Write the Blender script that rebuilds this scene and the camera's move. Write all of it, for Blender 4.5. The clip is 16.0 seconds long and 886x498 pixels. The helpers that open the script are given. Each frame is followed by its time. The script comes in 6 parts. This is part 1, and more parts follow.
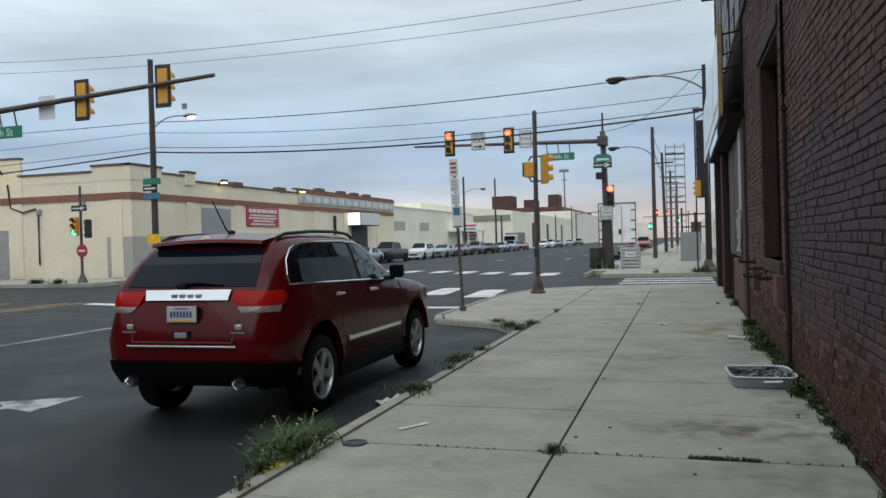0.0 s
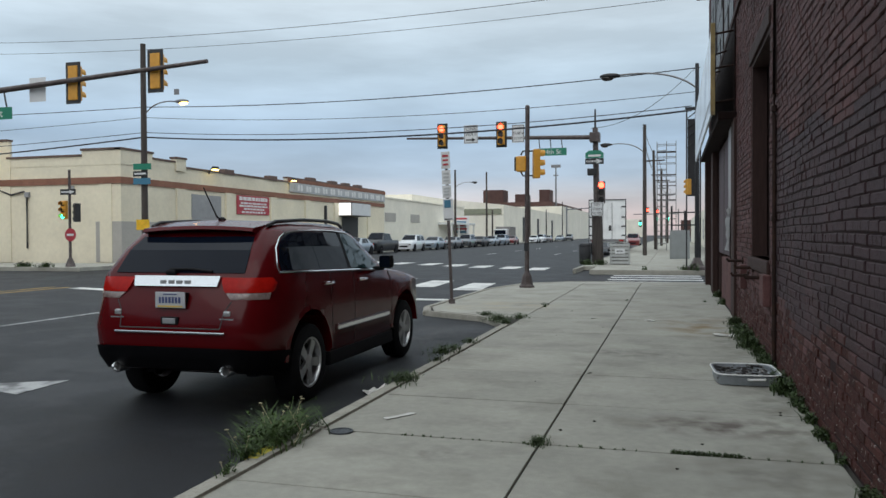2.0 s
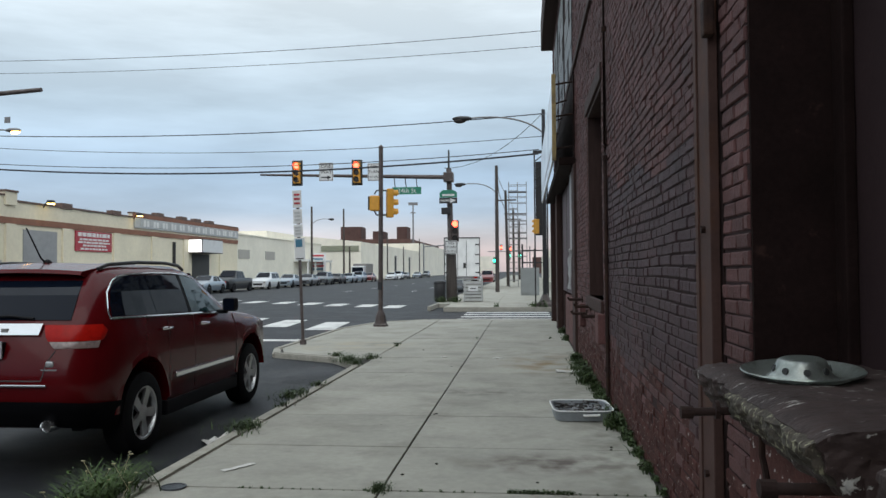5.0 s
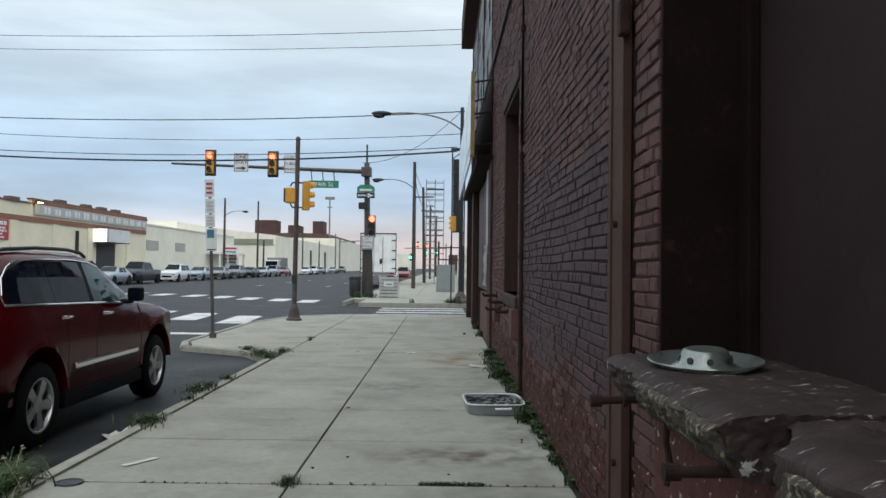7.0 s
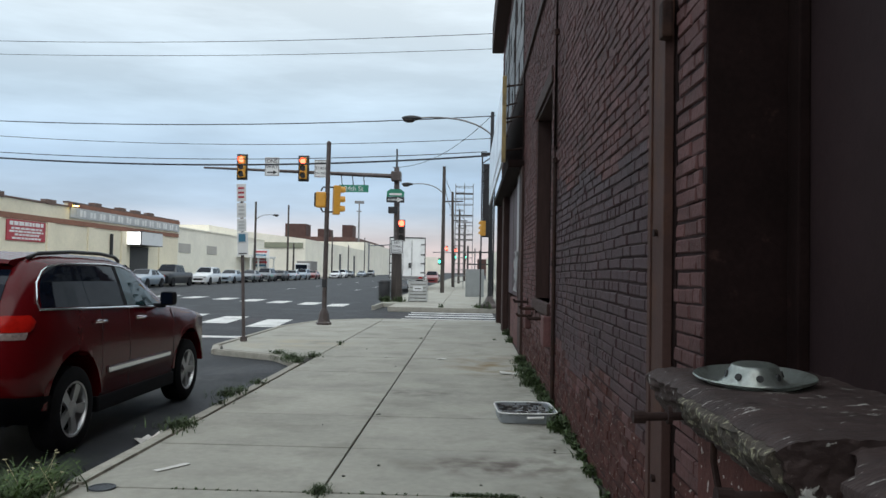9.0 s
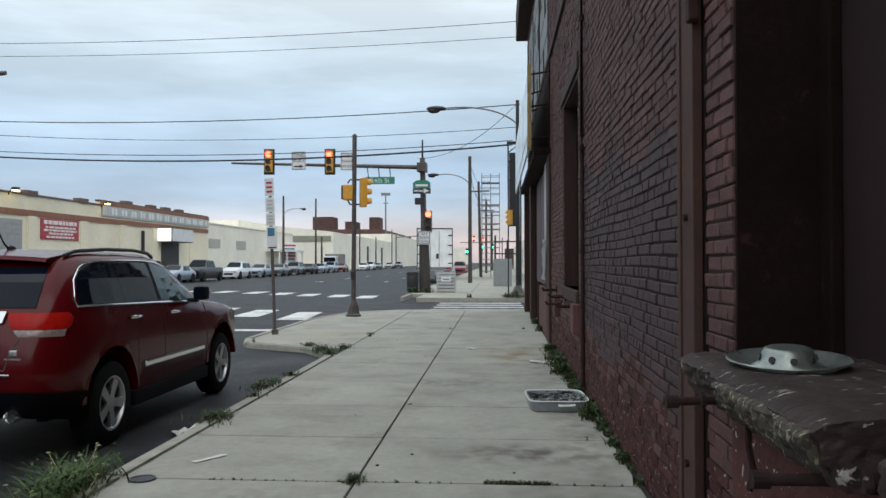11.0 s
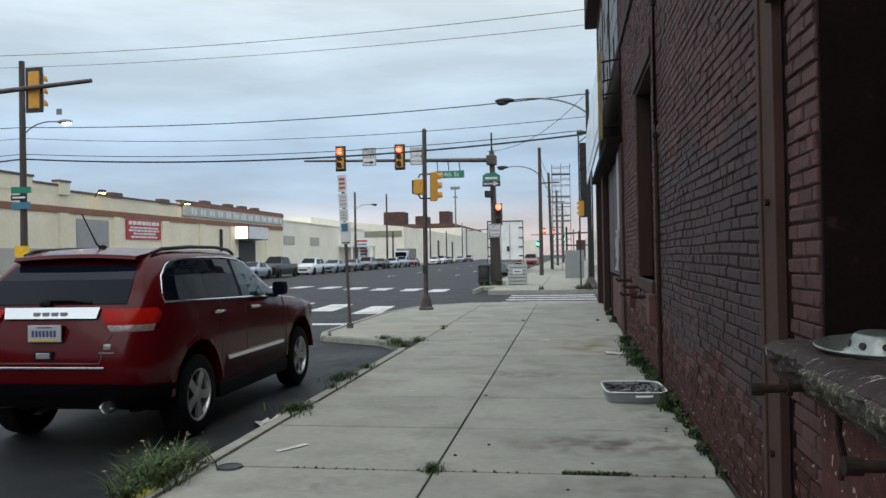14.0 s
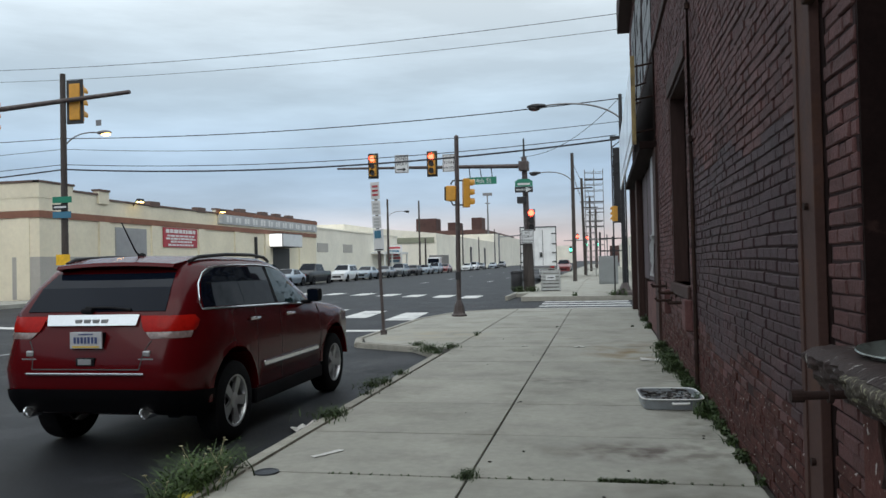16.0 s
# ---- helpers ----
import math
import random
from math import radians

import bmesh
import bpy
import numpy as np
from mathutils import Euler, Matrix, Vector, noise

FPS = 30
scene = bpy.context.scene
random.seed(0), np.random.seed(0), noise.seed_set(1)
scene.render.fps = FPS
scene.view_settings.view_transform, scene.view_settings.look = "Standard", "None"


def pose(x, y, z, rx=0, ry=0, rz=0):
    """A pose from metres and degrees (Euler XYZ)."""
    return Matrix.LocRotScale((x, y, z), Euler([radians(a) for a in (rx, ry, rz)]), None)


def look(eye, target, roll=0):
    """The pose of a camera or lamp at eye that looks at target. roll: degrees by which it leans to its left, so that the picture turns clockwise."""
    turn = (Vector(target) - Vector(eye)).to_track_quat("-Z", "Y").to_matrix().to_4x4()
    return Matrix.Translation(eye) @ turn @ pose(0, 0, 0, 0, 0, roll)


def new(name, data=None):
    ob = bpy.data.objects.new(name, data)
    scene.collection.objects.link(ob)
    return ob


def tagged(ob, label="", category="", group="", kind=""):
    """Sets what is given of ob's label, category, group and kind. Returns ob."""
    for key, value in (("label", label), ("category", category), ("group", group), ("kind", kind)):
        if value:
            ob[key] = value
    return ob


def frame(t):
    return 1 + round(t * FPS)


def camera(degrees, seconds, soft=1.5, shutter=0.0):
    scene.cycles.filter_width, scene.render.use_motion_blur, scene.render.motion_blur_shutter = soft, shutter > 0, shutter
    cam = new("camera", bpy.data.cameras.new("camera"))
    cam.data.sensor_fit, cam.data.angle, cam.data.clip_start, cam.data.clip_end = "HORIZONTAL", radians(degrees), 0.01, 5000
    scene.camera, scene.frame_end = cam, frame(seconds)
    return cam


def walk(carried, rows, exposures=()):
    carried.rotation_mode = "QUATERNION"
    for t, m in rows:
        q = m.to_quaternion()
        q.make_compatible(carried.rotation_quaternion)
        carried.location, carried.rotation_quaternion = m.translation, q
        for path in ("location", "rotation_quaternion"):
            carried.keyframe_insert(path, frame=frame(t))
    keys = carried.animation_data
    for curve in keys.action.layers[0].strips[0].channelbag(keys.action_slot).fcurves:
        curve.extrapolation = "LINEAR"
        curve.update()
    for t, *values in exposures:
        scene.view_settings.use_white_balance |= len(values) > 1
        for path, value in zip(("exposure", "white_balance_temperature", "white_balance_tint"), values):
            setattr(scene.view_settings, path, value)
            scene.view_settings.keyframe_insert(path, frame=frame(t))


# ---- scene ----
cam = camera(58.7, 16.0)
PATH = [
    (0, (-0.065, -0.007, 1.453), (-1.522, 4.775, 1.412), -1.64),
    (0.5, (-0.059, -0.017, 1.455), (-1.527, 4.762, 1.430), -1.46),
    (1, (-0.059, -0.035, 1.460), (-1.516, 4.748, 1.446), -1.57),
    (1.5, (-0.050, -0.012, 1.449), (-1.424, 4.796, 1.418), -1.62),
    (2, (-0.056, -0.032, 1.446), (-1.454, 4.768, 1.357), -0.30),
    (2.5, (-0.042, -0.036, 1.441), (-1.515, 4.741, 1.340), -0.03),
    (3, (-0.029, -0.030, 1.442), (-1.371, 4.785, 1.306), -0.51),
    (3.5, (-0.004, -0.030, 1.452), (-1.192, 4.826, 1.342), -0.47),
    (4, (0.014, -0.014, 1.503), (-0.772, 4.924, 1.490), -0.49),
    (4.5, (0.037, -0.021, 1.513), (-0.459, 4.953, 1.634), -0.22),
    (4.7, (0.067, -0.032, 1.510), (-0.478, 4.936, 1.650), -0.42),
    (6.8, (0.068, -0.016, 1.475), (0.096, 4.982, 1.579), 0.25),
    (7, (0.068, -0.003, 1.470), (0.079, 4.995, 1.588), 0.69),
    (7.5, (0.052, 0.004, 1.474), (0.010, 5.002, 1.594), 1.15),
    (8, (0.037, 0.014, 1.485), (-0.072, 5.011, 1.607), 1.40),
    (8.5, (0.034, 0.014, 1.490), (-0.118, 5.010, 1.637), 1.24),
    (9, (0.034, 0.070, 1.491), (-0.137, 5.065, 1.633), 1.04),
    (11.5, (0.017, 0.033, 1.486), (-0.379, 5.016, 1.557), -0.19),
    (12, (0.008, 0.020, 1.491), (-0.428, 5.001, 1.558), -0.23),
    (12.5, (0.018, 0.048, 1.489), (-0.412, 5.029, 1.530), -0.62),
    (13, (0.003, 0.013, 1.483), (-0.502, 4.988, 1.478), -0.33),
    (13.5, (0.004, 0.005, 1.480), (-0.660, 4.960, 1.507), -0.97),
    (14, (0.004, 0.014, 1.474), (-0.782, 4.951, 1.516), -1.06),
    (14.5, (0.001, 0.012, 1.471), (-0.830, 4.942, 1.531), -1.15),
    (15, (-0.010, -0.004, 1.475), (-0.920, 4.913, 1.533), -1.46),
    (15.5, (-0.003, -0.005, 1.476), (-0.988, 4.896, 1.553), -1.54),
    (16, (-0.001, 0.002, 1.474), (-0.989, 4.903, 1.561), -1.33),
]
walk(cam, [(t, look(eye, target, roll)) for t, eye, target, roll in PATH], [(0, -0.10), (3.2, -0.10), (4.7, 0.0), (6.8, 0.10), (12.5, 0.10), (14, 0.03), (16, -0.03)])

# ---- world and light: flat dusk light under a broken overcast ----
world = bpy.data.worlds.new("dusk_sky")
scene.world = world
world.use_nodes = True
wn, wl = world.node_tree.nodes, world.node_tree.links
wn.clear()
w_out = wn.new("ShaderNodeOutputWorld")
w_bg = wn.new("ShaderNodeBackground")
w_co = wn.new("ShaderNodeTexCoord")
w_sep = wn.new("ShaderNodeSeparateXYZ")
wl.new(w_co.outputs["Generated"], w_sep.inputs[0])
w_sky = wn.new("ShaderNodeTexSky")
w_sky.sky_type, w_sky.sun_disc = "NISHITA", False
w_sky.sun_elevation, w_sky.sun_rotation = radians(42), radians(174)
w_skys = wn.new("ShaderNodeVectorMath")
w_skys.operation = "SCALE"
w_skys.inputs["Scale"].default_value = 0.10
wl.new(w_sky.outputs[0], w_skys.inputs[0])
w_ramp = wn.new("ShaderNodeValToRGB")
wl.new(w_sep.outputs["Z"], w_ramp.inputs[0])
el = w_ramp.color_ramp.elements
el[0].position, el[0].color = 0.0, (0.66, 0.56, 0.57, 1)
el[1].position, el[1].color = 1.0, (1.30, 1.42, 1.50, 1)
for pos, c in ((0.022, (0.78, 0.66, 0.66, 1)), (0.048, (0.66, 0.67, 0.72, 1)), (0.075, (0.48, 0.60, 0.74, 1)), (0.12, (0.45, 0.60, 0.77, 1)), (0.20, (0.60, 0.75, 0.88, 1)), (0.33, (0.84, 0.95, 1.02, 1))):
    e = el.new(pos)
    e.color = c
w_map = wn.new("ShaderNodeMapping")
w_map.inputs["Scale"].default_value = (1.6, 1.6, 9.0)
wl.new(w_co.outputs["Generated"], w_map.inputs[0])
w_cl = wn.new("ShaderNodeTexNoise")
w_cl.inputs["Scale"].default_value, w_cl.inputs["Detail"].default_value, w_cl.inputs["Roughness"].default_value = 1.7, 6.0, 0.55
wl.new(w_map.outputs[0], w_cl.inputs["Vector"])
w_cr = wn.new("ShaderNodeMapRange")
w_cr.inputs["From Min"].default_value, w_cr.inputs["From Max"].default_value = 0.35, 0.68
w_cr.inputs["To Min"].default_value, w_cr.inputs["To Max"].default_value = 0.83, 1.17
wl.new(w_cl.outputs["Fac"], w_cr.inputs["Value"])
w_mul = wn.new("ShaderNodeVectorMath")
w_mul.operation = "SCALE"
wl.new(w_ramp.outputs[0], w_mul.inputs[0])
wl.new(w_cr.outputs[0], w_mul.inputs["Scale"])
w_mix = wn.new("ShaderNodeMix")
w_mix.data_type = "RGBA"
w_mix.inputs[0].default_value = 0.95
wl.new(w_skys.outputs[0], w_mix.inputs[6])
wl.new(w_mul.outputs[0], w_mix.inputs[7])
wl.new(w_mix.outputs[2], w_bg.inputs[0])
w_bg.inputs[1].default_value = 1.0
wl.new(w_bg.outputs[0], w_out.inputs[0])
sun = new("sun", bpy.data.lights.new("sun", "SUN"))
sun.data.energy, sun.data.angle, sun.data.color = 0.9, radians(60), (1.0, 0.96, 0.92)
sun.matrix_world = look((8, -80, 72), (0, 0, 0))


# ---- materials ----
def mat(name, col, rough=0.7, metal=0.0, var=0.18, scale=3.0, bump=0.0, bscale=60.0, stain=None, amount=0.4, sscale=1.2, spec=0.5, island=0.0, obj=0.0, glow=None, power=0.0, coat=0.0, stretch=None, edge=(0.50, 0.66)):
    """A painted or raw surface: base colour, two scales of mottling, optional stain colour, fine relief."""
    m = bpy.data.materials.new(name)
    m.use_nodes = True
    n, l = m.node_tree.nodes, m.node_tree.links
    b = n["Principled BSDF"]
    b.inputs["Roughness"].default_value, b.inputs["Metallic"].default_value = rough, metal
    b.inputs["Specular IOR Level"].default_value = spec
    b.inputs["Coat Weight"].default_value = coat
    b.inputs["Coat Roughness"].default_value = 0.05
    co = n.new("ShaderNodeTexCoord")
    vec = co.outputs["Object"]
    if stretch:
        mp = n.new("ShaderNodeMapping")
        mp.inputs["Scale"].default_value = stretch
        l.new(vec, mp.inputs[0])
        vec = mp.outputs[0]
    def noise_tex(s, detail=5.0):
        t = n.new("ShaderNodeTexNoise")
        t.inputs["Scale"].default_value, t.inputs["Detail"].default_value, t.inputs["Roughness"].default_value = s, detail, 0.6
        l.new(vec, t.inputs["Vector"])
        return t.outputs["Fac"]
    def ranged(v, a, b_, c, d):
        r = n.new("ShaderNodeMapRange")
        for k, x in zip(("From Min", "From Max", "To Min", "To Max"), (a, b_, c, d)):
            r.inputs[k].default_value = x
        l.new(v, r.inputs["Value"])
        return r.outputs[0]
    def math_node(op, a, b_):
        r = n.new("ShaderNodeMath")
        r.operation = op
        for i, x in enumerate((a, b_)):
            if isinstance(x, float):
                r.inputs[i].default_value = x
            else:
                l.new(x, r.inputs[i])
        return r.outputs[0]
    base = n.new("ShaderNodeRGB")
    base.outputs[0].default_value = (*col, 1)
    colour = base.outputs[0]
    if stain:
        mx = n.new("ShaderNodeMix")
        mx.data_type = "RGBA"
        l.new(ranged(noise_tex(sscale, 7.0), edge[0], edge[1], 0.0, amount), mx.inputs[0])
        l.new(colour, mx.inputs[6])
        mx.inputs[7].default_value = (*stain, 1)
        colour = mx.outputs[2]
    val = math_node("MULTIPLY", ranged(noise_tex(scale), 0.3, 0.7, 1 - var, 1 + var), ranged(noise_tex(scale * 14), 0.3, 0.7, 1 - var * 0.6, 1 + var * 0.6))
    if island:
        g = n.new("ShaderNodeNewGeometry")
        val = math_node("MULTIPLY", val, ranged(g.outputs["Random Per Island"], 0, 1, 1 - island, 1 + island))
    if obj:
        o = n.new("ShaderNodeObjectInfo")
        val = math_node("MULTIPLY", val, ranged(o.outputs["Random"], 0, 1, 1 - obj, 1 + obj))
    sc = n.new("ShaderNodeVectorMath")
    sc.operation = "SCALE"
    l.new(colour, sc.inputs[0])
    l.new(val, sc.inputs["Scale"])
    l.new(sc.outputs[0], b.inputs["Base Color"])
    if bump:
        bp = n.new("ShaderNodeBump")
        bp.inputs["Strength"].default_value, bp.inputs["Distance"].default_value = bump, 0.01
        l.new(noise_tex(bscale), bp.inputs["Height"])
        l.new(bp.outputs[0], b.inputs["Normal"])
    if glow:
        b.inputs["Emission Color"].default_value, b.inputs["Emission Strength"].default_value = (*glow, 1), power
    return m


M = {}
M["asphalt"] = mat("asphalt", (0.0155, 0.017, 0.0205), 0.62, spec=0.22, var=0.34, scale=0.7, bump=0.6, bscale=70, stain=(0.034, 0.036, 0.040), amount=0.75, sscale=0.9, edge=(0.49, 0.58))
M["concrete"] = mat("concrete", (0.325, 0.318, 0.276), 0.9, var=0.14, scale=0.9, bump=0.45, bscale=60, stain=(0.22, 0.212, 0.178), amount=0.6, sscale=1.5, obj=0.06)
M["kerb"] = mat("kerb_stone", (0.33, 0.315, 0.27), 0.9, var=0.25, scale=3, bump=0.5, bscale=40, stain=(0.12, 0.115, 0.095), amount=0.6, sscale=3.0, obj=0.08)
M["joint"] = mat("joint_dirt", (0.035, 0.032, 0.026), 0.95, var=0.3, scale=8, bump=0.5)
M["white_mark"] = mat("road_paint_white", (0.62, 0.62, 0.60), 0.8, var=0.12, scale=2.5, bump=0.2, stain=(0.20, 0.20, 0.20), amount=0.7, sscale=2.2)
M["worn_mark"] = mat("worn_road_paint", (0.34, 0.345, 0.345), 0.8, var=0.2, scale=4, bump=0.2, stain=(0.06, 0.062, 0.066), amount=0.8, sscale=3.5)
M["yellow_mark"] = mat("road_paint_yellow", (0.42, 0.27, 0.08), 0.8, var=0.2, scale=2, stain=(0.12, 0.10, 0.07), amount=0.6)
M["yellow_kerb"] = mat("kerb_paint_yellow", (0.55, 0.48, 0.05), 0.8, var=0.25, scale=9, stain=(0.2, 0.19, 0.14), amount=0.8, sscale=6)
M["brick"] = mat("painted_brick", (0.102, 0.047, 0.045), 0.72, var=0.26, scale=2.5, bump=0.8, bscale=45, spec=0.22, stain=(0.062, 0.029, 0.029), amount=0.7, sscale=0.9, island=0.20, obj=0.20)
M["brick_grey"] = mat("overpainted_brick", (0.045, 0.0225, 0.0265), 0.68, var=0.24, scale=2.5, bump=0.7, bscale=45, spec=0.28, stain=(0.070, 0.034, 0.034), amount=0.5, sscale=1.6, island=0.10, obj=0.10)
M["brick_chip"] = mat("chipped_brick", (0.070, 0.027, 0.023), 0.8, var=0.30, scale=6, bump=0.8, bscale=50, spec=0.14, stain=(0.42, 0.38, 0.36), amount=0.8, edge=(0.625, 0.645), sscale=26, island=0.2, obj=0.2)
M["mortar"] = mat("dark_mortar", (0.030, 0.016, 0.016), 0.9, spec=0.2, var=0.25, scale=10, bump=0.5)
M["rust"] = mat("rusted_steel", (0.026, 0.015, 0.013), 0.8, 0.0, spec=0.15, var=0.3, scale=6, bump=0.5, bscale=30, stain=(0.052, 0.025, 0.015), amount=0.5, sscale=4)
M["channel"] = mat("brown_painted_steel", (0.062, 0.034, 0.029), 0.75, 0.0, spec=0.15, var=0.15, scale=3, bump=0.15, stain=(0.095, 0.042, 0.022), amount=0.8, sscale=1.6)
M["sill"] = mat("peeling_painted_stone", (0.037, 0.024, 0.022), 0.7, spec=0.25, var=0.35, scale=5, bump=0.9, bscale=22, stain=(0.42, 0.41, 0.38), amount=0.75, sscale=16.0, stretch=(0.8, 2.6, 1.2), edge=(0.625, 0.655))
M["sill_end"] = mat("mossy_broken_stone", (0.044, 0.035, 0.026), 0.9, var=0.35, scale=12, bump=1.0, bscale=30, stain=(0.30, 0.29, 0.19), amount=0.75, sscale=48, stretch=(1, 1.3, 0.6), edge=(0.54, 0.64))
M["brown_panel"] = mat("brown_steel_shutter", (0.028, 0.017, 0.018), 0.65, 0.0, spec=0.10, var=0.15, scale=1.4, bump=0.1, stain=(0.022, 0.013, 0.012), amount=0.6)
# recess paint and boarding, near-black because the hollows' shade is in the colour
M["dark_void"] = mat("shaded_recess_paint", (0.014, 0.0075, 0.0068), 0.8, spec=0.08, stain=(0.05, 0.027, 0.022), amount=0.4, sscale=6, edge=(0.62, 0.68), var=0.3, scale=3, bump=0.2)
M["dark_wood"] = mat("dark_timber", (0.042, 0.022, 0.019), 0.75, spec=0.25, var=0.25, scale=5, bump=0.4, stretch=(4, 4, 0.5))
M["board_white"] = mat("white_sign_board", (0.80, 0.84, 0.88), 0.22, var=0.08, scale=1.2, stain=(0.42, 0.46, 0.5), amount=0.5, sscale=1.5)
M["sheet"] = mat("weathered_white_sheet", (0.55, 0.55, 0.55), 0.7, var=0.15, scale=3, stain=(0.25, 0.24, 0.23), amount=0.6)
M["pane"] = mat("old_window_pane", (0.085, 0.088, 0.09), 0.45, var=0.3, scale=1.5, obj=0.3)
M["cream"] = mat("cream_stucco", (0.77, 0.70, 0.54), 0.88, var=0.08, scale=0.3, bump=0.2, bscale=20, stain=(0.67, 0.60, 0.46), amount=0.5, sscale=0.25)
M["cream_pale"] = mat("pale_painted_block", (0.80, 0.76, 0.65), 0.88, var=0.08, scale=0.3, stain=(0.70, 0.66, 0.56), amount=0.5, sscale=0.2)
M["grey_patch"] = mat("grey_cover_paint", (0.40, 0.38, 0.345), 0.88, var=0.08, scale=0.6)
M["band"] = mat("brown_band", (0.25, 0.115, 0.075), 0.85, var=0.15, scale=1.2)
M["coping"] = mat("dark_coping", (0.13, 0.085, 0.07), 0.8, var=0.2, scale=2)
M["shutter"] = mat("grey_roller_shutter", (0.33, 0.33, 0.33), 0.5, 0.2, var=0.1, scale=2)
M["red_sign"] = mat("red_sign_paint", (0.40, 0.035, 0.05), 0.5, var=0.1, scale=1)
M["white"] = mat("white_paint", (0.72, 0.72, 0.70), 0.5, var=0.06, scale=2)
M["silver_letters"] = mat("silver_letter_fascia", (0.46, 0.47, 0.47), 0.45, 0.2, var=0.1, scale=2)
M["green_band"] = mat("olive_band", (0.24, 0.25, 0.18), 0.8, var=0.1, scale=1)
M["far_brick"] = mat("far_red_brick", (0.085, 0.045, 0.038), 0.9, var=0.2, scale=0.5)
M["roof_grey"] = mat("grey_roofing", (0.20, 0.19, 0.18), 0.9, var=0.2, scale=0.5)
M["pole_wood"] = mat("weathered_pole_timber", (0.056, 0.046, 0.041), 0.85, var=0.3, scale=4, bump=0.5, bscale=20, stretch=(4, 4, 0.3))
M["pole_brown"] = mat("brown_painted_pole", (0.075, 0.058, 0.055), 0.5, 0.2, var=0.2, scale=3, bump=0.15, stain=(0.16, 0.14, 0.13), amount=0.5, sscale=5)
M["pole_grey"] = mat("grey_galvanised_pole", (0.20, 0.20, 0.205), 0.5, 0.5, var=0.15, scale=3)
M["black_metal"] = mat("black_metal", (0.022, 0.022, 0.024), 0.5, 0.2, var=0.2, scale=5)
M["signal_yellow"] = mat("signal_yellow", (0.62, 0.30, 0.035), 0.45, var=0.12, scale=6)
M["signal_back"] = mat("backplate_black", (0.025, 0.025, 0.025), 0.6)
M["lens_off"] = mat("unlit_lens", (0.035, 0.03, 0.028), 0.25)
M["lens_red"] = mat("lit_red_lens", (0.6, 0.05, 0.02), 0.3, glow=(1.0, 0.06, 0.03), power=11.0)
M["lens_green"] = mat("lit_green_lens", (0.02, 0.5, 0.3), 0.3, glow=(0.05, 1.0, 0.55), power=5.0)
M["lamp_warm"] = mat("lit_warm_lamp", (0.9, 0.7, 0.3), 0.3, glow=(1.0, 0.50, 0.12), power=9.0)
M["lamp_spot"] = mat("lit_flood_lamp", (0.9, 0.9, 0.5), 0.3, glow=(1.0, 0.72, 0.18), power=7.0)
M["lightbox"] = mat("lit_sign_panel", (0.8, 0.8, 0.8), 0.4, glow=(1.0, 1.0, 0.96), power=1.1)
M["sign_green"] = mat("street_sign_green", (0.015, 0.19, 0.115), 0.4, var=0.06)
M["sign_blue"] = mat("street_sign_blue", (0.05, 0.17, 0.26), 0.4, var=0.06)
M["sign_white"] = mat("sign_white", (0.66, 0.67, 0.67), 0.45, var=0.05, stain=(0.5, 0.5, 0.5), amount=0.3)
M["sign_black"] = mat("sign_black", (0.02, 0.02, 0.022), 0.5)
M["sign_yellow"] = mat("sign_yellow", (0.72, 0.42, 0.02), 0.5)
M["cable"] = mat("black_cable", (0.03, 0.03, 0.035), 0.7)
M["paint_red"] = mat("dark_red_car_paint", (0.074, 0.0022, 0.0038), 0.22, 0.0, var=0.05, scale=2, spec=0.12, coat=0.20)
# dark tint, with the sky's blue reflection mixed into the base colour
M["glass_dark"] = mat("tinted_sky_blue_car_glass", (0.004, 0.0065, 0.013), 0.03, var=0.05, spec=0.13)
# lighter tint; the teal of reflected surroundings is put into the pane colour
M["glass_teal"] = mat("lighter_teal_reflection_glass", (0.016, 0.042, 0.046), 0.04, var=0.10, scale=1, spec=0.2)
M["plastic"] = mat("black_trim_plastic", (0.006, 0.006, 0.008), 0.6, var=0.15, scale=20, spec=0.15)
M["tyre"] = mat("tyre_rubber", (0.007, 0.007, 0.008), 0.85, var=0.25, scale=14, bump=0.3, spec=0.15)
M["alloy"] = mat("silver_alloy", (0.50, 0.51, 0.52), 0.32, 0.75, var=0.08, scale=8)
M["chrome"] = mat("bright_chrome", (0.75, 0.76, 0.77), 0.12, 0.95, var=0.03)
M["tail_red"] = mat("tail_lamp_red", (0.33, 0.008, 0.005), 0.22, spec=0.12, coat=0.06, var=0.15, scale=25)
M["tail_clear"] = mat("tail_lamp_clear", (0.20, 0.15, 0.14), 0.15, coat=0.3, var=0.35, scale=25)
M["plate"] = mat("plate_white", (0.42, 0.43, 0.45), 0.4, var=0.06)
M["plate_bar"] = mat("plate_bars", (0.04, 0.06, 0.16), 0.5)
M["gold"] = mat("plate_yellow", (0.6, 0.42, 0.08), 0.5)
M["hub"] = mat("weathered_hubcap", (0.50, 0.54, 0.51), 0.30, 0.75, var=0.15, scale=9, stain=(0.16, 0.15, 0.12), amount=0.5, sscale=12)
M["foil"] = mat("aluminium_pan", (0.26, 0.28, 0.30), 0.42, 0.5, var=0.15, scale=7)
M["char"] = mat("charred_residue", (0.03, 0.026, 0.024), 0.8, var=0.5, scale=20, bump=0.8, stain=(0.35, 0.34, 0.33), amount=0.9, sscale=18)
M["paper"] = mat("dirty_paper", (0.58, 0.57, 0.54), 0.8, var=0.15, scale=10)
M["leaf"] = mat("weed_leaf", (0.052, 0.088, 0.024), 0.6, var=0.4, scale=6, island=0.45, spec=0.3)
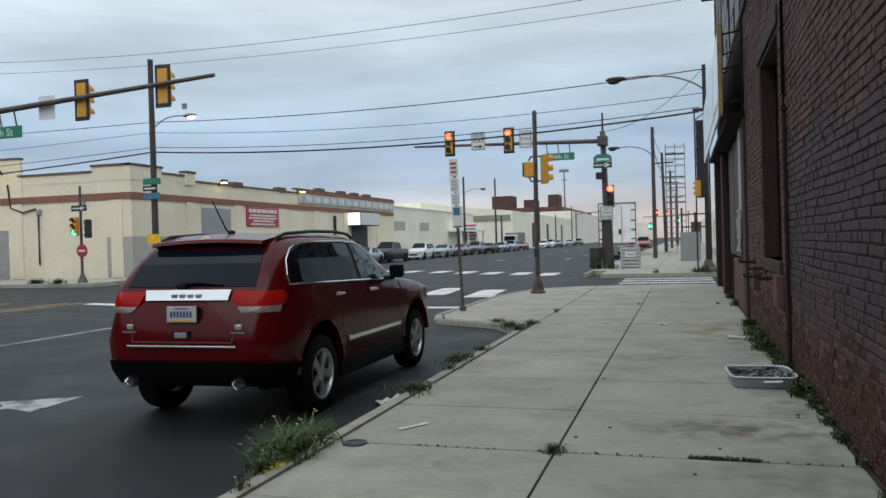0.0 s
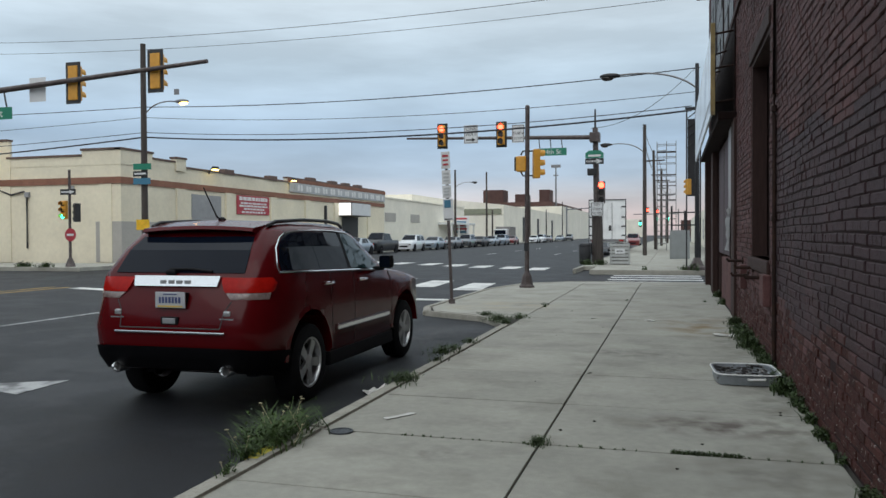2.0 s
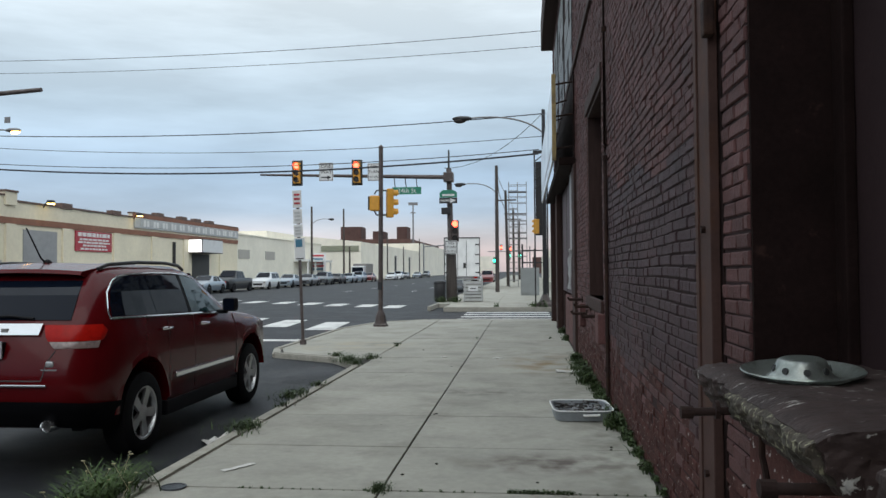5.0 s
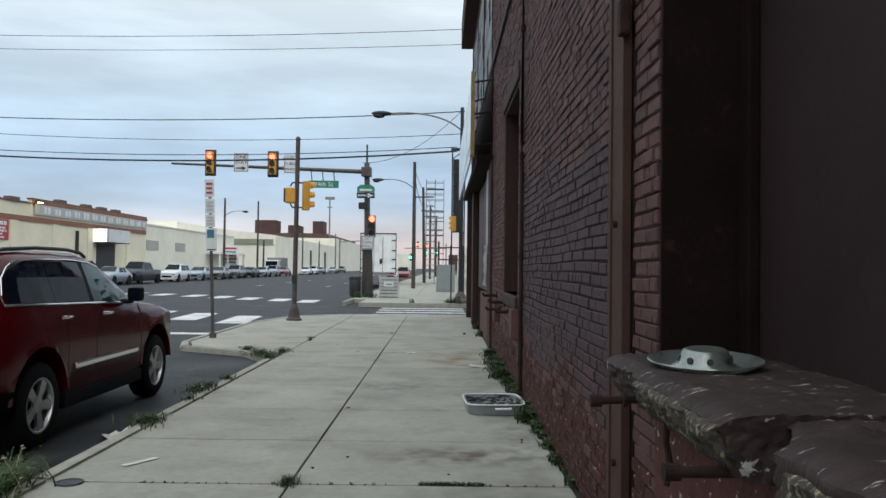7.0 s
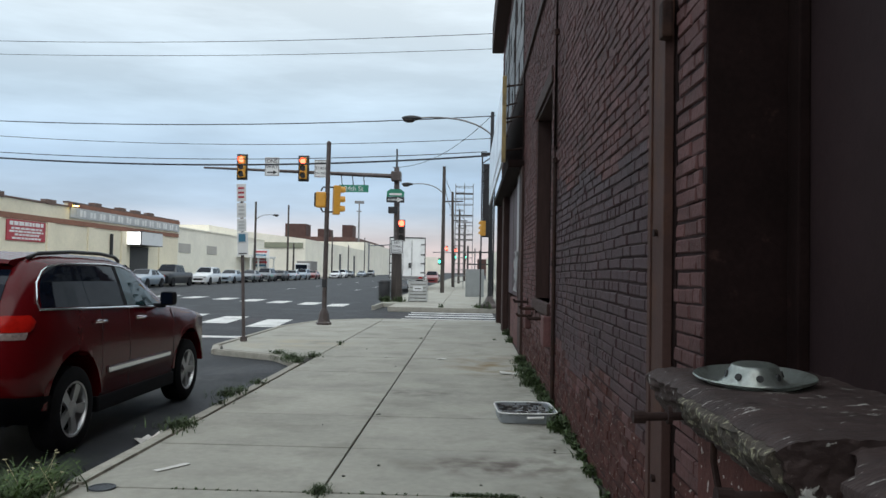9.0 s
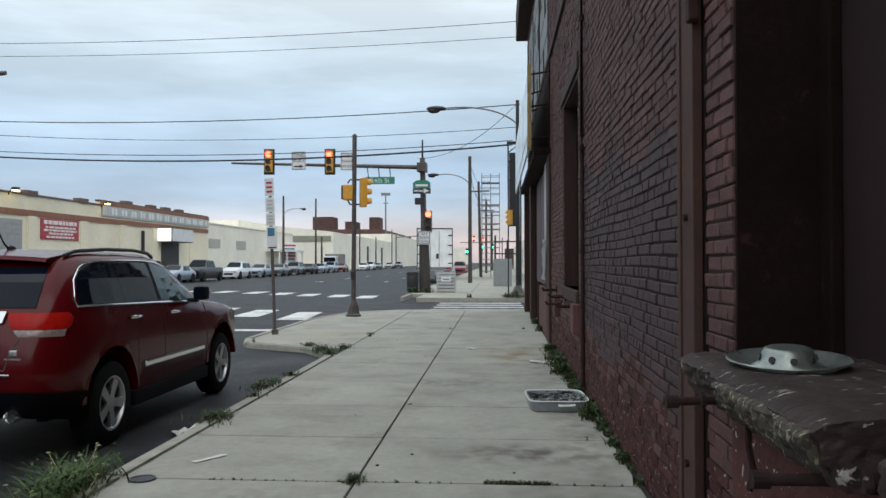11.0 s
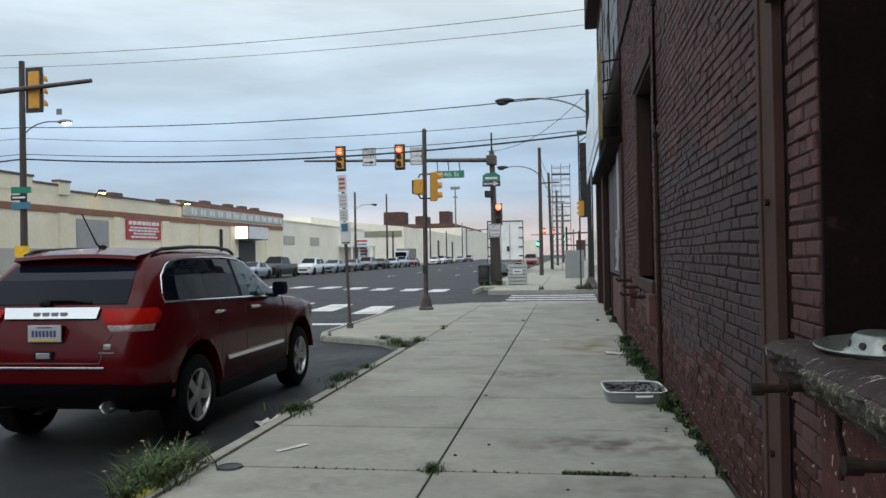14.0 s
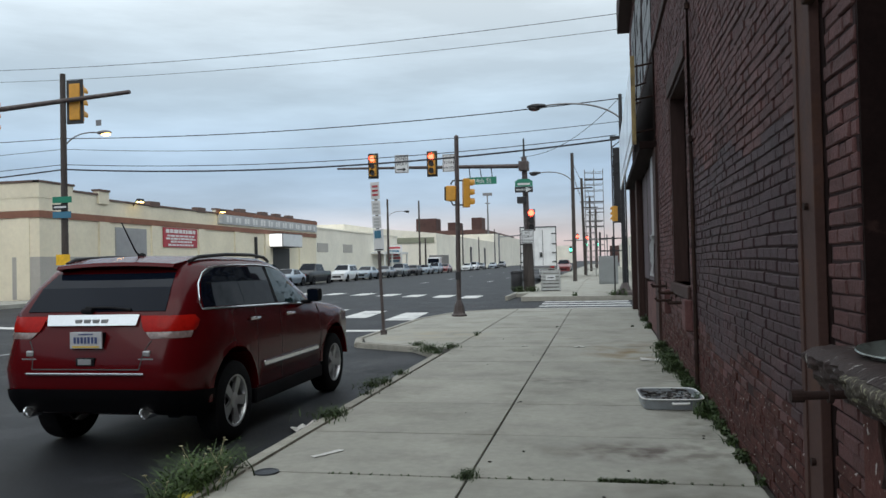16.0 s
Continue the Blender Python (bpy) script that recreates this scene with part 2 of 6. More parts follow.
M["leaf_dark"] = mat("dark_weed_leaf", (0.040, 0.064, 0.021), 0.6, var=0.4, scale=6, island=0.45, spec=0.3)
M["straw"] = mat("dry_seed_head", (0.40, 0.36, 0.22), 0.8, var=0.3, scale=8, island=0.3)
M["cabinet"] = mat("grey_cabinet_paint", (0.22, 0.235, 0.235), 0.55, 0.1, var=0.08, scale=2)
M["slat"] = mat("pale_plastic_slat", (0.42, 0.43, 0.42), 0.6, var=0.12, scale=3)
M["bin"] = mat("black_bin", (0.02, 0.02, 0.022), 0.5)
M["truck_white"] = mat("trailer_white", (0.80, 0.81, 0.80), 0.5, var=0.06, scale=1.5, stain=(0.5, 0.5, 0.5), amount=0.4)
M["car_white"] = mat("white_car_paint", (0.62, 0.64, 0.66), 0.3, 0.0, var=0.03, coat=0.8)
M["car_silver"] = mat("silver_blue_car_paint", (0.24, 0.29, 0.34), 0.3, 0.4, var=0.03, coat=0.8)
M["car_grey"] = mat("grey_car_paint", (0.10, 0.11, 0.12), 0.3, 0.3, var=0.03, coat=0.8)
M["car_black"] = mat("black_car_paint", (0.012, 0.013, 0.016), 0.35, 0.0, var=0.03, spec=0.3, coat=0.3)
M["car_blue"] = mat("blue_car_paint", (0.06, 0.16, 0.32), 0.3, 0.2, var=0.03, coat=0.8)
M["car_maroon"] = mat("maroon_car_paint", (0.18, 0.03, 0.03), 0.3, 0.2, var=0.03, coat=0.8)
M["yellow_timber"] = mat("weathered_yellow_timber", (0.30, 0.22, 0.09), 0.7, var=0.25, scale=5, stain=(0.10, 0.07, 0.04), amount=0.6, sscale=4)
M["mauve_board"] = mat("faded_mauve_board", (0.070, 0.046, 0.056), 0.7, var=0.2, scale=2, stain=(0.11, 0.09, 0.09), amount=0.5, sscale=2.5)
M["iron"] = mat("cast_iron_cover", (0.07, 0.078, 0.088), 0.7, 0.3, var=0.25, scale=20, bump=0.6, bscale=60)


def add_patch(m, x, y, w, d, colour, amount, scale=6.0, edge=(0.42, 0.62)):
    """A soft-edged patch of its own shape and colour on a flat surface, at a place in the plan."""
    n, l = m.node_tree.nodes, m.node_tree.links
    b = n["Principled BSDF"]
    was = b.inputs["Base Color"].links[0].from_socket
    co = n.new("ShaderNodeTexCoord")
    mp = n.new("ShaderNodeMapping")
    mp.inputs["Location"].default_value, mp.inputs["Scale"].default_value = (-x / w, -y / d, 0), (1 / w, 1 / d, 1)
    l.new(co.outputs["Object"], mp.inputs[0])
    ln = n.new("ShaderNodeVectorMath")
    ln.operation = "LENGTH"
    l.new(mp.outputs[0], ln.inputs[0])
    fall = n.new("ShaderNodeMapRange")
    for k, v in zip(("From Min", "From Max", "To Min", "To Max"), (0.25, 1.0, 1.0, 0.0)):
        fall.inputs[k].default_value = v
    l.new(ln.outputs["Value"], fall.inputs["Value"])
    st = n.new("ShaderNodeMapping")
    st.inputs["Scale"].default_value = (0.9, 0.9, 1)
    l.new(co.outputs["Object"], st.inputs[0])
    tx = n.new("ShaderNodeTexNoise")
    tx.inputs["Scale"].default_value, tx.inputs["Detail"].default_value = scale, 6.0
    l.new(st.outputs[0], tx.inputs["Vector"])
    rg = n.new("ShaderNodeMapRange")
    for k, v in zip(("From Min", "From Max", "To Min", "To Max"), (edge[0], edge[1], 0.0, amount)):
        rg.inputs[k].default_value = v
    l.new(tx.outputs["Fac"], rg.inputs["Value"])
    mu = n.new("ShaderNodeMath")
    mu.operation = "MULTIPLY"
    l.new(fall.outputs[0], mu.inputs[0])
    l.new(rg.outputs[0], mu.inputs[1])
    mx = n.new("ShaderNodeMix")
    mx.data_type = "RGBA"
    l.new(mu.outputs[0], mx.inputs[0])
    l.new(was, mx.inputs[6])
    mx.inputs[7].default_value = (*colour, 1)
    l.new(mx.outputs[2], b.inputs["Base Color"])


# pavement scuffs and a rust-brown stain, with darker strips along the wall foot
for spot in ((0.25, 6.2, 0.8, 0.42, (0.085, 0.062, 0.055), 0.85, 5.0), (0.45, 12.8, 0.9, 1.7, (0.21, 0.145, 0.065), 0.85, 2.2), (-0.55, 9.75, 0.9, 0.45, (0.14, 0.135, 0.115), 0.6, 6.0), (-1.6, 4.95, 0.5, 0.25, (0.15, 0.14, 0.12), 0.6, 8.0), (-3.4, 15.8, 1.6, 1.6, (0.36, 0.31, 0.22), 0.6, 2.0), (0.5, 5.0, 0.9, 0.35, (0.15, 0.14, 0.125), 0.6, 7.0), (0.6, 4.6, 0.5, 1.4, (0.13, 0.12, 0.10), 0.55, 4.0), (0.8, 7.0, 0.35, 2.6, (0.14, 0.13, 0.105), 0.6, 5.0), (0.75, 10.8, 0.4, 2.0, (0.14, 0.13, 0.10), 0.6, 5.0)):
    add_patch(M["concrete"], *spot)
# asphalt: darker round the SUV's tail, long pale and dark strips, gutter dirt
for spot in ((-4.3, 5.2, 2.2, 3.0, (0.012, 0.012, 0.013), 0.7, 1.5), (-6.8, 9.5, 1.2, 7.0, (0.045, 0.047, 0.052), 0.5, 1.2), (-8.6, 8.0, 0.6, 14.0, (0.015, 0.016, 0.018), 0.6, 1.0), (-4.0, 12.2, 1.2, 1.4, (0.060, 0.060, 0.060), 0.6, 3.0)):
    add_patch(M["asphalt"], *spot)


# ---- mesh helpers ----
def finish(name, bm, material, smooth=False, recalc=True):
    if recalc:
        bmesh.ops.recalc_face_normals(bm, faces=bm.faces)
    me = bpy.data.meshes.new(name)
    bm.to_mesh(me)
    bm.free()
    for mt in material if isinstance(material, (list, tuple)) else [material]:
        me.materials.append(M[mt] if isinstance(mt, str) else mt)
    if smooth:
        me.shade_smooth()
        me.set_sharp_from_angle(angle=radians(38))
    return me


def part(name, bm, material, parent=None, label="", smooth=False):
    ob = new(name, finish(name, bm, material, smooth))
    ob.parent = parent
    return tagged(ob, label)


def thing(name, label, category, m=None, group="", kind=""):
    ob = new(name)
    ob.empty_display_size = 0.2
    if m is not None:
        ob.matrix_basis = m
    return tagged(ob, label, category, group, kind)


def box(bm, x0, x1, y0, y1, z0, z1, bevel=0.0):
    r = bmesh.ops.create_cube(bm, size=1, matrix=Matrix.Translation(((x0 + x1) / 2, (y0 + y1) / 2, (z0 + z1) / 2)) @ Matrix.Diagonal((abs(x1 - x0), abs(y1 - y0), abs(z1 - z0), 1)))
    if bevel:
        bmesh.ops.bevel(bm, geom=list({e for v in r["verts"] for e in v.link_edges}), offset=bevel, segments=2, affect="EDGES", profile=0.6)
    return bm


def boxm(*a, **k):
    return box(bmesh.new(), *a, **k)


def rod(bm, p, q, r0, r1=None, seg=10):
    p, q = Vector(p), Vector(q)
    d = q - p
    m = Matrix.Translation((p + q) / 2) @ d.to_track_quat("Z", "Y").to_matrix().to_4x4()
    bmesh.ops.create_cone(bm, cap_ends=True, segments=seg, radius1=r0, radius2=r0 if r1 is None else r1, depth=d.length, matrix=m)
    return bm


def tube(bm, pts, r, seg=8, r_end=None):
    """A bent tube through the points."""
    pts = [Vector(p) for p in pts]
    rings = []
    for i, p in enumerate(pts):
        d = (pts[min(i + 1, len(pts) - 1)] - pts[max(i - 1, 0)]).normalized()
        a = d.cross(Vector((0, 0, 1)))
        a = a.normalized() if a.length > 1e-3 else Vector((1, 0, 0))
        b = d.cross(a)
        rr = r if r_end is None else r + (r_end - r) * i / (len(pts) - 1)
        rings.append([bm.verts.new(p + rr * (math.cos(k * math.tau / seg) * a + math.sin(k * math.tau / seg) * b)) for k in range(seg)])
    for u, v in zip(rings, rings[1:]):
        for k in range(seg):
            bm.faces.new((u[k], u[(k + 1) % seg], v[(k + 1) % seg], v[k]))
    bm.faces.new(rings[0])
    bm.faces.new(rings[-1])
    return bm


def lathe(bm, prof, seg=32, m=Matrix()):
    """Turns (radius, height) points round z."""
    rings = [[bm.verts.new(m @ Vector((r * math.cos(k * math.tau / seg), r * math.sin(k * math.tau / seg), h))) for k in range(seg)] for r, h in prof]
    for u, v in zip(rings, rings[1:]):
        for k in range(seg):
            bm.faces.new((u[k], u[(k + 1) % seg], v[(k + 1) % seg], v[k]))
    return bm


def prism(bm, pts, z0, z1):
    """An upright prism over a plan outline."""
    a = [bm.verts.new((x, y, z0)) for x, y in pts]
    b = [bm.verts.new((x, y, z1)) for x, y in pts]
    bm.faces.new(a)
    bm.faces.new(b)
    for i in range(len(pts)):
        j = (i + 1) % len(pts)
        bm.faces.new((a[i], a[j], b[j], b[i]))
    return bm


def lettering(name, words, size, material, parent, m, label=""):
    """Words in the built-in font, as a thin mesh."""
    cu = bpy.data.curves.new(name, "FONT")
    cu.body, cu.size, cu.align_x, cu.align_y, cu.extrude, cu.resolution_u = words, size, "CENTER", "CENTER", 0.004, 2
    tmp = bpy.data.objects.new(name, cu)
    scene.collection.objects.link(tmp)
    me = bpy.data.meshes.new_from_object(tmp.evaluated_get(bpy.context.evaluated_depsgraph_get()))
    bpy.data.objects.remove(tmp)
    me.materials.clear()
    me.materials.append(M[material])
    ob = new(name, me)
    ob.parent = parent
    ob.matrix_basis = m
    return tagged(ob, label)


FRONT = pose(0, 0, 0, 90, 0, 0)  # turns flat lettering to face -y


# ---- setting: ground, road paint, pavements ----
ROAD = -0.19
SPREAD = 1.031  # the road paint lies that much further out than it was set out
WALL = 1.0  # street face of the brick building
bm = bmesh.new()
for gx in range(-6, 6):
    for gy in range(-3, 9):
        bmesh.ops.create_grid(bm, x_segments=1, y_segments=1, size=50, matrix=Matrix.Translation((gx * 100 + 50, gy * 100 + 50, ROAD)))
bmesh.ops.remove_doubles(bm, verts=bm.verts, dist=0.01)
ground = tagged(part("road", bm, "asphalt"), "dark worn asphalt road with patches and stains", "road", kind="structure")

marks = thing("road_markings", "worn white and yellow paint on the asphalt", "road marking", kind="structure")


def mark(pts, material="white_mark", name="stripe"):
    part(name, prism(bmesh.new(), [(x * SPREAD, y * SPREAD) for x, y in pts], ROAD + 0.001, ROAD + 0.006), material, marks)


for x, y, n in ((-5.75, 21.8, 3.3), (-7.45, 22.9, 3.3), (-9.15, 24.0, 3.3), (-10.85, 25.1, 3.2), (-12.6, 26.2, 3.2)):
    mark([(x - 0.42, y), (x + 0.42, y), (x + 0.16, y + n), (x - 0.62, y + n)])
for x, y in ((-5.9, 34.7), (-7.4, 35.8), (-9.1, 36.8), (-10.8, 38.2), (-12.6, 39.6), (-14.6, 40.6), (-16.6, 41.8)):
    mark([(x - 0.40, y), (x + 0.40, y), (x + 0.30, y + 2.6), (x - 0.55, y + 2.6)])
for y in (26.3, 27.7, 29.1, 30.5):
    mark([(-2.2, y), (0.95, y), (0.95, y + 0.55), (-2.25, y + 0.55)])
mark([(-6.4, 18.2), (-5.2, 18.2), (-5.2, 18.65), (-6.4, 18.65)])
mark([(-11.6, 2.0), (-11.5, 2.0), (-11.5, 14.2), (-11.6, 14.2)], "worn_mark", "lane_line")
for y in (62, 74, 86, 100, 116, 134):
    for x in (-9.0, -14.5):
        mark([(x, y), (x + 0.14, y), (x + 0.14, y + 3), (x, y + 3)], name="lane_dash")
for x in (-18.4, -19.0, -21.3, -21.9):
    mark([(x, -4), (x + 0.14, -4), (x + 0.14, 20.5), (x, 20.5)], "yellow_mark", "centre_line")
mark([(-7.9, 16.9), (-17.9, 20.0), (-17.9, 20.5), (-7.9, 17.4)], name="stop_line")
mark([(-26.0, 20.0), (-22.6, 20.0), (-22.6, 20.5), (-26.0, 20.5)], name="stop_line")
mark([(-7.45, 5.2), (-7.32, 5.2), (-6.80, 6.46), (-6.40, 6.36), (-6.45, 7.15), (-7.20, 6.72), (-6.93, 6.54)], "worn_mark", "turn_arrow")

# tarred gutter ramp that rises to the kerb of the corner
bm = bmesh.new()
hi = [bm.verts.new(p) for p in ((-4.86, 14.6, -0.085), (-4.55, 14.28, -0.085), (-3.25, 13.55, -0.085), (-2.72, 12.7, -0.085), (-2.72, 11.4, ROAD))]
lo = [bm.verts.new((x, y, ROAD - 0.01)) for x, y in ((-6.2, 14.0), (-5.4, 12.9), (-4.3, 12.0), (-3.5, 11.5), (-3.0, 11.0))]
for i in range(4):
    bm.faces.new((lo[i], lo[i + 1], hi[i + 1], hi[i]))
tagged(part("gutter_ramp", bm, "asphalt"), "tarred gutter patch rising to the corner kerb", "road", kind="structure")

JOINT = -0.94
rows_y = [-4.2, -2.4, -0.6, 1.1, 2.75, 4.1, 5.36, 6.70, 8.15, 9.75, 11.6, 13.6, 15.4, 17.4, 19.4, 21.2, 22.9, 24.3]
pavement = thing("pavement", "weathered grey concrete slab pavement with weedy joints", "pavement", kind="structure")
part("bed", prism(bmesh.new(), [(-2.57, -4.2), (WALL + 1.5, -4.2), (WALL + 1.5, 24.27), (-2.9, 24.27), (-4.3, 23.2), (-4.85, 20.5), (-4.85, 15.2), (-4.6, 14.3), (-3.2, 13.55), (-2.57, 12.6)], ROAD - 0.05, -0.022), "joint", pavement)


def slab(x0, x1, y0, y1, tilt=0.0):
    ga, gb = (0.015 if abs(y - 5.36) < 0.1 or abs(y - 17.4) < 0.1 else 0.0065 for y in (y0, y1))
    bm = box(bmesh.new(), x0 + 0.008, x1 - 0.008, y0 + ga, y1 - gb, -0.10, 0.0, 0.008)
    ob = part("slab", bm, "concrete", pavement)
    ob.location.z = tilt


rng = random.Random(4)
for y0, y1 in zip(rows_y, rows_y[1:]):
    slab(JOINT, WALL - 0.03, y0, y1, rng.uniform(-0.005, 0.0))
    slab(-2.56, JOINT, y0, y1, rng.uniform(-0.005, 0.0))
for pts in ([(-2.57, 13.45), (-2.57, 17.49), (-4.72, 17.49), (-4.72, 15.2), (-4.45, 14.42), (-3.2, 13.7)], [(-2.57, 17.51), (-2.57, 24.25), (-2.9, 24.25), (-4.18, 23.15), (-4.72, 20.5), (-4.72, 17.51)]):
    part("slab", prism(bmesh.new(), pts, -0.10, -0.002), "concrete", pavement)

kerb = thing("kerb", "chipped pale concrete kerb along the gutter", "kerb", kind="structure")


def kerb_run(pts, w=0.15):
    for p, q in zip(pts, pts[1:]):
        p, q = Vector(p), Vector(q)
        n = max(1, round((q - p).length / 2.4))
        for i in range(n):
            a, b = p.lerp(q, i / n), p.lerp(q, (i + 1) / n)
            d = (b - a).normalized()
            s = Vector((-d.y, d.x)) * w
            a, b = a + d * 0.004, b - d * 0.004
            bm = prism(bmesh.new(), [a, b, b + s, a + s], ROAD - 0.08, 0.004)
            bmesh.ops.bevel(bm, geom=[e for e in bm.edges if min(v.co.z for v in e.verts) > 0], offset=0.022, segments=2, affect="EDGES")
            part("kerb_stone", bm, "kerb", kerb)


kerb_run([(-2.57, -4.2), (-2.57, 12.6), (-3.2, 13.6), (-4.5, 14.35), (-4.75, 15.2), (-4.75, 20.5), (-4.2, 23.15), (-2.9, 24.25)])
kerb_run([(-2.9, 24.25), (1.0, 24.27)], 0.14)
part("painted_edge", boxm(-2.735, -2.64, 4.50, 4.80, -0.05, 0.0075, 0.01), "yellow_kerb", kerb, "worn yellow kerb paint")

far_pave = thing("far_pavement", "pale concrete pavement beyond the side street", "pavement", kind="structure")
for i, (y0, y1) in enumerate(((32.45, 36), (36, 41), (41, 46.5), (46.5, 53), (53, 61), (61, 72), (72, 90), (90, 120), (120, 170), (170, 240))):
    part("slab", boxm(-3.9 if y0 > 33 else -3.3, -1.2, y0 + 0.02, y1, ROAD, -0.005 - 0.003 * (i % 2), 0.01), "concrete", far_pave)
    part("slab", boxm(-1.18, 3.2, y0 + 0.02, y1, ROAD, -0.004 + 0.003 * (i % 2), 0.01), "concrete", far_pave)
kerb_far = thing("kerb_far", "concrete kerb of the far pavement", "kerb", kind="structure")
for p, q in (((-3.3, 32.3), (3.2, 32.3)), ((-4.05, 33.0), (-4.05, 240))):
    d = Vector(q) - Vector(p)
    part("kerb_stone", boxm(min(p[0], q[0]), max(p[0], q[0]) + (0.14 if d.x == 0 else 0), p[1], max(p[1] + 0.14, q[1]), ROAD, 0.006, 0.015), "kerb", kerb_far)
left_pave = thing("left_pavement", "concrete pavement along the cream warehouse", "pavement", kind="structure")
for y0, y1 in ((30.8, 36), (36, 48), (48, 62), (62, 80), (80, 110), (110, 150), (150, 230)):
    part("slab", boxm(-45 if y0 < 36 else -29.6, -26.9, y0 + 0.02, y1, ROAD, 0.0, 0.01), "concrete", left_pave)
part("slab", boxm(-80, -26.9, -6, 19.0, ROAD, 0.0, 0.01), "concrete", left_pave)


# ---- unseen plain walls added to close the street behind and darken reflections ----
for x0, x1, y0, y1, h, mt, lb in ((1.05, 12, -60, -4.3, 9.0, "far_brick", "unseen plain brick wall added further back along the pavement"), (-60, -30, -60, 16, 7.0, "far_brick", "unseen plain brick wall added across the avenue"), (-60, 12, -75, -62, 10.0, "far_brick", "unseen plain brick wall added to close the street behind")):
    tagged(part("backdrop_wall", boxm(x0, x1, y0, y1, -0.2, h), mt), lb, "wall", kind="structure")


# ---- brick building ----
brick_house = thing("brick_warehouse", "dark maroon painted brick warehouse with grime and patches", "building")
TOP, FAR, NEAR = 9.2, 25.0, -4.0
REC0, REC1, RECX = -0.6, 3.37, 1.38  # recessed bay with the stone sill
WIN = (9.55, 11.72, 1.13, 3.80)
DOOR = (14.3, 23.6, 0.0, 3.5)
C = WALL + 0.006
for y0, y1, z0, z1 in ((NEAR, REC0, -0.2, TOP), (REC0, REC1, 4.9, TOP), (REC1, WIN[0], -0.2, TOP), (WIN[0], WIN[1], -0.2, WIN[2]), (WIN[0], WIN[1], WIN[3], TOP), (WIN[1], DOOR[0], -0.2, TOP), (DOOR[0], DOOR[1], DOOR[3], TOP), (DOOR[1], FAR, -0.2, TOP)):
    part("wall", boxm(C, C + 0.34, y0, y1, z0, z1), "mortar", brick_house, "dark mortar bed of the brick wall")
back = bmesh.new()
box(back, 5.5, 5.8, NEAR, FAR, -0.2, TOP)
box(back, C, 5.8, NEAR - 0.2, NEAR, -0.2, TOP)
box(back, C + 0.34, 5.8, FAR - 0.3, FAR - 0.002, -0.2, TOP)
part("rear_wall", back, "dark_void", brick_house)
part("roof", boxm(C, 5.8, NEAR, FAR, TOP, TOP + 0.15), "roof_grey", brick_house, "grey roofing")
part("cornice", boxm(WALL - 0.36, C, 18.5, FAR + 0.2, 8.5, TOP + 0.2, 0.03), "dark_wood", brick_house, "dark projecting cornice")
part("cornice", boxm(WALL - 0.12, C, NEAR, 18.5, 8.9, TOP + 0.2, 0.03), "dark_wood", brick_house)
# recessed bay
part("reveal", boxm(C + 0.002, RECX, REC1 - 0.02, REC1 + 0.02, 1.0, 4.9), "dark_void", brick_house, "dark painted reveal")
part("shutter", boxm(RECX, RECX + 0.05, REC0, REC1, 0.0, 4.9), "brown_panel", brick_house, "dull brown steel shutter panel")
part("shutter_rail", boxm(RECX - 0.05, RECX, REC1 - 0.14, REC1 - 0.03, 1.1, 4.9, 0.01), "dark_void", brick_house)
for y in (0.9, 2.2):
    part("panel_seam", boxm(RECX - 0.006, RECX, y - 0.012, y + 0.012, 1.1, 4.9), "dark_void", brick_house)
part("lintel", boxm(WALL - 0.03, C + 0.3, REC0 - 0.2, REC1 + 0.3, 4.9, 5.2, 0.02), "dark_wood", brick_house)
# masonry under the sill
part("plinth", boxm(WALL - 0.01, C + 0.36, REC0, REC1 + 0.02, -0.1, 1.0, 0.01), "brick_chip", brick_house, "chipped brickwork below the sill")
# near-black strip colours in the shade of the open joint
part("gap", boxm(C - 0.004, C + 0.002, 3.80, 3.86, -0.02, 6.5), "dark_void", brick_house, "dark open joint")
# steel edge channel beside the bay
ch = bmesh.new()
box(ch, WALL - 0.045, WALL, 3.86, 4.15, -0.02, 6.5, 0.006)
box(ch, WALL - 0.055, WALL - 0.045, 4.09, 4.15, -0.02, 6.5, 0.003)
part("edge_channel", ch, "channel", brick_house, "brown painted steel edge channel")
for z in (0.5, 1.7, 2.9, 3.3):
    part("bolt", rod(bmesh.new(), (WALL - 0.065, 3.98, z), (WALL - 0.04, 3.98, z), 0.020, 0.016, 8), "rust", brick_house)
part("hinge_lug", boxm(WALL - 0.075, WALL - 0.02, 3.80, 3.88, 2.62, 2.80, 0.015), "rust", brick_house, "rusted hinge lug")
# downpipe
dp = bmesh.new()
tube(dp, [(WALL - 0.03, 8.88, 0.02), (WALL - 0.03, 8.88, 2.6), (WALL - 0.03, 8.91, 2.75), (WALL - 0.03, 8.88, 2.9), (WALL - 0.03, 8.88, 8.8)], 0.022, 8)
for z in (0.4, 1.6, 2.75, 4.2, 5.8, 7.4):
    rod(dp, (WALL - 0.03, 8.88, z - 0.03), (WALL - 0.03, 8.88, z + 0.03), 0.030, seg=8)
part("downpipe", dp, "rust", brick_house, "thin rusted downpipe", True)
# blind window
wf = bmesh.new()
y0, y1, z0, z1 = WIN
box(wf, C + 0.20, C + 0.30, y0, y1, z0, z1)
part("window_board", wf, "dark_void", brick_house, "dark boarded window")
wf = bmesh.new()
box(wf, C, C + 0.19, y0, y0 + 0.07, z0, z1)
box(wf, C, C + 0.19, y1 - 0.07, y1, z0, z1)
box(wf, C, C + 0.19, y0 + 0.07, y1 - 0.07, z1 - 0.07, z1)
part("window_frame", wf, "dark_wood", brick_house)
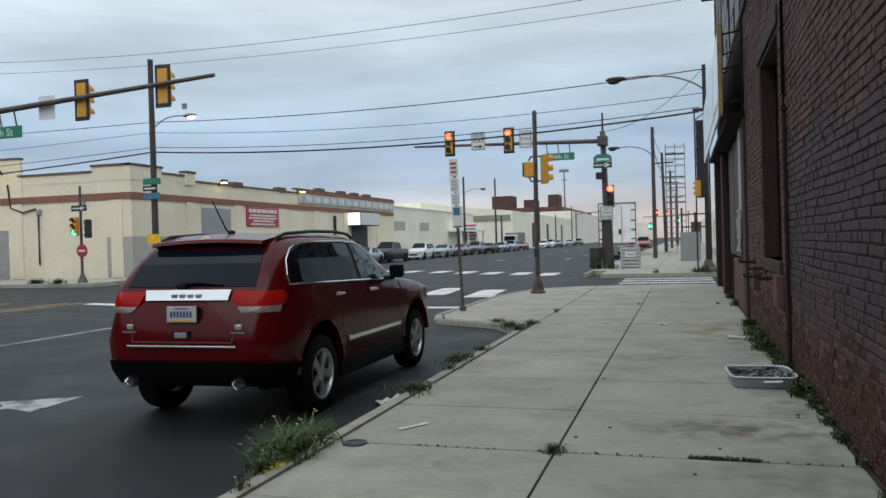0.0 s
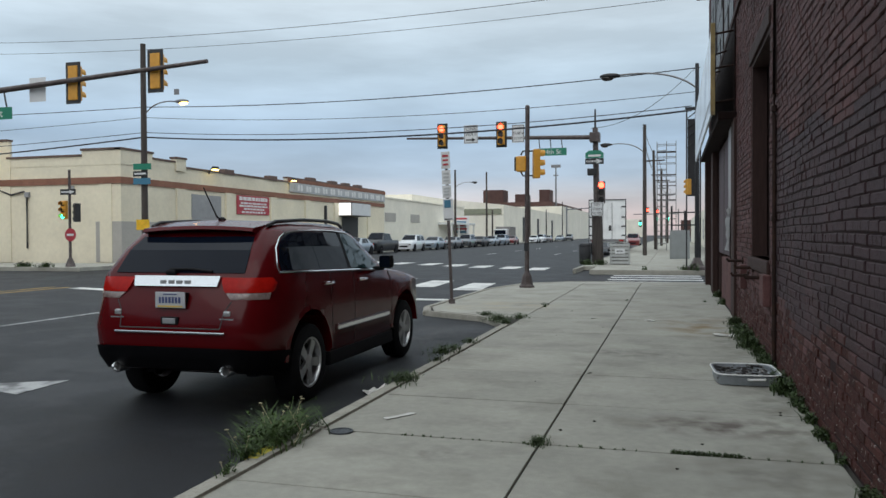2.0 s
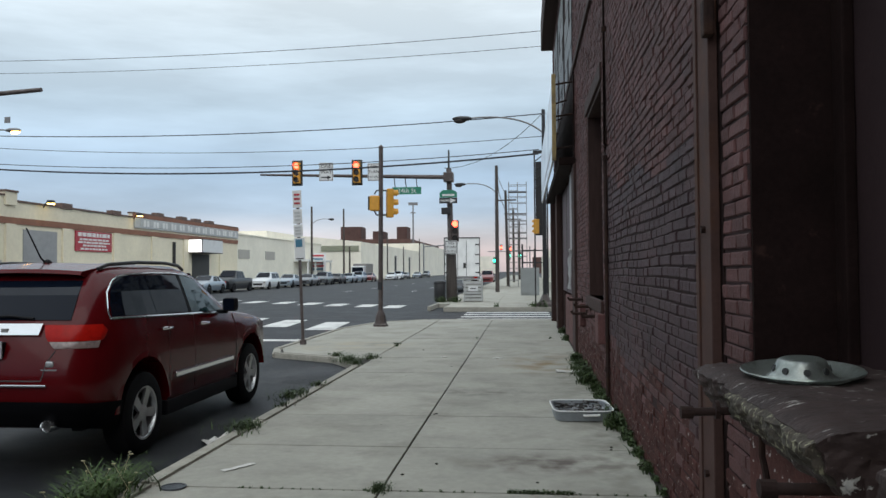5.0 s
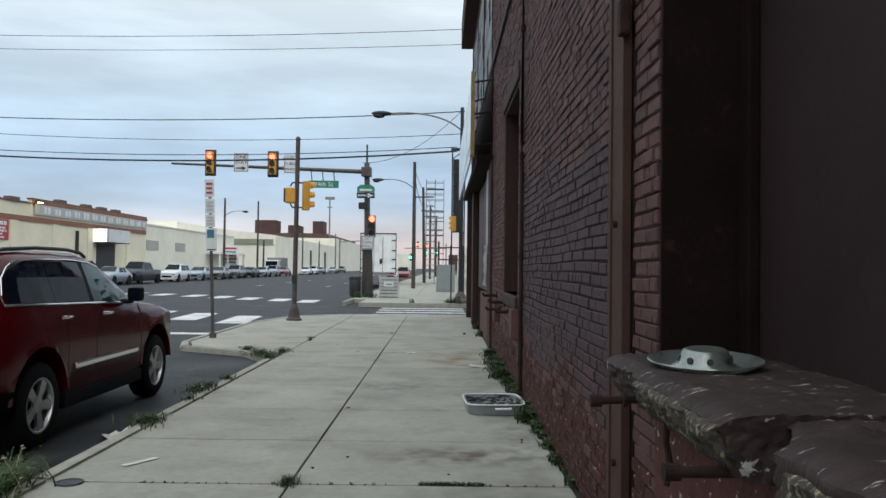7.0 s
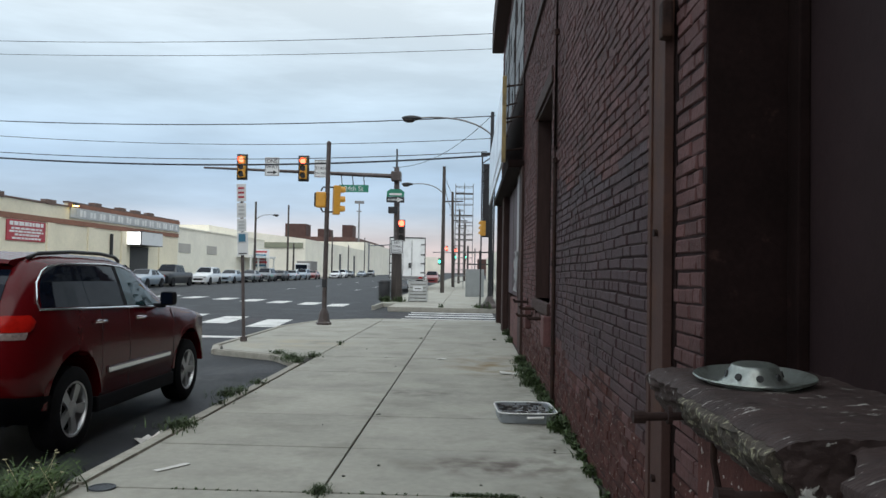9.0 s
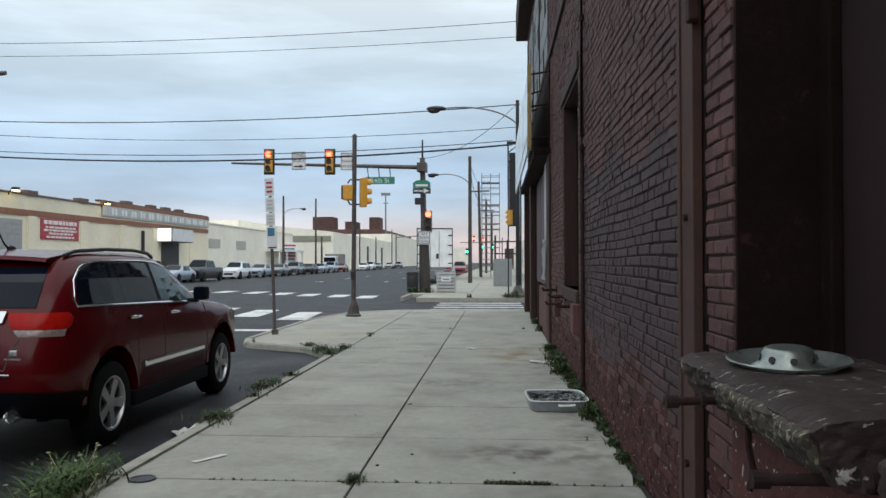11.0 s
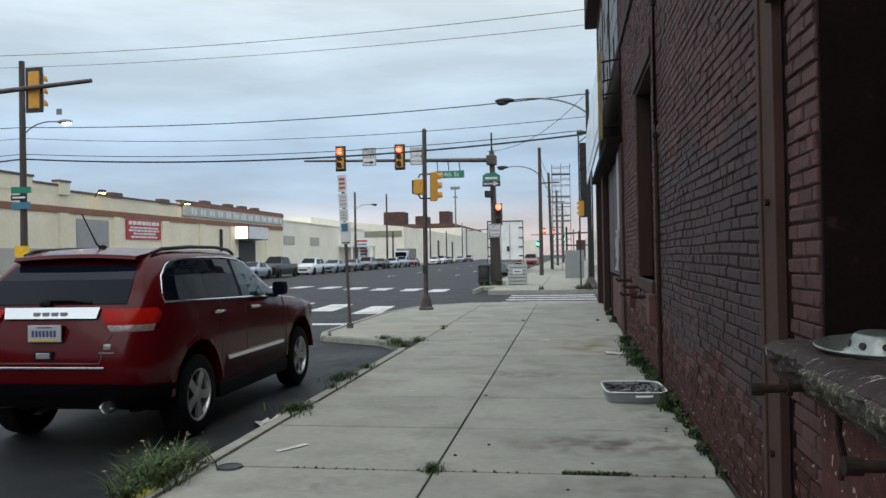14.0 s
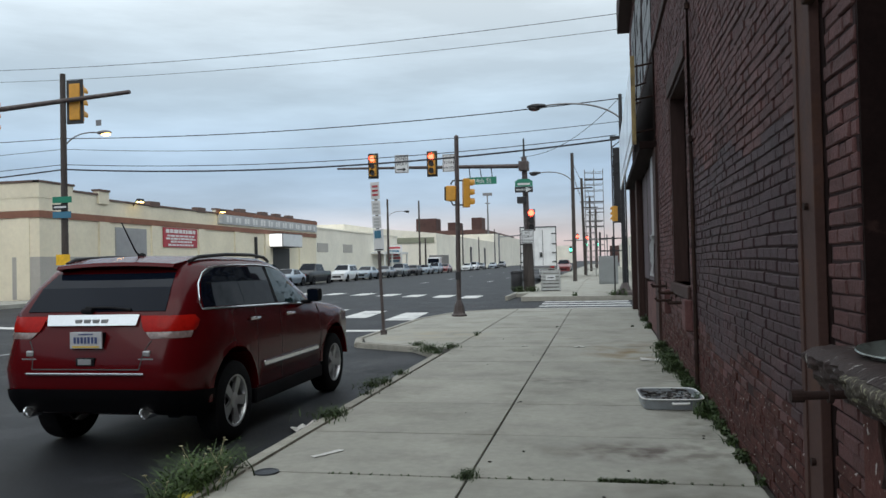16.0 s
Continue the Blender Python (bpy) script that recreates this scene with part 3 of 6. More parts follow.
part("window_lintel", boxm(WALL - 0.03, C, y0 - 0.12, y1 + 0.12, z1 - 0.02, z1 + 0.18, 0.015), "dark_wood", brick_house)
part("window_sill", boxm(WALL - 0.04, C + 0.19, y0 - 0.04, y1 + 0.06, z0 - 0.16, z0, 0.02), "dark_wood", brick_house, "dark painted stone window sill")
# pilasters by the shopfront bay
for y0, y1, w, h in ((14.28, 15.0, 0.05, 3.42), (20.2, 21.0, 0.12, 3.42), (23.4, 23.9, 0.16, 3.6)):
    part("pilaster", boxm(WALL - w, C, y0, y1, -0.02, h, 0.012), "dark_wood", brick_house)
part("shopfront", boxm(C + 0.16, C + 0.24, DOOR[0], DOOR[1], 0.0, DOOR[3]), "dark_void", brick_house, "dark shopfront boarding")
part("stallriser", boxm(WALL - 0.02, C + 0.16, DOOR[0], 18.2, 0.0, 0.95, 0.02), "brick", brick_house)
for y in (16.4, 18.2, 19.8, 21.6, 22.6):
    part("mullion", boxm(C + 0.02, C + 0.16, y - 0.06, y + 0.06, 0.0, DOOR[3], 0.01), "dark_wood", brick_house)
part("white_post", boxm(WALL - 0.06, WALL + 0.01, 21.9, 22.02, 0.0, 3.2, 0.008), "sheet", brick_house, "white painted post")
part("torn_sheet", prism(bmesh.new(), [(WALL - 0.03, 15.25), (WALL - 0.015, 15.25), (WALL - 0.015, 15.95), (WALL - 0.03, 15.95)], 1.75, 3.4), "shutter", brick_house, "grey hanging sheet")
sh = bmesh.new()
prev = None
for i in range(9):
    z = 1.12 + i * 0.1
    yy0, yy1 = 15.35 + 0.12 * math.sin(i * 1.7), 16.35 + 0.25 * math.sin(i * 2.3 + 1)
    cur = [sh.verts.new((WALL - 0.05 - 0.01 * math.sin(i), yy0, z)), sh.verts.new((WALL - 0.05 - 0.012 * math.cos(i * 1.3), yy1, z))]
    if prev:
        sh.faces.new((prev[0], prev[1], cur[1], cur[0]))
    prev = cur
bmesh.ops.solidify(sh, geom=sh.faces[:], thickness=0.012)
part("torn_paper", sh, "sheet", brick_house, "torn white paper")
# faded boards of the shopfront, canopy and its sign board
for y0, y1 in ((16.5, 18.1), (18.3, 20.1)):
    part("shop_board", boxm(C + 0.02, C + 0.07, y0, y1, 1.0, 3.4, 0.006), "mauve_board", brick_house, "faded mauve boarding")
# soffit and back boarding carry the canopy's shade in their near-black colour
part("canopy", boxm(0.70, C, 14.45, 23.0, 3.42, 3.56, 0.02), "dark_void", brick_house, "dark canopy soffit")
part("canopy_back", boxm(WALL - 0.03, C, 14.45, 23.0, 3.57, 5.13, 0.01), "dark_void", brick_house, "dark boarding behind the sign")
part("string_course", boxm(WALL - 0.045, C, 8.95, 23.2, 5.14, 5.27, 0.012), "dark_wood", brick_house, "dark projecting string course")
part("sign_board", boxm(0.60, 0.64, 14.60, 24.6, 3.58, 5.06, 0.008), "board_white", brick_house, "blank weathered white sign board")
part("sign_stripe", boxm(0.592, 0.60, 14.7, 24.5, 3.82, 3.85), "shutter", brick_house)
part("sign_edge", boxm(0.585, 0.66, 14.54, 14.598, 3.52, 5.12, 0.008), "yellow_timber", brick_house, "weathered yellow timber edge")
for z in (3.75, 4.35, 4.95):
    part("sign_strut", rod(bmesh.new(), (0.64, 14.68, z), (WALL - 0.02, 14.68, z + 0.05), 0.018, seg=8), "rust", brick_house)
for y in (16.5, 18.5, 20.5):
    part("sign_strut", rod(bmesh.new(), (0.64, y, 4.95), (WALL - 0.02, y, 5.05), 0.018, seg=8), "rust", brick_house)
# upper multi-pane windows
for y0, y1 in ((15.0, 17.5), (18.1, 20.6), (21.1, 23.4)):
    win = part("window", boxm(WALL - 0.002, WALL + 0.01, y0, y1, 5.3, 8.0), "dark_void", brick_house, "tall multi-pane steel window")
    for i in range(5):
        for j in range(5):
            a, b = y0 + (y1 - y0) * i / 5, 5.3 + 2.7 * j / 5
            if (i * 3 + j * 5 + int(y0)) % 7:
                part("pane", boxm(WALL - 0.014, WALL - 0.006, a + 0.03, a + (y1 - y0) / 5 - 0.03, b + 0.03, b + 0.51), "pane", win)
part("notice", boxm(WALL - 0.22, WALL - 0.205, 23.45, 23.85, 1.28, 1.85), "sheet", brick_house, "white paper notice")

# wall stubs that stick out below the window
for y, z in ((10.0, 0.92), (11.4, 0.98), (12.1, 0.84), (13.0, 1.02)):
    stub = thing("wall_bracket", "short rusted pipe stub fixed to the brick wall", "bracket", group="rusted wall brackets")
    part("stub", tube(bmesh.new(), [(WALL + 0.02, y, z), (WALL - 0.22, y, z), (WALL - 0.24, y, z + 0.04)], 0.022, 8), "rust", stub)
    part("plate", boxm(WALL - 0.02, WALL, y - 0.06, y + 0.06, z - 0.06, z + 0.06, 0.004), "rust", stub)
for y0 in (9.4, 12.4):
    blk = tagged(part("stone_block", boxm(WALL - 0.09, WALL + 0.005, y0, y0 + 0.35, 0.62, 0.98, 0.02), "brick"), "painted stone corbel block on the brick wall", "corbel", group="stone corbels")

# the broken stone sill
sill = thing("stone_sill", "broken projecting stone sill with peeling paint and rust", "window sill")


def rough_block(x0, x1, y0, y1, z0, z1, cuts, amount, undercut=0.0, seed=0.0):
    """A block of broken stone: a cut box with worn front edges and an uneven front."""
    bm = boxm(x0, x1, y0, y1, z0, z1)
    bmesh.ops.subdivide_edges(bm, edges=bm.edges, cuts=cuts, use_grid_fill=True)
    for v in bm.verts:
        f = max(0.0, 1.0 - (v.co.x - x0) / 0.12)
        low = min(1.0, max(0.0, (z1 - v.co.z) / (z1 - z0)))
        q = v.co + Vector((seed, 0, 0))
        n = 0.6 * noise.noise(q * 6.0) + 0.55 * noise.noise(q * 17.0) + 0.55 * noise.noise(q * 41.0)
        v.co.x += amount * n * f + undercut * low ** 1.5 * f
        v.co.z += 0.35 * amount * n * (1 - low) - (0.03 * f ** 3 * (1 - low))
        v.co.y += amount * n * 0.5
    return bm


bm = rough_block(0.755, RECX, 1.93, 3.30, 0.95, 1.12, 40, 0.028, 0.07)
part("block", bm, "sill", sill, smooth=True)
bm = rough_block(0.90, RECX, 1.56, 1.98, 1.03, 1.112, 20, 0.06, 0.10, 3.0)
part("block", bm, "sill", sill, "broken set-back stone", True)
bm = rough_block(0.775, RECX, -0.6, 1.66, 0.55, 1.12, 40, 0.024, 0.0, 7.0)
part("block", bm, "sill", sill, smooth=True)
bm = rough_block(0.735, 0.80, 1.95, 2.74, 0.985, 1.105, 36, 0.026, 0.06, 0.0)
part("crust", bm, "sill_end", sill, "pale mossy broken edge", True)
bm = rough_block(0.763, 0.81, 1.30, 1.60, 0.86, 1.09, 14, 0.02, 0.0, 5.0)
part("crust", bm, "sill_end", sill, smooth=True)
bm = rough_block(0.83, 1.0, 2.95, 3.46, 0.945, 1.10, 10, 0.02, 0.02, 9.0)
part("end_block", bm, "channel", sill, "brown painted end block", True)
for p, q, r in (((0.625, 2.86, 0.995), (0.86, 2.86, 1.005), 0.015), ((0.665, 2.06, 0.945), (1.02, 1.96, 0.975), 0.016)):
    pin = part("rusted_pin", rod(bmesh.new(), p, q, r, seg=12), "rust", sill, "thick rusted iron pin", True)
    part("pin_head", rod(bmesh.new(), (p[0] - 0.012, p[1], p[2]), (p[0] + 0.03, p[1], p[2]), r * 1.5, seg=12), "rust", pin)
    part("washer", rod(bmesh.new(), (q[0] - 0.13, q[1], q[2]), (q[0] - 0.115, q[1], q[2]), r * 2.2, seg=12), "rust", pin)
part("strap", tube(bmesh.new(), [(0.86, 2.75, 0.96), (0.85, 2.72, 0.88), (0.86, 2.70, 0.80), (0.84, 2.68, 0.74)], 0.011, 6), "rust", sill)

# hubcap on the sill
hubcap = thing("hubcap", "dented silver wheel cover lying on the stone sill", "hubcap", pose(1.03, 2.86, 1.120, 3, -2.5, 20) @ Matrix.Diagonal((0.89, 0.89, 0.92, 1)))
bm = lathe(bmesh.new(), [(0.222, 0.024), (0.229, 0.030), (0.226, 0.035), (0.214, 0.031), (0.182, 0.007), (0.134, 0.003), (0.108, 0.020), (0.094, 0.056), (0.086, 0.070), (0.076, 0.075), (0.05, 0.073), (0.001, 0.074)], 48)
bmesh.ops.solidify(bm, geom=bm.faces[:], thickness=0.003)
part("cover", bm, "hub", hubcap, smooth=True)
for k in range(8):
    a = k * math.tau / 8 + 0.3
    part("vent_hole", rod(bmesh.new(), (0.090 * math.cos(a), 0.090 * math.sin(a), 0.034), (0.107 * math.cos(a), 0.107 * math.sin(a), 0.038), 0.015, 0.013, 10), "signal_back", hubcap, "dark vent hole")


# ---- cream warehouse across the avenue ----
FX = -29.6
cream = thing("cream_warehouse", "cream stucco warehouse with a brown band and stepped parapet", "building")
YB0, YB1 = 37.2, 79.0
part("wall", boxm(-75, FX, YB0, YB1, -0.2, 5.72), "cream", cream)
part("roof", boxm(-74.7, FX - 0.3, YB0 + 0.3, YB1 - 0.3, 5.72, 5.74), "roof_grey", cream)
def parapet(y0, y1, z, d=0.0):
    part("parapet", boxm(FX - 0.3, FX + d, y0, y1, 5.5, z), "cream", cream)
    part("coping", boxm(FX - 0.36, FX + 0.06 + d, y0 - 0.05, y1 + 0.05, z, z + 0.12), "coping", cream)
parapet(YB0 - 0.03, 40.0, 6.32, 0.03)
parapet(40.0, 42.2, 6.0)
parapet(42.2, 43.2, 6.25, 0.12)
parapet(43.2, 57.0, 5.72)
parapet(57.0, YB1, 6.05)
for y in (48.3, 54.6, 61.5, 66.0, 69.0, 72.0):
    part("pier_cap", boxm(FX - 0.4, FX + 0.1, y - 0.6, y + 0.6, 5.7 + (0.33 if y > 57 else 0), 6.05 + (0.33 if y > 57 else 0)), "coping", cream)
for x0, x1, z in ((-32.2, FX + 0.02, 6.32), (-37.4, -32.2, 6.0), (-75, -37.4, 7.05)):
    part("parapet", boxm(x0, x1, YB0 - 0.02, YB0 + 0.3, 5.5, z), "cream", cream)
    part("coping", boxm(x0 - 0.05, x1 + 0.03, YB0 - 0.08, YB0 + 0.36, z, z + 0.12), "coping", cream)
part("band", boxm(FX, FX + 0.07, YB0 - 0.07, YB1, 4.42, 4.80), "band", cream, "brown painted band")
part("band", boxm(-75, FX, YB0 - 0.07, YB0, 4.42, 4.80), "band", cream)
for x in (-37.6, -30.6):
    part("pier", boxm(x - 0.4, x + 0.4, YB0 - 0.05, YB0, 0, 4.42 if x > -35 else 6.9), "cream", cream)
for y in (42.7, 48.3, 54.6, 60.5, 66.4, 74.5):
    part("pier", boxm(FX, FX + 0.12, y - 0.45, y + 0.45, 0, 4.42), "cream", cream)
part("paint_patch", boxm(-31.3, FX + 0.02, YB0 - 0.012, YB0, 0.0, 2.3), "grey_patch", cream, "grey cover paint")
part("paint_patch", boxm(FX, FX + 0.012, YB0, 42.0, 0.0, 2.3), "grey_patch", cream)
part("side_door", boxm(-40.9, -38.3, YB0 - 0.03, YB0 + 0.0, 0.0, 2.9), "shutter", cream, "grey steel side door")
rs = part("roller_door", boxm(FX, FX + 0.04, 43.9, 47.3, 0.0, 4.15), "shutter", cream, "grey roller door")
for i in range(14):
    part("slat", boxm(FX + 0.04, FX + 0.06, 43.95, 47.25, 0.05 + i * 0.29, 0.31 + i * 0.29), "shutter", rs)
part("entrance", boxm(FX, FX + 0.05, 67.8, 71.6, 0.0, 3.2), "signal_back", cream, "dark entrance with grey shutter")
part("fascia", boxm(FX + 0.02, FX + 0.14, 57.2, YB1 - 0.1, 4.98, 5.75), "silver_letters", cream, "pale lettered fascia")
part("fascia_frame", boxm(FX + 0.02, FX + 0.16, 57.0, YB1, 5.75, 6.05), "band", cream)
lr = random.Random(8)
for k in range(38):
    y = 58.0 + k * 0.54
    part("letter_bar", boxm(FX + 0.14, FX + 0.17, y, y + 0.34, 5.12, 5.12 + lr.choice((0.45, 0.5))), "white" if k % 3 else "silver_letters", cream)
part("conduit", rod(bmesh.new(), (FX + 0.1, 64.0, 2.2), (FX + 0.1, 64.0, 4.1), 0.14), "black_metal", cream)
for x0, z in ((-36.1, 3.9), (-33.0, 4.2)):
    part("junction_box", boxm(x0, x0 + 0.3, YB0 - 0.15, YB0, z - 0.15, z + 0.15), "shutter", cream)
part("conduit", tube(bmesh.new(), [(-38.2, YB0 - 0.08, 5.6), (-38.0, YB0 - 0.08, 4.2), (-37.1, YB0 - 0.08, 3.9), (-36.2, YB0 - 0.08, 4.1), (-36.0, YB0 - 0.08, 3.8), (-36.0, YB0 - 0.08, 0.8)], 0.05, 6), "black_metal", cream)

red_sign = thing("wall_sign", "red painted sign with rows of white lettering on cream wall", "sign")
part("panel", boxm(FX + 0.02, FX + 0.08, 49.3, 53.9, 3.0, 4.36), "red_sign", red_sign)
for z, h, y0, y1 in ((4.0, 0.26, 49.6, 53.6), (3.74, 0.13, 49.8, 53.5), (3.54, 0.13, 49.6, 53.6), (3.33, 0.13, 50.2, 53.1), (3.10, 0.13, 49.9, 53.3)):
    y = y0
    while y < y1:
        w = lr.uniform(0.22, 0.6)
        part("writing_bar", boxm(FX + 0.08, FX + 0.09, y, min(y + w, y1), z, z + h), "white", red_sign)
        y += w + 0.1
lightbox = thing("lightbox_sign", "lit white box sign over the warehouse entrance", "sign")
part("case", boxm(FX, FX + 1.3, 67.0, 71.8, 3.25, 4.5, 0.03), "black_metal", lightbox)
part("face", boxm(FX + 0.05, FX + 1.25, 66.97, 67.0, 3.32, 4.43), "lightbox", lightbox, "lit white face")
part("face", boxm(FX + 1.3, FX + 1.33, 67.1, 71.7, 3.32, 4.43), "sign_white", lightbox)
for y in (45.9, 57.2):
    fl = thing("flood_lamp", "lit yellow flood lamp on the parapet", "lamp", group="parapet flood lamps")
    part("arm", tube(bmesh.new(), [(FX, y, 5.6), (FX + 0.25, y, 5.95), (FX + 0.5, y, 5.95)], 0.04, 6), "black_metal", fl)
    part("head", boxm(FX + 0.35, FX + 0.65, y - 0.22, y + 0.22, 5.87, 6.05, 0.04), "black_metal", fl)
    part("glass", boxm(FX + 0.37, FX + 0.63, y - 0.2, y + 0.2, 5.80, 5.87), "lamp_spot", fl, "lit yellow glass")
fl = thing("flood_lamp", "lit yellow flood lamp on the side parapet", "lamp", group="parapet flood lamps")
part("arm", tube(bmesh.new(), [(-38.6, YB0, 6.2), (-38.6, YB0 - 0.6, 6.9), (-38.6, YB0 - 1.0, 6.9)], 0.05, 6), "black_metal", fl)
part("head", boxm(-39.0, -38.2, YB0 - 1.5, YB0 - 0.9, 6.85, 7.1, 0.05), "black_metal", fl)
part("glass", boxm(-38.95, -38.25, YB0 - 1.45, YB0 - 0.95, 6.79, 6.85), "lamp_spot", fl, "lit yellow glass")

# further warehouses
b2 = thing("low_warehouse", "low cream block building with boarded openings", "building")
part("wall", boxm(-60, -31.0, 79.2, 118, -0.2, 5.6), "cream_pale", b2)
part("roof_block", boxm(-44, -33.5, 100, 118, 5.6, 6.9), "cream_pale", b2)
part("coping", boxm(-60, -30.9, 79.1, 118.1, 5.6, 5.75), "cream_pale", b2)
for y in (83, 92):
    part("window", boxm(-31.0, -30.95, y, y + 3.5, 3.0, 4.0), "grey_patch", b2)
part("canopy", boxm(-31.0, -29.0, 104, 117, 2.9, 3.2), "white", b2)
for y in (104.2, 108, 112, 116.6):
    part("post", boxm(-29.3, -29.1, y, y + 0.25, 0, 2.9), "white", b2)
b3 = thing("gabled_warehouse", "long pale warehouse with low gable and olive band", "building")
bm = bmesh.new()
gab = [(-54, 0), (-29.6, 0), (-29.6, 6.9), (-40, 8.0), (-54, 6.9)]
a = [bm.verts.new((x, 141, z - 0.2 * (z == 0))) for x, z in gab]
b = [bm.verts.new((x, 235, z - 0.2 * (z == 0))) for x, z in gab]
bm.faces.new(a)
bm.faces.new(b)
for i in range(5):
    bm.faces.new((a[i], a[(i + 1) % 5], b[(i + 1) % 5], b[i]))
part("wall", bm, "cream_pale", b3)
part("band", boxm(-46, -30, 140.8, 141, 5.2, 6.2), "green_band", b3, "olive band")
for y in (160, 178, 200):
    part("door", boxm(-29.6, -29.5, y, y + 2.2, 0, 5.0), "signal_back", b3)
b4 = thing("brick_mill", "distant red brick mill with roof towers", "building")
part("wall", boxm(-70, -32, 240, 330, -0.2, 10.0), "cream_pale", b4)
part("roof", boxm(-60, -36, 246, 330, 10.0, 11.7), "far_brick", b4)
for x0, x1, z in ((-62, -55, 16.6), (-51.0, -47.5, 15.0), (-42.8, -39.3, 16.4)):
    part("tower", boxm(x0, x1, 262, 270, 11.0, z), "far_brick", b4)
b5 = thing("far_block", "hazy distant low buildings at the street end", "building")
part("wall", boxm(-120, -14, 420, 440, -0.2, 9), "cream_pale", b5)
part("wall", boxm(4, 80, 400, 420, -0.2, 8), "far_brick", b5)
mast = thing("stadium_light", "tall distant floodlight mast", "light mast")
part("pole", rod(bmesh.new(), (-35.5, 250, 0), (-35.5, 250, 23), 0.35, 0.2), "pole_grey", mast)
for z in (22.6, 20.0):
    part("lamp_bar", boxm(-37 if z > 21 else -36.3, -34 if z > 21 else -34.7, 249.8, 250.2, z, z + (0.9 if z > 21 else 0.3)), "pole_grey", mast)
# buildings along the right side beyond the side street
b6 = thing("yard_building", "dark low yard building beyond the side street", "building")
part("wall", boxm(3.2, 12, 56, 80, -0.2, 5.0), "far_brick", b6)
part("wall", boxm(3.4, 12, 82, 160, -0.2, 4.2), "cream_pale", b6)
part("fence", boxm(1.6, 1.75, 33.2, 44.0, -0.1, 2.4), "dark_wood", b6, "dark yard fence")


# ---- vehicles ----
def car_shell(stations, lean_rear, lean_front):
    """A closed body lofted through cross-sections; each is (y, [(half width, z) ...] from sill to roof)."""
    bm = bmesh.new()
    rings = []
    for k, (y, sec) in enumerate(stations):
        left, right = [], []
        for i, (w, z) in enumerate(sec):
            yy = y + (lean_rear[i] if k == 0 else lean_front[i] if k == len(stations) - 1 else 0)
            right.append(bm.verts.new((w, yy, z)))
            left.append(bm.verts.new((-w, yy, z)))
        rings.append((left, right))
    n = len(stations[0][1])
    for (l0, r0), (l1, r1) in zip(rings, rings[1:]):
        for i in range(n - 1):
            bm.faces.new((r0[i], r1[i], r1[i + 1], r0[i + 1]))
            bm.faces.new((l0[i], l0[i + 1], l1[i + 1], l1[i]))
        bm.faces.new((r0[0], l0[0], l1[0], r1[0]))
        bm.faces.new((r0[-1], r1[-1], l1[-1], l0[-1]))
    for l, r in (rings[0], rings[-1]):
        for i in range(n - 1):
            bm.faces.new((l[i], r[i], r[i + 1], l[i + 1]))
    return bm


def carve(bm, cutters):
    """Cuts wheel arches out of a body and gives back the mesh."""
    ob = new("shell", finish("shell", bm, "plastic"))
    cut = new("cutter", finish("cutter", cutters, "plastic"))
    md = ob.modifiers.new("cut", "BOOLEAN")
    md.object, md.operation, md.solver = cut, "DIFFERENCE", "EXACT"
    me = bpy.data.meshes.new_from_object(ob.evaluated_get(bpy.context.evaluated_depsgraph_get()))
    bpy.data.objects.remove(ob)
    bpy.data.objects.remove(cut)
    out = bmesh.new()
    out.from_mesh(me)
    return out


def quad_panel(pts, thick=0.006):
    bm = bmesh.new()
    bm.faces.new([bm.verts.new(p) for p in pts])
    bmesh.ops.recalc_face_normals(bm, faces=bm.faces)
    bmesh.ops.solidify(bm, geom=bm.faces[:], thickness=thick)
    return bm


def strip(rows, thick=0.006):
    """A thin bent panel through rows of points."""
    bm = bmesh.new()
    vs = [[bm.verts.new(p) for p in r] for r in rows]
    for a, b in zip(vs, vs[1:]):
        for i in range(len(a) - 1):
            bm.faces.new((a[i], a[i + 1], b[i + 1], b[i]))
    bmesh.ops.recalc_face_normals(bm, faces=bm.faces)
    bmesh.ops.solidify(bm, geom=bm.faces[:], thickness=thick)
    return bm


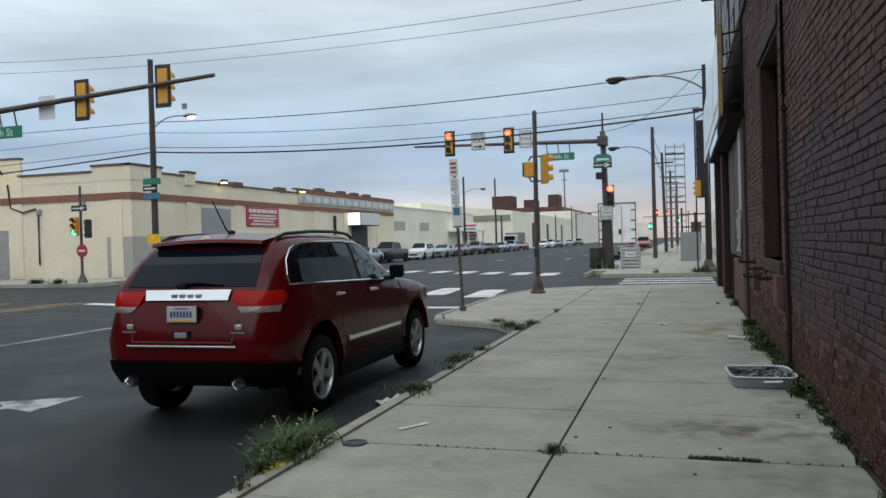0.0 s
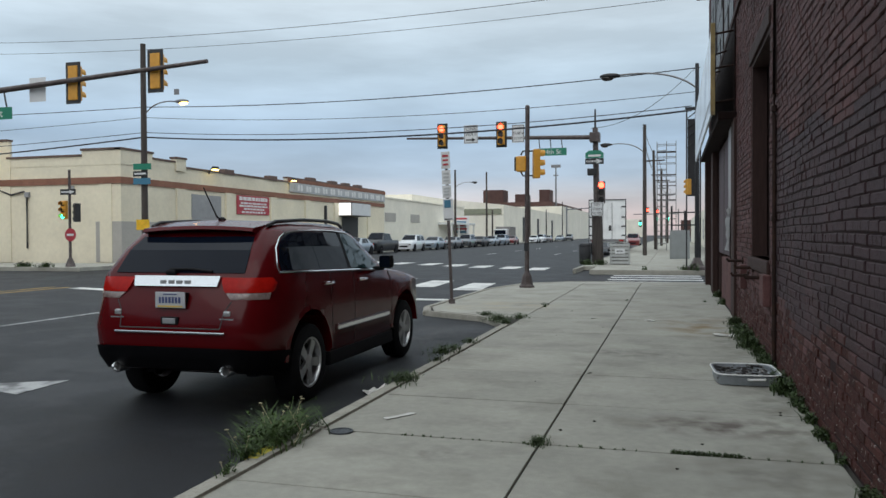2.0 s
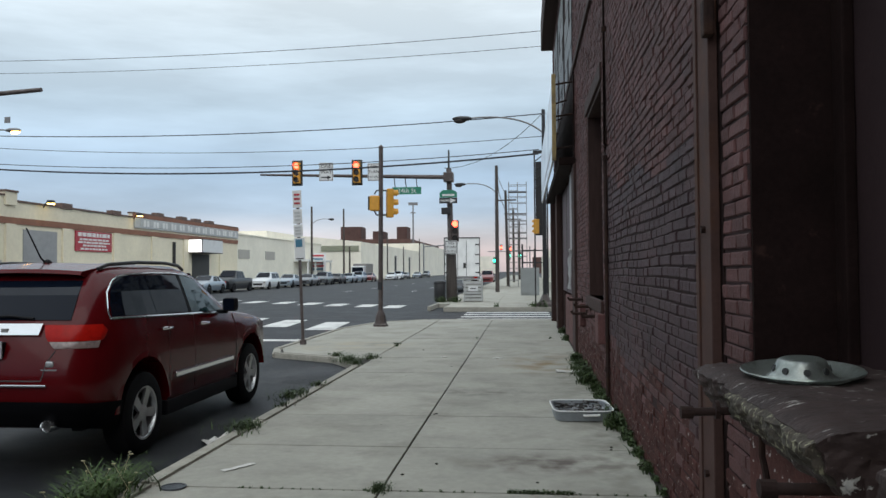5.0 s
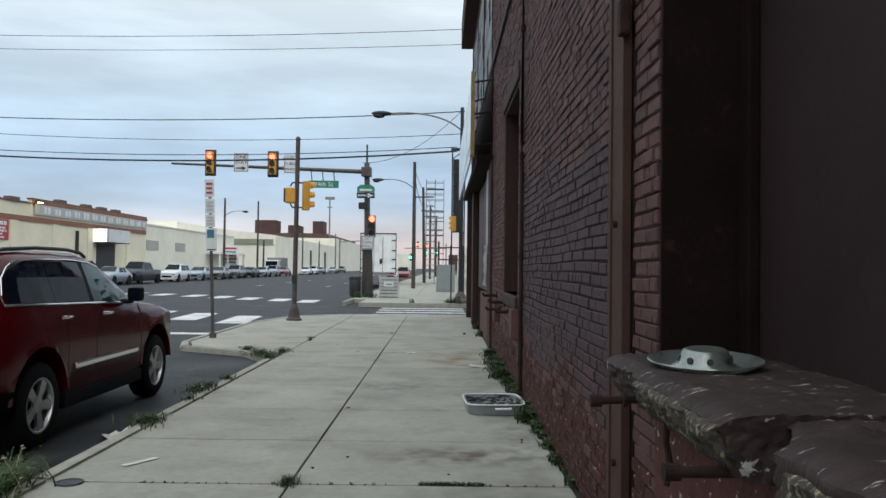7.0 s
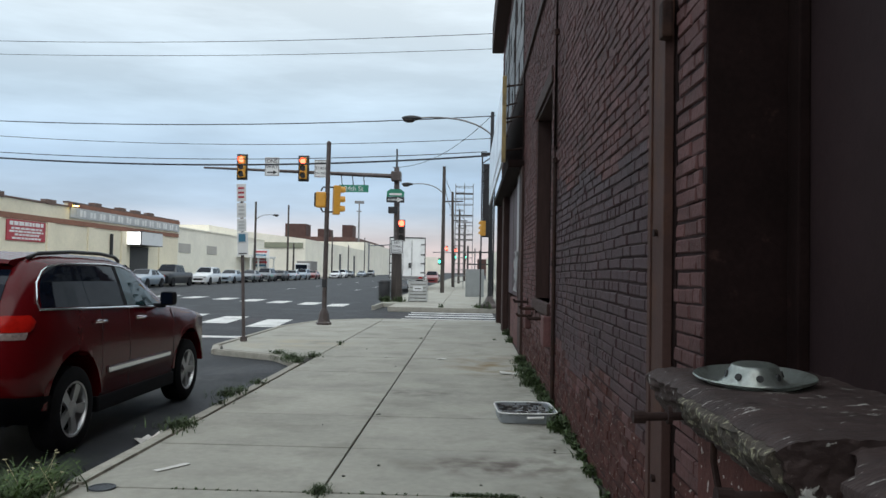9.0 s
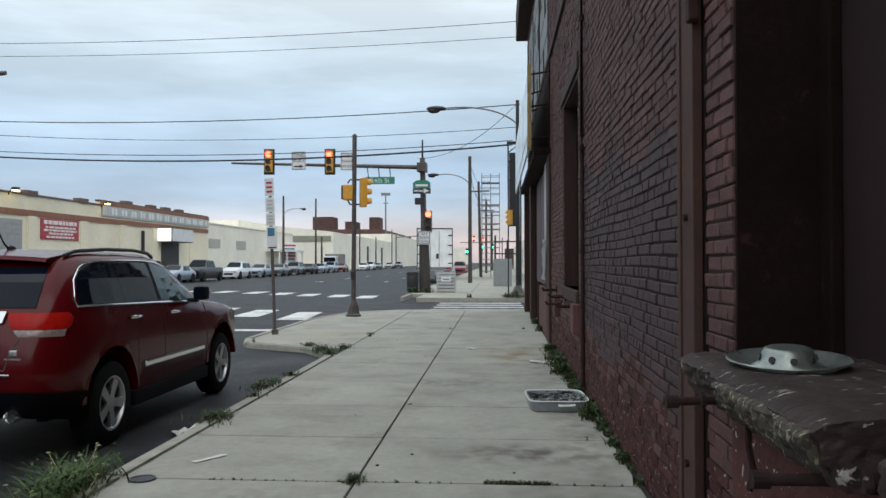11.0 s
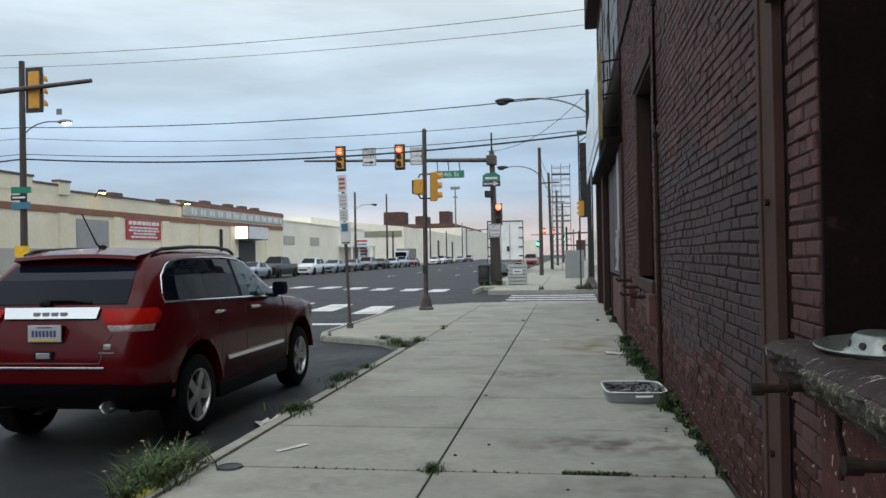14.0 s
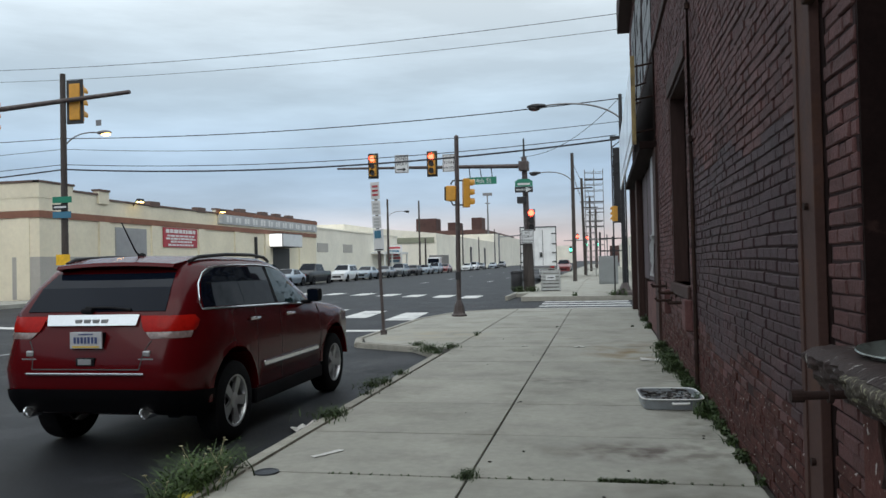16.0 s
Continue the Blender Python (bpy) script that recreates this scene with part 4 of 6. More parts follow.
def wheel(parent, x, y, r, side, detail=True, width=0.24):
    m = Matrix.Translation((x, y, r)) @ Matrix.Rotation(radians(90) * side, 4, "Y")
    h = width / 2
    bm = lathe(bmesh.new(), [(r * 0.62, -h), (r * 0.90, -h), (r * 0.985, -h * 0.8), (r, -h * 0.4), (r, h * 0.4), (r * 0.985, h * 0.8), (r * 0.90, h), (r * 0.66, h), (r * 0.62, h * 0.9)], 36 if detail else 18, m)
    t = part("wheel", bm, "tyre", parent, "black tyre on silver rim", True)
    rim = bmesh.new()
    lathe(rim, [(r * 0.62, h * 0.9), (r * 0.645, h * 0.97), (r * 0.60, h * 0.95), (r * 0.56, h * 0.55), (r * 0.56, -h)], 36 if detail else 18, m)
    if detail:
        for k in range(5):
            for off in (-0.11, 0.11):
                a = k * math.tau / 5 + 0.2
                p = Vector((r * 0.14 * math.cos(a + off * 2), r * 0.14 * math.sin(a + off * 2), h * 0.80))
                q = Vector((r * 0.60 * math.cos(a + off), r * 0.60 * math.sin(a + off), h * 0.86))
                d = (q - p).normalized()
                s = Vector((-d.y, d.x, 0)) * r * 0.062
                vs = [rim.verts.new(m @ v) for v in (p - s, p + s, q + s, q - s)]
                ws = [rim.verts.new(m @ (v - Vector((0, 0, 0.03)))) for v in (p - s, p + s, q + s, q - s)]
                rim.faces.new(vs)
                for i in range(4):
                    rim.faces.new((vs[i], ws[i], ws[(i + 1) % 4], vs[(i + 1) % 4]))
        lathe(rim, [(r * 0.20, h * 0.6), (r * 0.20, h * 0.82), (r * 0.14, h * 0.90), (0.001, h * 0.90)], 20, m)
        part("brake", lathe(bmesh.new(), [(r * 0.55, -h * 0.2), (r * 0.55, h * 0.1), (0.001, h * 0.12)], 24, m), "plastic", t)
    else:
        lathe(rim, [(r * 0.56, h * 0.55), (r * 0.25, h * 0.8), (0.001, h * 0.8)], 18, m)
    part("rim", rim, "alloy", t, "silver alloy rim", True)
    return t


def red_suv():
    """The parked four-door SUV; its origin is on the road below the middle of the rear bumper, y runs forward."""
    car = thing("parked_suv", "dark red SUV with chrome trim parked at the kerb", "car", pose(-4.44, 6.08, ROAD, 0, 0, 0.4))
    def sec(wb, zb, wm, wbelt, zbelt, wr, ze, zr):
        z3 = min(1.06, zbelt - 0.05)
        return [(wb, zb), (wm * 0.985, zb + 0.15), (wm, 0.80), (wm * 0.988, z3), (wbelt, zbelt), (wr + (wbelt - wr) * 0.42, zbelt + (ze - zbelt) * 0.62), (wr, ze), (wr * 0.84, zr - 0.022), (wr * 0.4, zr)]
    st = [
        (0.00, sec(0.58, 0.42, 0.670, 0.735, 1.29, 0.62, 1.64, 1.700)),
        (0.05, sec(0.72, 0.40, 0.805, 0.815, 1.29, 0.675, 1.655, 1.725)),
        (0.16, sec(0.82, 0.38, 0.900, 0.875, 1.29, 0.710, 1.665, 1.745)),
        (0.34, sec(0.87, 0.36, 0.955, 0.912, 1.285, 0.735, 1.675, 1.762)),
        (0.62, sec(0.88, 0.34, 0.968, 0.932, 1.28, 0.755, 1.685, 1.778)),
        (1.00, sec(0.88, 0.33, 0.970, 0.938, 1.27, 0.765, 1.695, 1.790)),
        (1.60, sec(0.88, 0.31, 0.962, 0.93, 1.25, 0.765, 1.70, 1.796)),
        (2.20, sec(0.88, 0.31, 0.957, 0.925, 1.235, 0.75, 1.69, 1.784)),
        (2.62, sec(0.88, 0.31, 0.957, 0.92, 1.22, 0.72, 1.64, 1.725)),
        (3.10, sec(0.88, 0.31, 0.960, 0.91, 1.205, 0.74, 1.42, 1.47)),
        (3.50, sec(0.88, 0.33, 0.965, 0.90, 1.18, 0.80, 1.205, 1.235)),
        (4.10, sec(0.86, 0.34, 0.960, 0.88, 1.13, 0.78, 1.155, 1.185)),
        (4.55, sec(0.82, 0.36, 0.91, 0.83, 1.07, 0.72, 1.09, 1.115)),
        (4.80, sec(0.66, 0.42, 0.74, 0.68, 1.00, 0.58, 1.02, 1.03)),
    ]
    lean_r = [0.10, 0.03, 0.0, 0.09, 0.18, 0.36, 0.54, 0.60, 0.62]
    lean_f = [-0.05, 0, 0.02, 0.0, -0.03, -0.05, -0.06, -0.06, -0.06]
    bm = bmesh.new()
    rings = []
    for k, (y, s) in enumerate(st):
        rings.append([(w, y + (lean_r[i] if k == 0 else lean_r[i] * 0.97 if k == 1 else lean_r[i] * 0.88 if k == 2 else lean_r[i] * 0.68 if k == 3 else lean_r[i] * 0.36 if k == 4 else lean_r[i] * 0.1 if k == 5 else lean_f[i] if k == len(st) - 1 else 0), z) for i, (w, z) in enumerate(s)])
    V = [([bm.verts.new((-w, y, z)) for w, y, z in r], [bm.verts.new((w, y, z)) for w, y, z in r]) for r in rings]
    n = 9
    for (l0, r0), (l1, r1) in zip(V, V[1:]):
        for i in range(n - 1):
            bm.faces.new((r0[i], r1[i], r1[i + 1], r0[i + 1]))
            bm.faces.new((l0[i], l0[i + 1], l1[i + 1], l1[i]))
        bm.faces.new((r0[0], l0[0], l1[0], r1[0]))
        bm.faces.new((r0[-1], r1[-1], l1[-1], l0[-1]))
    for l, r in (V[0], V[-1]):
        for i in range(n - 1):
            bm.faces.new((l[i], r[i], r[i + 1], l[i + 1]))
    bmesh.ops.recalc_face_normals(bm, faces=bm.faces)
    cuts = bmesh.new()
    for y in (0.99, 3.90):
        for s in (-1, 1):
            rod(cuts, (s * 0.62, y, 0.40), (s * 1.2, y, 0.41), 0.505, seg=48)
    body = carve(bm, cuts)
    part("body", body, "paint_red", car, "dark red painted body", True)
    def side(y, i, s=1, out=0.004):
        """A point on the side, by length and by place on the section."""
        for k in range(len(rings) - 1):
            ya, yb = rings[k][int(i)][1], rings[k + 1][int(i)][1]
            if ya <= y <= yb or k == len(rings) - 2:
                t = min(max((y - ya) / (yb - ya), 0), 1)
                j, fr = int(i), i - int(i)
                def at(r):
                    a, b = r[j], r[min(j + 1, 8)]
                    return [a[q] + (b[q] - a[q]) * fr for q in range(3)]
                p, q = at(rings[k]), at(rings[k + 1])
                return Vector((s * (p[0] + (q[0] - p[0]) * t + out), y, p[2] + (q[2] - p[2]) * t))
    def rear(u, i, out=0.004):
        """A point on the rear face: u from -1 to 1 across, i up the section."""
        j, fr = int(i), i - int(i)
        a, b = rings[0][j], rings[0][min(j + 1, 8)]
        w, y, z = (a[q] + (b[q] - a[q]) * fr for q in range(3))
        return Vector((u * w, y - out, z))
    # lower cladding and bumper
    bm = bmesh.new()
    vs = [[bm.verts.new(p) for p in (rear(u, 0.0, 0.02), rear(u, 0.6, 0.024), rear(u, 0.9, 0.024), rear(u, 1.28, 0.02))] for u in (-1, -0.5, 0, 0.5, 1)]
    for f in (-1, 1):
        for kk in (1, 2, 3, 4):
            row = []
            for i in (0.0, 0.6, 0.9, 1.28):
                j, fr = int(i), i - int(i)
                p, q = rings[kk][j], rings[kk][j + 1]
                row.append(bm.verts.new((f * (p[0] + (q[0] - p[0]) * fr + 0.014), min(p[1] + (q[1] - p[1]) * fr, 0.55) - 0.012, p[2] + (q[2] - p[2]) * fr)))
            vs = [row] + vs if f < 0 else vs + [row]
    for a, b in zip(vs, vs[1:]):
        for i in range(3):
            bm.faces.new((a[i], b[i], b[i + 1], a[i + 1]))
    bmesh.ops.solidify(bm, geom=bm.faces[:], thickness=0.03)
    part("bumper_cladding", bm, "plastic", car, "black lower bumper", True)
    part("underbody", boxm(-0.72, 0.72, 0.75, 4.5, 0.27, 0.42, 0.03), "plastic", car)
    for s in (-1, 1):
        part("sill_cladding", boxm(s * 0.86, s * 0.945, 1.46, 3.44, 0.27, 0.42, 0.02), "plastic", car, "black side sill")
        for y in (0.99, 3.90):
            bm = bmesh.new()
            ring = []
            for k in range(19):
                a = math.pi * (0.03 + 0.94 * k / 18)
                c, sn = math.cos(a), math.sin(a)
                xo = 0.955 if sn > 0.8 else 0.945
                ring.append([bm.verts.new((s * x, y + r * c, 0.41 + r * sn)) for x, r in ((xo + 0.018, 0.500), (xo + 0.012, 0.55), (xo - 0.06, 0.56), (xo - 0.06, 0.495))])
            for a, b in zip(ring, ring[1:]):
                for i in range(4):
                    bm.faces.new((a[i], b[i], b[(i + 1) % 4], a[(i + 1) % 4]))
            part("wheel_arch", bm, "paint_red", car, "flared wheel arch", True)
            wheel(car, s * 0.835, y, 0.385, s)
            part("arch_liner", boxm(s * 0.50, s * 0.60, y - 0.46, y + 0.46, 0.3, 0.85), "plastic", car)
        # side glass and trim
        a, b = 4.12, 5.85
        y = [0.62, 1.62, 2.36]
        def pane_rows(lo, hi):
            rows = []
            for t in (0, 0.25, 0.5, 0.75, 1):
                i = a + (b - a) * t
                ya, yb = lo(t), hi(t)
                rows.append([side(ya + (yb - ya) * k / 4, i, s, 0.006) for k in range(5)])
            return strip(rows)
        part("window", pane_rows(lambda t: 0.45 + 0.20 * t + 0.16 * t ** 3 + 0.10 * max(0.0, 0.12 - t), lambda t: 1.277), "glass_dark", car, "tinted rear side window")
        part("window", pane_rows(lambda t: 1.283, lambda t: 2.04), "glass_dark", car, "tinted door window")
        part("window", pane_rows(lambda t: 2.12, lambda t: 3.12 - 0.56 * t), "glass_teal", car, "front door window")
        part("window_pillar", quad_panel([side(1.26, a, s, 0.003), side(1.30, a, s, 0.003), side(1.30, b, s, 0.003), side(1.26, b, s, 0.003)]), "plastic", car)
        part("window_pillar", quad_panel([side(2.04, a, s, 0.003), side(2.12, a, s, 0.003), side(2.12, b, s, 0.003), side(2.04, b, s, 0.003)]), "plastic", car)
        bm = tube(bmesh.new(), [side(0.43 + i * 0.268, 4.06, s, 0.006) for i in range(11)], 0.011, 6)
        part("window_trim", bm, "chrome", car, "chrome window line", True)
        part("window_trim", tube(bmesh.new(), [side(0.43, 4.06, s, 0.006), side(0.43, 4.3, s, 0.006), side(0.55, 5.0, s, 0.006), side(0.68, 5.6, s, 0.006), side(0.80, 5.86, s, 0.006), side(0.98, 5.94, s, 0.006), side(1.4, 5.97, s, 0.006), side(1.9, 5.97, s, 0.006), side(2.3, 5.95, s, 0.006), side(2.58, 5.85, s, 0.004)], 0.008, 6), "chrome", car, smooth=True)
        for yy in (1.44, 2.40):
            part("door_handle", tube(bmesh.new(), [side(yy - 0.11, 3.42, s, 0.01), side(yy - 0.06, 3.44, s, 0.04), side(yy + 0.06, 3.44, s, 0.04), side(yy + 0.11, 3.42, s, 0.01)], 0.016, 8), "chrome", car, "chrome door handle", True)
        part("side_moulding", boxm(s * 0.945, s * 0.985, 1.62, 3.22, 0.630, 0.690, 0.012), "chrome", car, "chrome-capped side moulding")
        for yy in (1.50, 2.14, 3.36):
            part("door_seam", tube(bmesh.new(), [side(yy, 1.0, s, -0.001), side(yy, 2.0, s, -0.001), side(yy, 3.0, s, -0.001), side(yy, 4.0, s, -0.001)], 0.005, 5), "signal_back", car)
        # mirror
        mm = part("side_mirror", box(bmesh.new(), s * 0.97, s * 1.14, 2.84, 2.98, 1.235, 1.40, 0.05), "plastic", car, "black side mirror", True)
        part("mirror_foot", boxm(s * 0.88, s * 1.02, 2.88, 2.95, 1.21, 1.26, 0.02), "plastic", mm)
        part("mirror_glass", boxm(s * 0.995, s * 1.12, 2.834, 2.842, 1.255, 1.385), "glass_dark", mm)
        # roof rail
        part("roof_rail", tube(bmesh.new(), [(s * 0.64, 0.70, 1.735), (s * 0.655, 0.84, 1.775), (s * 0.665, 1.4, 1.800), (s * 0.665, 2.0, 1.798), (s * 0.655, 2.35, 1.772), (s * 0.64, 2.5, 1.725)], 0.018, 8), "black_metal", car, "black roof rail", True)
        # rear lamps
        def wrap(i, u0, y1, out):
            """A row from the gate round the corner to the side, at one height of the section."""
            j, fr = int(i), i - int(i)
            row = [rear(s * u, i, out) for u in (u0, u0 + (1 - u0) * 0.5, 0.97)]
            for k in (1, 2):
                p, q = rings[k][j], rings[k][min(j + 1, 8)]
                w, y, z = (p[c] + (q[c] - p[c]) * fr for c in range(3))
                row.append(Vector((s * (w + out * 0.75), y - out * 0.6, z)))
            y2 = row[-1].y
            return row + [side(y2 + (y1 - y2) * f, i, s, out * g) for f, g in ((0.5, 0.8), (1.0, 0.2))]
        lamp = part("tail_lamp", strip([wrap(i, u0, y1, o) for i, u0, y1, o in ((3.28, 0.76, 0.29, 0.010), (3.42, 0.72, 0.33, 0.018), (3.66, 0.67, 0.36, 0.018), (3.87, 0.63, 0.31, 0.008))], 0.016), "tail_red", car, "red tail lamp", True)
        part("clear_lens", strip([wrap(i, u0, y1, o) for i, u0, y1, o in ((3.02, 0.88, 0.24, 0.006), (3.14, 0.83, 0.25, 0.014), (3.265, 0.78, 0.27, 0.010))], 0.014), "tail_clear", lamp, "clear reversing lens", True)
        tip = part("exhaust_tip", lathe(bmesh.new(), [(0.030, 0.05), (0.030, -0.02), (0.048, -0.06), (0.052, -0.05), (0.052, 0.09)], 20, Matrix.Translation((s * 0.565, 0.06, 0.43)) @ Matrix.Rotation(radians(-90), 4, "X") @ Matrix.Diagonal((1, 1, 1, 1))), "chrome", car, "chrome exhaust tip", True)
        part("bore", rod(bmesh.new(), (s * 0.565, 0.05, 0.43), (s * 0.565, 0.07, 0.43), 0.032), "signal_back", tip)
        part("badge", boxm(s * 0.57 - 0.07, s * 0.57 + 0.07, 0.030, 0.07, 0.885, 0.900), "chrome", car)
        part("badge", boxm(s * 0.57 - 0.035, s * 0.57 + 0.035, 0.036, 0.08, 0.915, 0.965, 0.012), "alloy", car)
    # rear window, spoiler and gate details
    part("rear_window", strip([[rear(u * w, i, 0.012) for u in (-1, -0.5, 0, 0.5, 1)] for i, w in ((4.05, 0.93), (4.5, 0.95), (5.0, 0.97), (5.4, 0.97), (5.95, 0.97))]), "glass_dark", car, "dark tinted rear window")
    sp = bmesh.new()
    rows = [[(u, 0.47, 1.705 - 0.07 * u * u), (u, 0.50, 1.738 - 0.07 * u * u), (u * 1.05, 0.95, 1.797 - 0.06 * u * u), (u * 1.05, 0.85, 1.74 - 0.06 * u * u), (u, 0.56, 1.682 - 0.07 * u * u)] for u in [-0.60 + 0.10 * k for k in range(13)]]
    vv = [[sp.verts.new(p) for p in r] for r in rows]
    for a, b in zip(vv, vv[1:]):
        for i in range(5):
            sp.faces.new((a[i], b[i], b[(i + 1) % 5], a[(i + 1) % 5]))
    sp.faces.new(vv[0])
    sp.faces.new(vv[-1])
    part("spoiler", sp, "paint_red", car, "red roof spoiler", True)
    bar = part("chrome_bar", strip([[rear(u, i, 0.03) for u in (-0.62, -0.2, 0.2, 0.62)] for i in (3.52, 3.93)], 0.02), "chrome", car, "chrome tailgate bar")
    for k in range(4):
        part("badge_block", boxm(-0.16 + k * 0.085, -0.10 + k * 0.085, 0.112, 0.145, 1.200, 1.235, 0.004), "alloy", bar)
    part("wiper_boot", box(bmesh.new(), -0.13, -0.02, 0.145, 0.23, 1.28, 1.33, 0.02), "plastic", car)
    part("wiper", tube(bmesh.new(), [rear(-0.13, 4.20, 0.04), rear(0.2, 4.2, 0.035), rear(0.48, 4.10, 0.02)], 0.013, 6), "plastic", car, "black rear wiper")
    pl = part("number_plate", boxm(-0.155, 0.155, 0.025, 0.042, 0.985, 1.130, 0.004), "plate", car, "number plate")
    for k in range(7):
        part("plate_bar", boxm(-0.117 + k * 0.034, -0.095 + k * 0.034, 0.022, 0.026, 1.030, 1.085), "plate_bar", pl)
    part("plate_strip", boxm(-0.07, 0.07, 0.022, 0.026, 1.105, 1.115), "plate_bar", pl)
    part("plate_strip", boxm(-0.13, 0.13, 0.022, 0.026, 0.993, 1.008), "gold", pl)
    part("plate_holder", boxm(-0.148, 0.148, 0.038, 0.11, 0.992, 1.122, 0.006), "plastic", car)
    for u0 in (-0.90, 0.90):
        part("gate_seam", tube(bmesh.new(), [rear(u0 * 0.86, 2.02, 0.0), rear(u0 * 0.9, 2.6, 0.0), rear(u0, 2.95, 0.0)], 0.006, 5), "signal_back", car)
    part("gate_seam", tube(bmesh.new(), [rear(-0.77, 2.02, 0.0), rear(0, 2.02, 0.0), rear(0.77, 2.02, 0.0)], 0.006, 5), "signal_back", car)
    part("tow_cover", boxm(-0.09, 0.09, 0.004, 0.06, 0.835, 0.905, 0.008), "plastic", car)
    part("tow_cover_face", boxm(-0.065, 0.065, -0.002, 0.006, 0.845, 0.895, 0.004), "alloy", car)
    part("bumper_strip", box(bmesh.new(), -0.57, 0.57, -0.018, 0.012, 0.758, 0.778, 0.006), "chrome", car, "chrome bumper strip")
    part("antenna", tube(bmesh.new(), [(-0.02, 0.98, 1.78), (-0.035, 0.90, 1.84), (-0.08, 0.74, 2.12)], 0.010, 6, 0.006), "plastic", car, "short black roof antenna")
    part("antenna_foot", lathe(bmesh.new(), [(0.05, 1.78), (0.035, 1.815), (0.012, 1.83)], 14, Matrix.Translation((-0.02, 0.98, 0))), "plastic", car)
    # the tail is shorter than its sections: pull all but the wheels in towards the rear axle
    for ob in car.children_recursive:
        if ob.name.split(".")[0] not in ("wheel", "rim", "brake", "wheel_arch", "arch_liner"):
            for v in ob.data.vertices:
                if v.co.y < 0.70:
                    v.co.y += 0.035 * (1.0 - v.co.y / 0.70)
    part("windscreen", quad_panel([(-0.64, 2.70, 1.69), (0.64, 2.70, 1.69), (0.74, 3.42, 1.29), (-0.74, 3.42, 1.29)]), "glass_teal", car, "windscreen")
    return car


def far_car(kind, paint, label, m):
    """A parked car seen across the avenue: body, glass, lamps and wheels. y runs forward."""
    car = thing("parked_car", label, "car", m, group="cars parked along the far kerb")
    if kind == "suv":
        prof = [(0.0, 0.95, 1.0), (0.25, 1.0, 1.62), (0.6, 1.02, 1.68), (2.4, 1.0, 1.68), (3.2, 0.98, 1.10), (4.3, 0.95, 0.98), (4.55, 0.8, 0.82)]
        L = 4.55
    elif kind == "pickup":
        prof = [(0.0, 1.15, 1.17), (1.9, 1.15, 1.17), (1.95, 1.15, 1.80), (3.5, 1.15, 1.86), (4.2, 1.12, 1.25), (5.4, 1.10, 1.15), (5.7, 0.9, 0.95)]
        L = 5.7
    else:
        prof = [(0.0, 0.85, 0.95), (0.6, 0.93, 1.02), (1.2, 0.94, 1.40), (2.3, 0.94, 1.44), (3.2, 0.93, 1.02), (4.3, 0.85, 0.88), (4.6, 0.7, 0.72)]
        L = 4.6
    bm = bmesh.new()
    V = []
    for y, zb, zt in prof:
        wt = 0.62 if zt > zb + 0.2 else 0.80
        end = 0.9 if y in (0.0, L) else 1.0
        s = [(0.82 * end, 0.25), (0.9 * end, 0.5), (0.9 * end, zb * 0.85), (0.85 * end, zb), (wt * end, zt - 0.03), (wt * 0.7, zt)]
        V.append(([bm.verts.new((-w, y, z)) for w, z in s], [bm.verts.new((w, y, z)) for w, z in s]))
    for (l0, r0), (l1, r1) in zip(V, V[1:]):
        for i in range(5):
            bm.faces.new((r0[i], r1[i], r1[i + 1], r0[i + 1]))
            bm.faces.new((l0[i], l0[i + 1], l1[i + 1], l1[i]))
        bm.faces.new((r0[0], l0[0], l1[0], r1[0]))
        bm.faces.new((r0[-1], r1[-1], l1[-1], l0[-1]))
    for l, r in (V[0], V[-1]):
        for i in range(5):
            bm.faces.new((l[i], r[i], r[i + 1], l[i + 1]))
    part("body", bm, paint, car, smooth=True)
    hi = [p for p in prof if p[2] > p[1] + 0.2]
    lo_f = prof[prof.index(hi[-1]) + 1]
    lo_r = prof[max(prof.index(hi[0]) - 1, 0)]
    zb = hi[0][1]
    for s in (-1, 1):
        def on(y, t, zt):
            return (s * (0.85 + (0.62 - 0.85) * t + 0.006), y, zb + (zt - 0.03 - zb) * t)
        zt = hi[-1][2]
        mid = (hi[0][0] + hi[-1][0]) / 2
        part("side_window", quad_panel([on(hi[0][0] + 0.05, 0.10, zt), on(mid - 0.05, 0.10, zt), on(mid - 0.05, 0.88, zt), on(hi[0][0] + 0.12, 0.88, zt)]), "glass_dark", car)
        part("side_window", quad_panel([on(mid + 0.03, 0.10, zt), on(hi[-1][0] + 0.45 * (lo_f[0] - hi[-1][0]), 0.10, zt), on(hi[-1][0] - 0.02, 0.88, zt), on(mid + 0.03, 0.88, zt)]), "glass_dark", car)
        for y in (0.85, L - 0.9):
            wheel(car, s * 0.80, y, 0.33 if kind == "sedan" else 0.38, s, False, 0.22)
            part("wheel_arch", rod(bmesh.new(), (s * 0.86, y, 0.36), (s * 0.906, y, 0.36), 0.42, seg=20), "plastic", car)
        part("headlamp", boxm(s * 0.50, s * 0.78, L - 0.12, L - 0.0, 0.62, 0.76, 0.02), "tail_clear", car)
        part("tail_lamp", boxm(s * 0.58, s * 0.80, -0.015, 0.05, 0.75, 0.95, 0.02), "tail_red", car)
    a, b = hi[-1], lo_f
    t0, t1 = 0.08, 0.9
    def on_f(x, t):
        return (x, a[0] + (b[0] - a[0]) * t + 0.012, a[2] + (b[2] - a[2]) * t + 0.012)
    part("windscreen", quad_panel([on_f(-0.55, t0), on_f(0.55, t0), on_f(0.70, t1), on_f(-0.70, t1)]), "glass_dark", car)
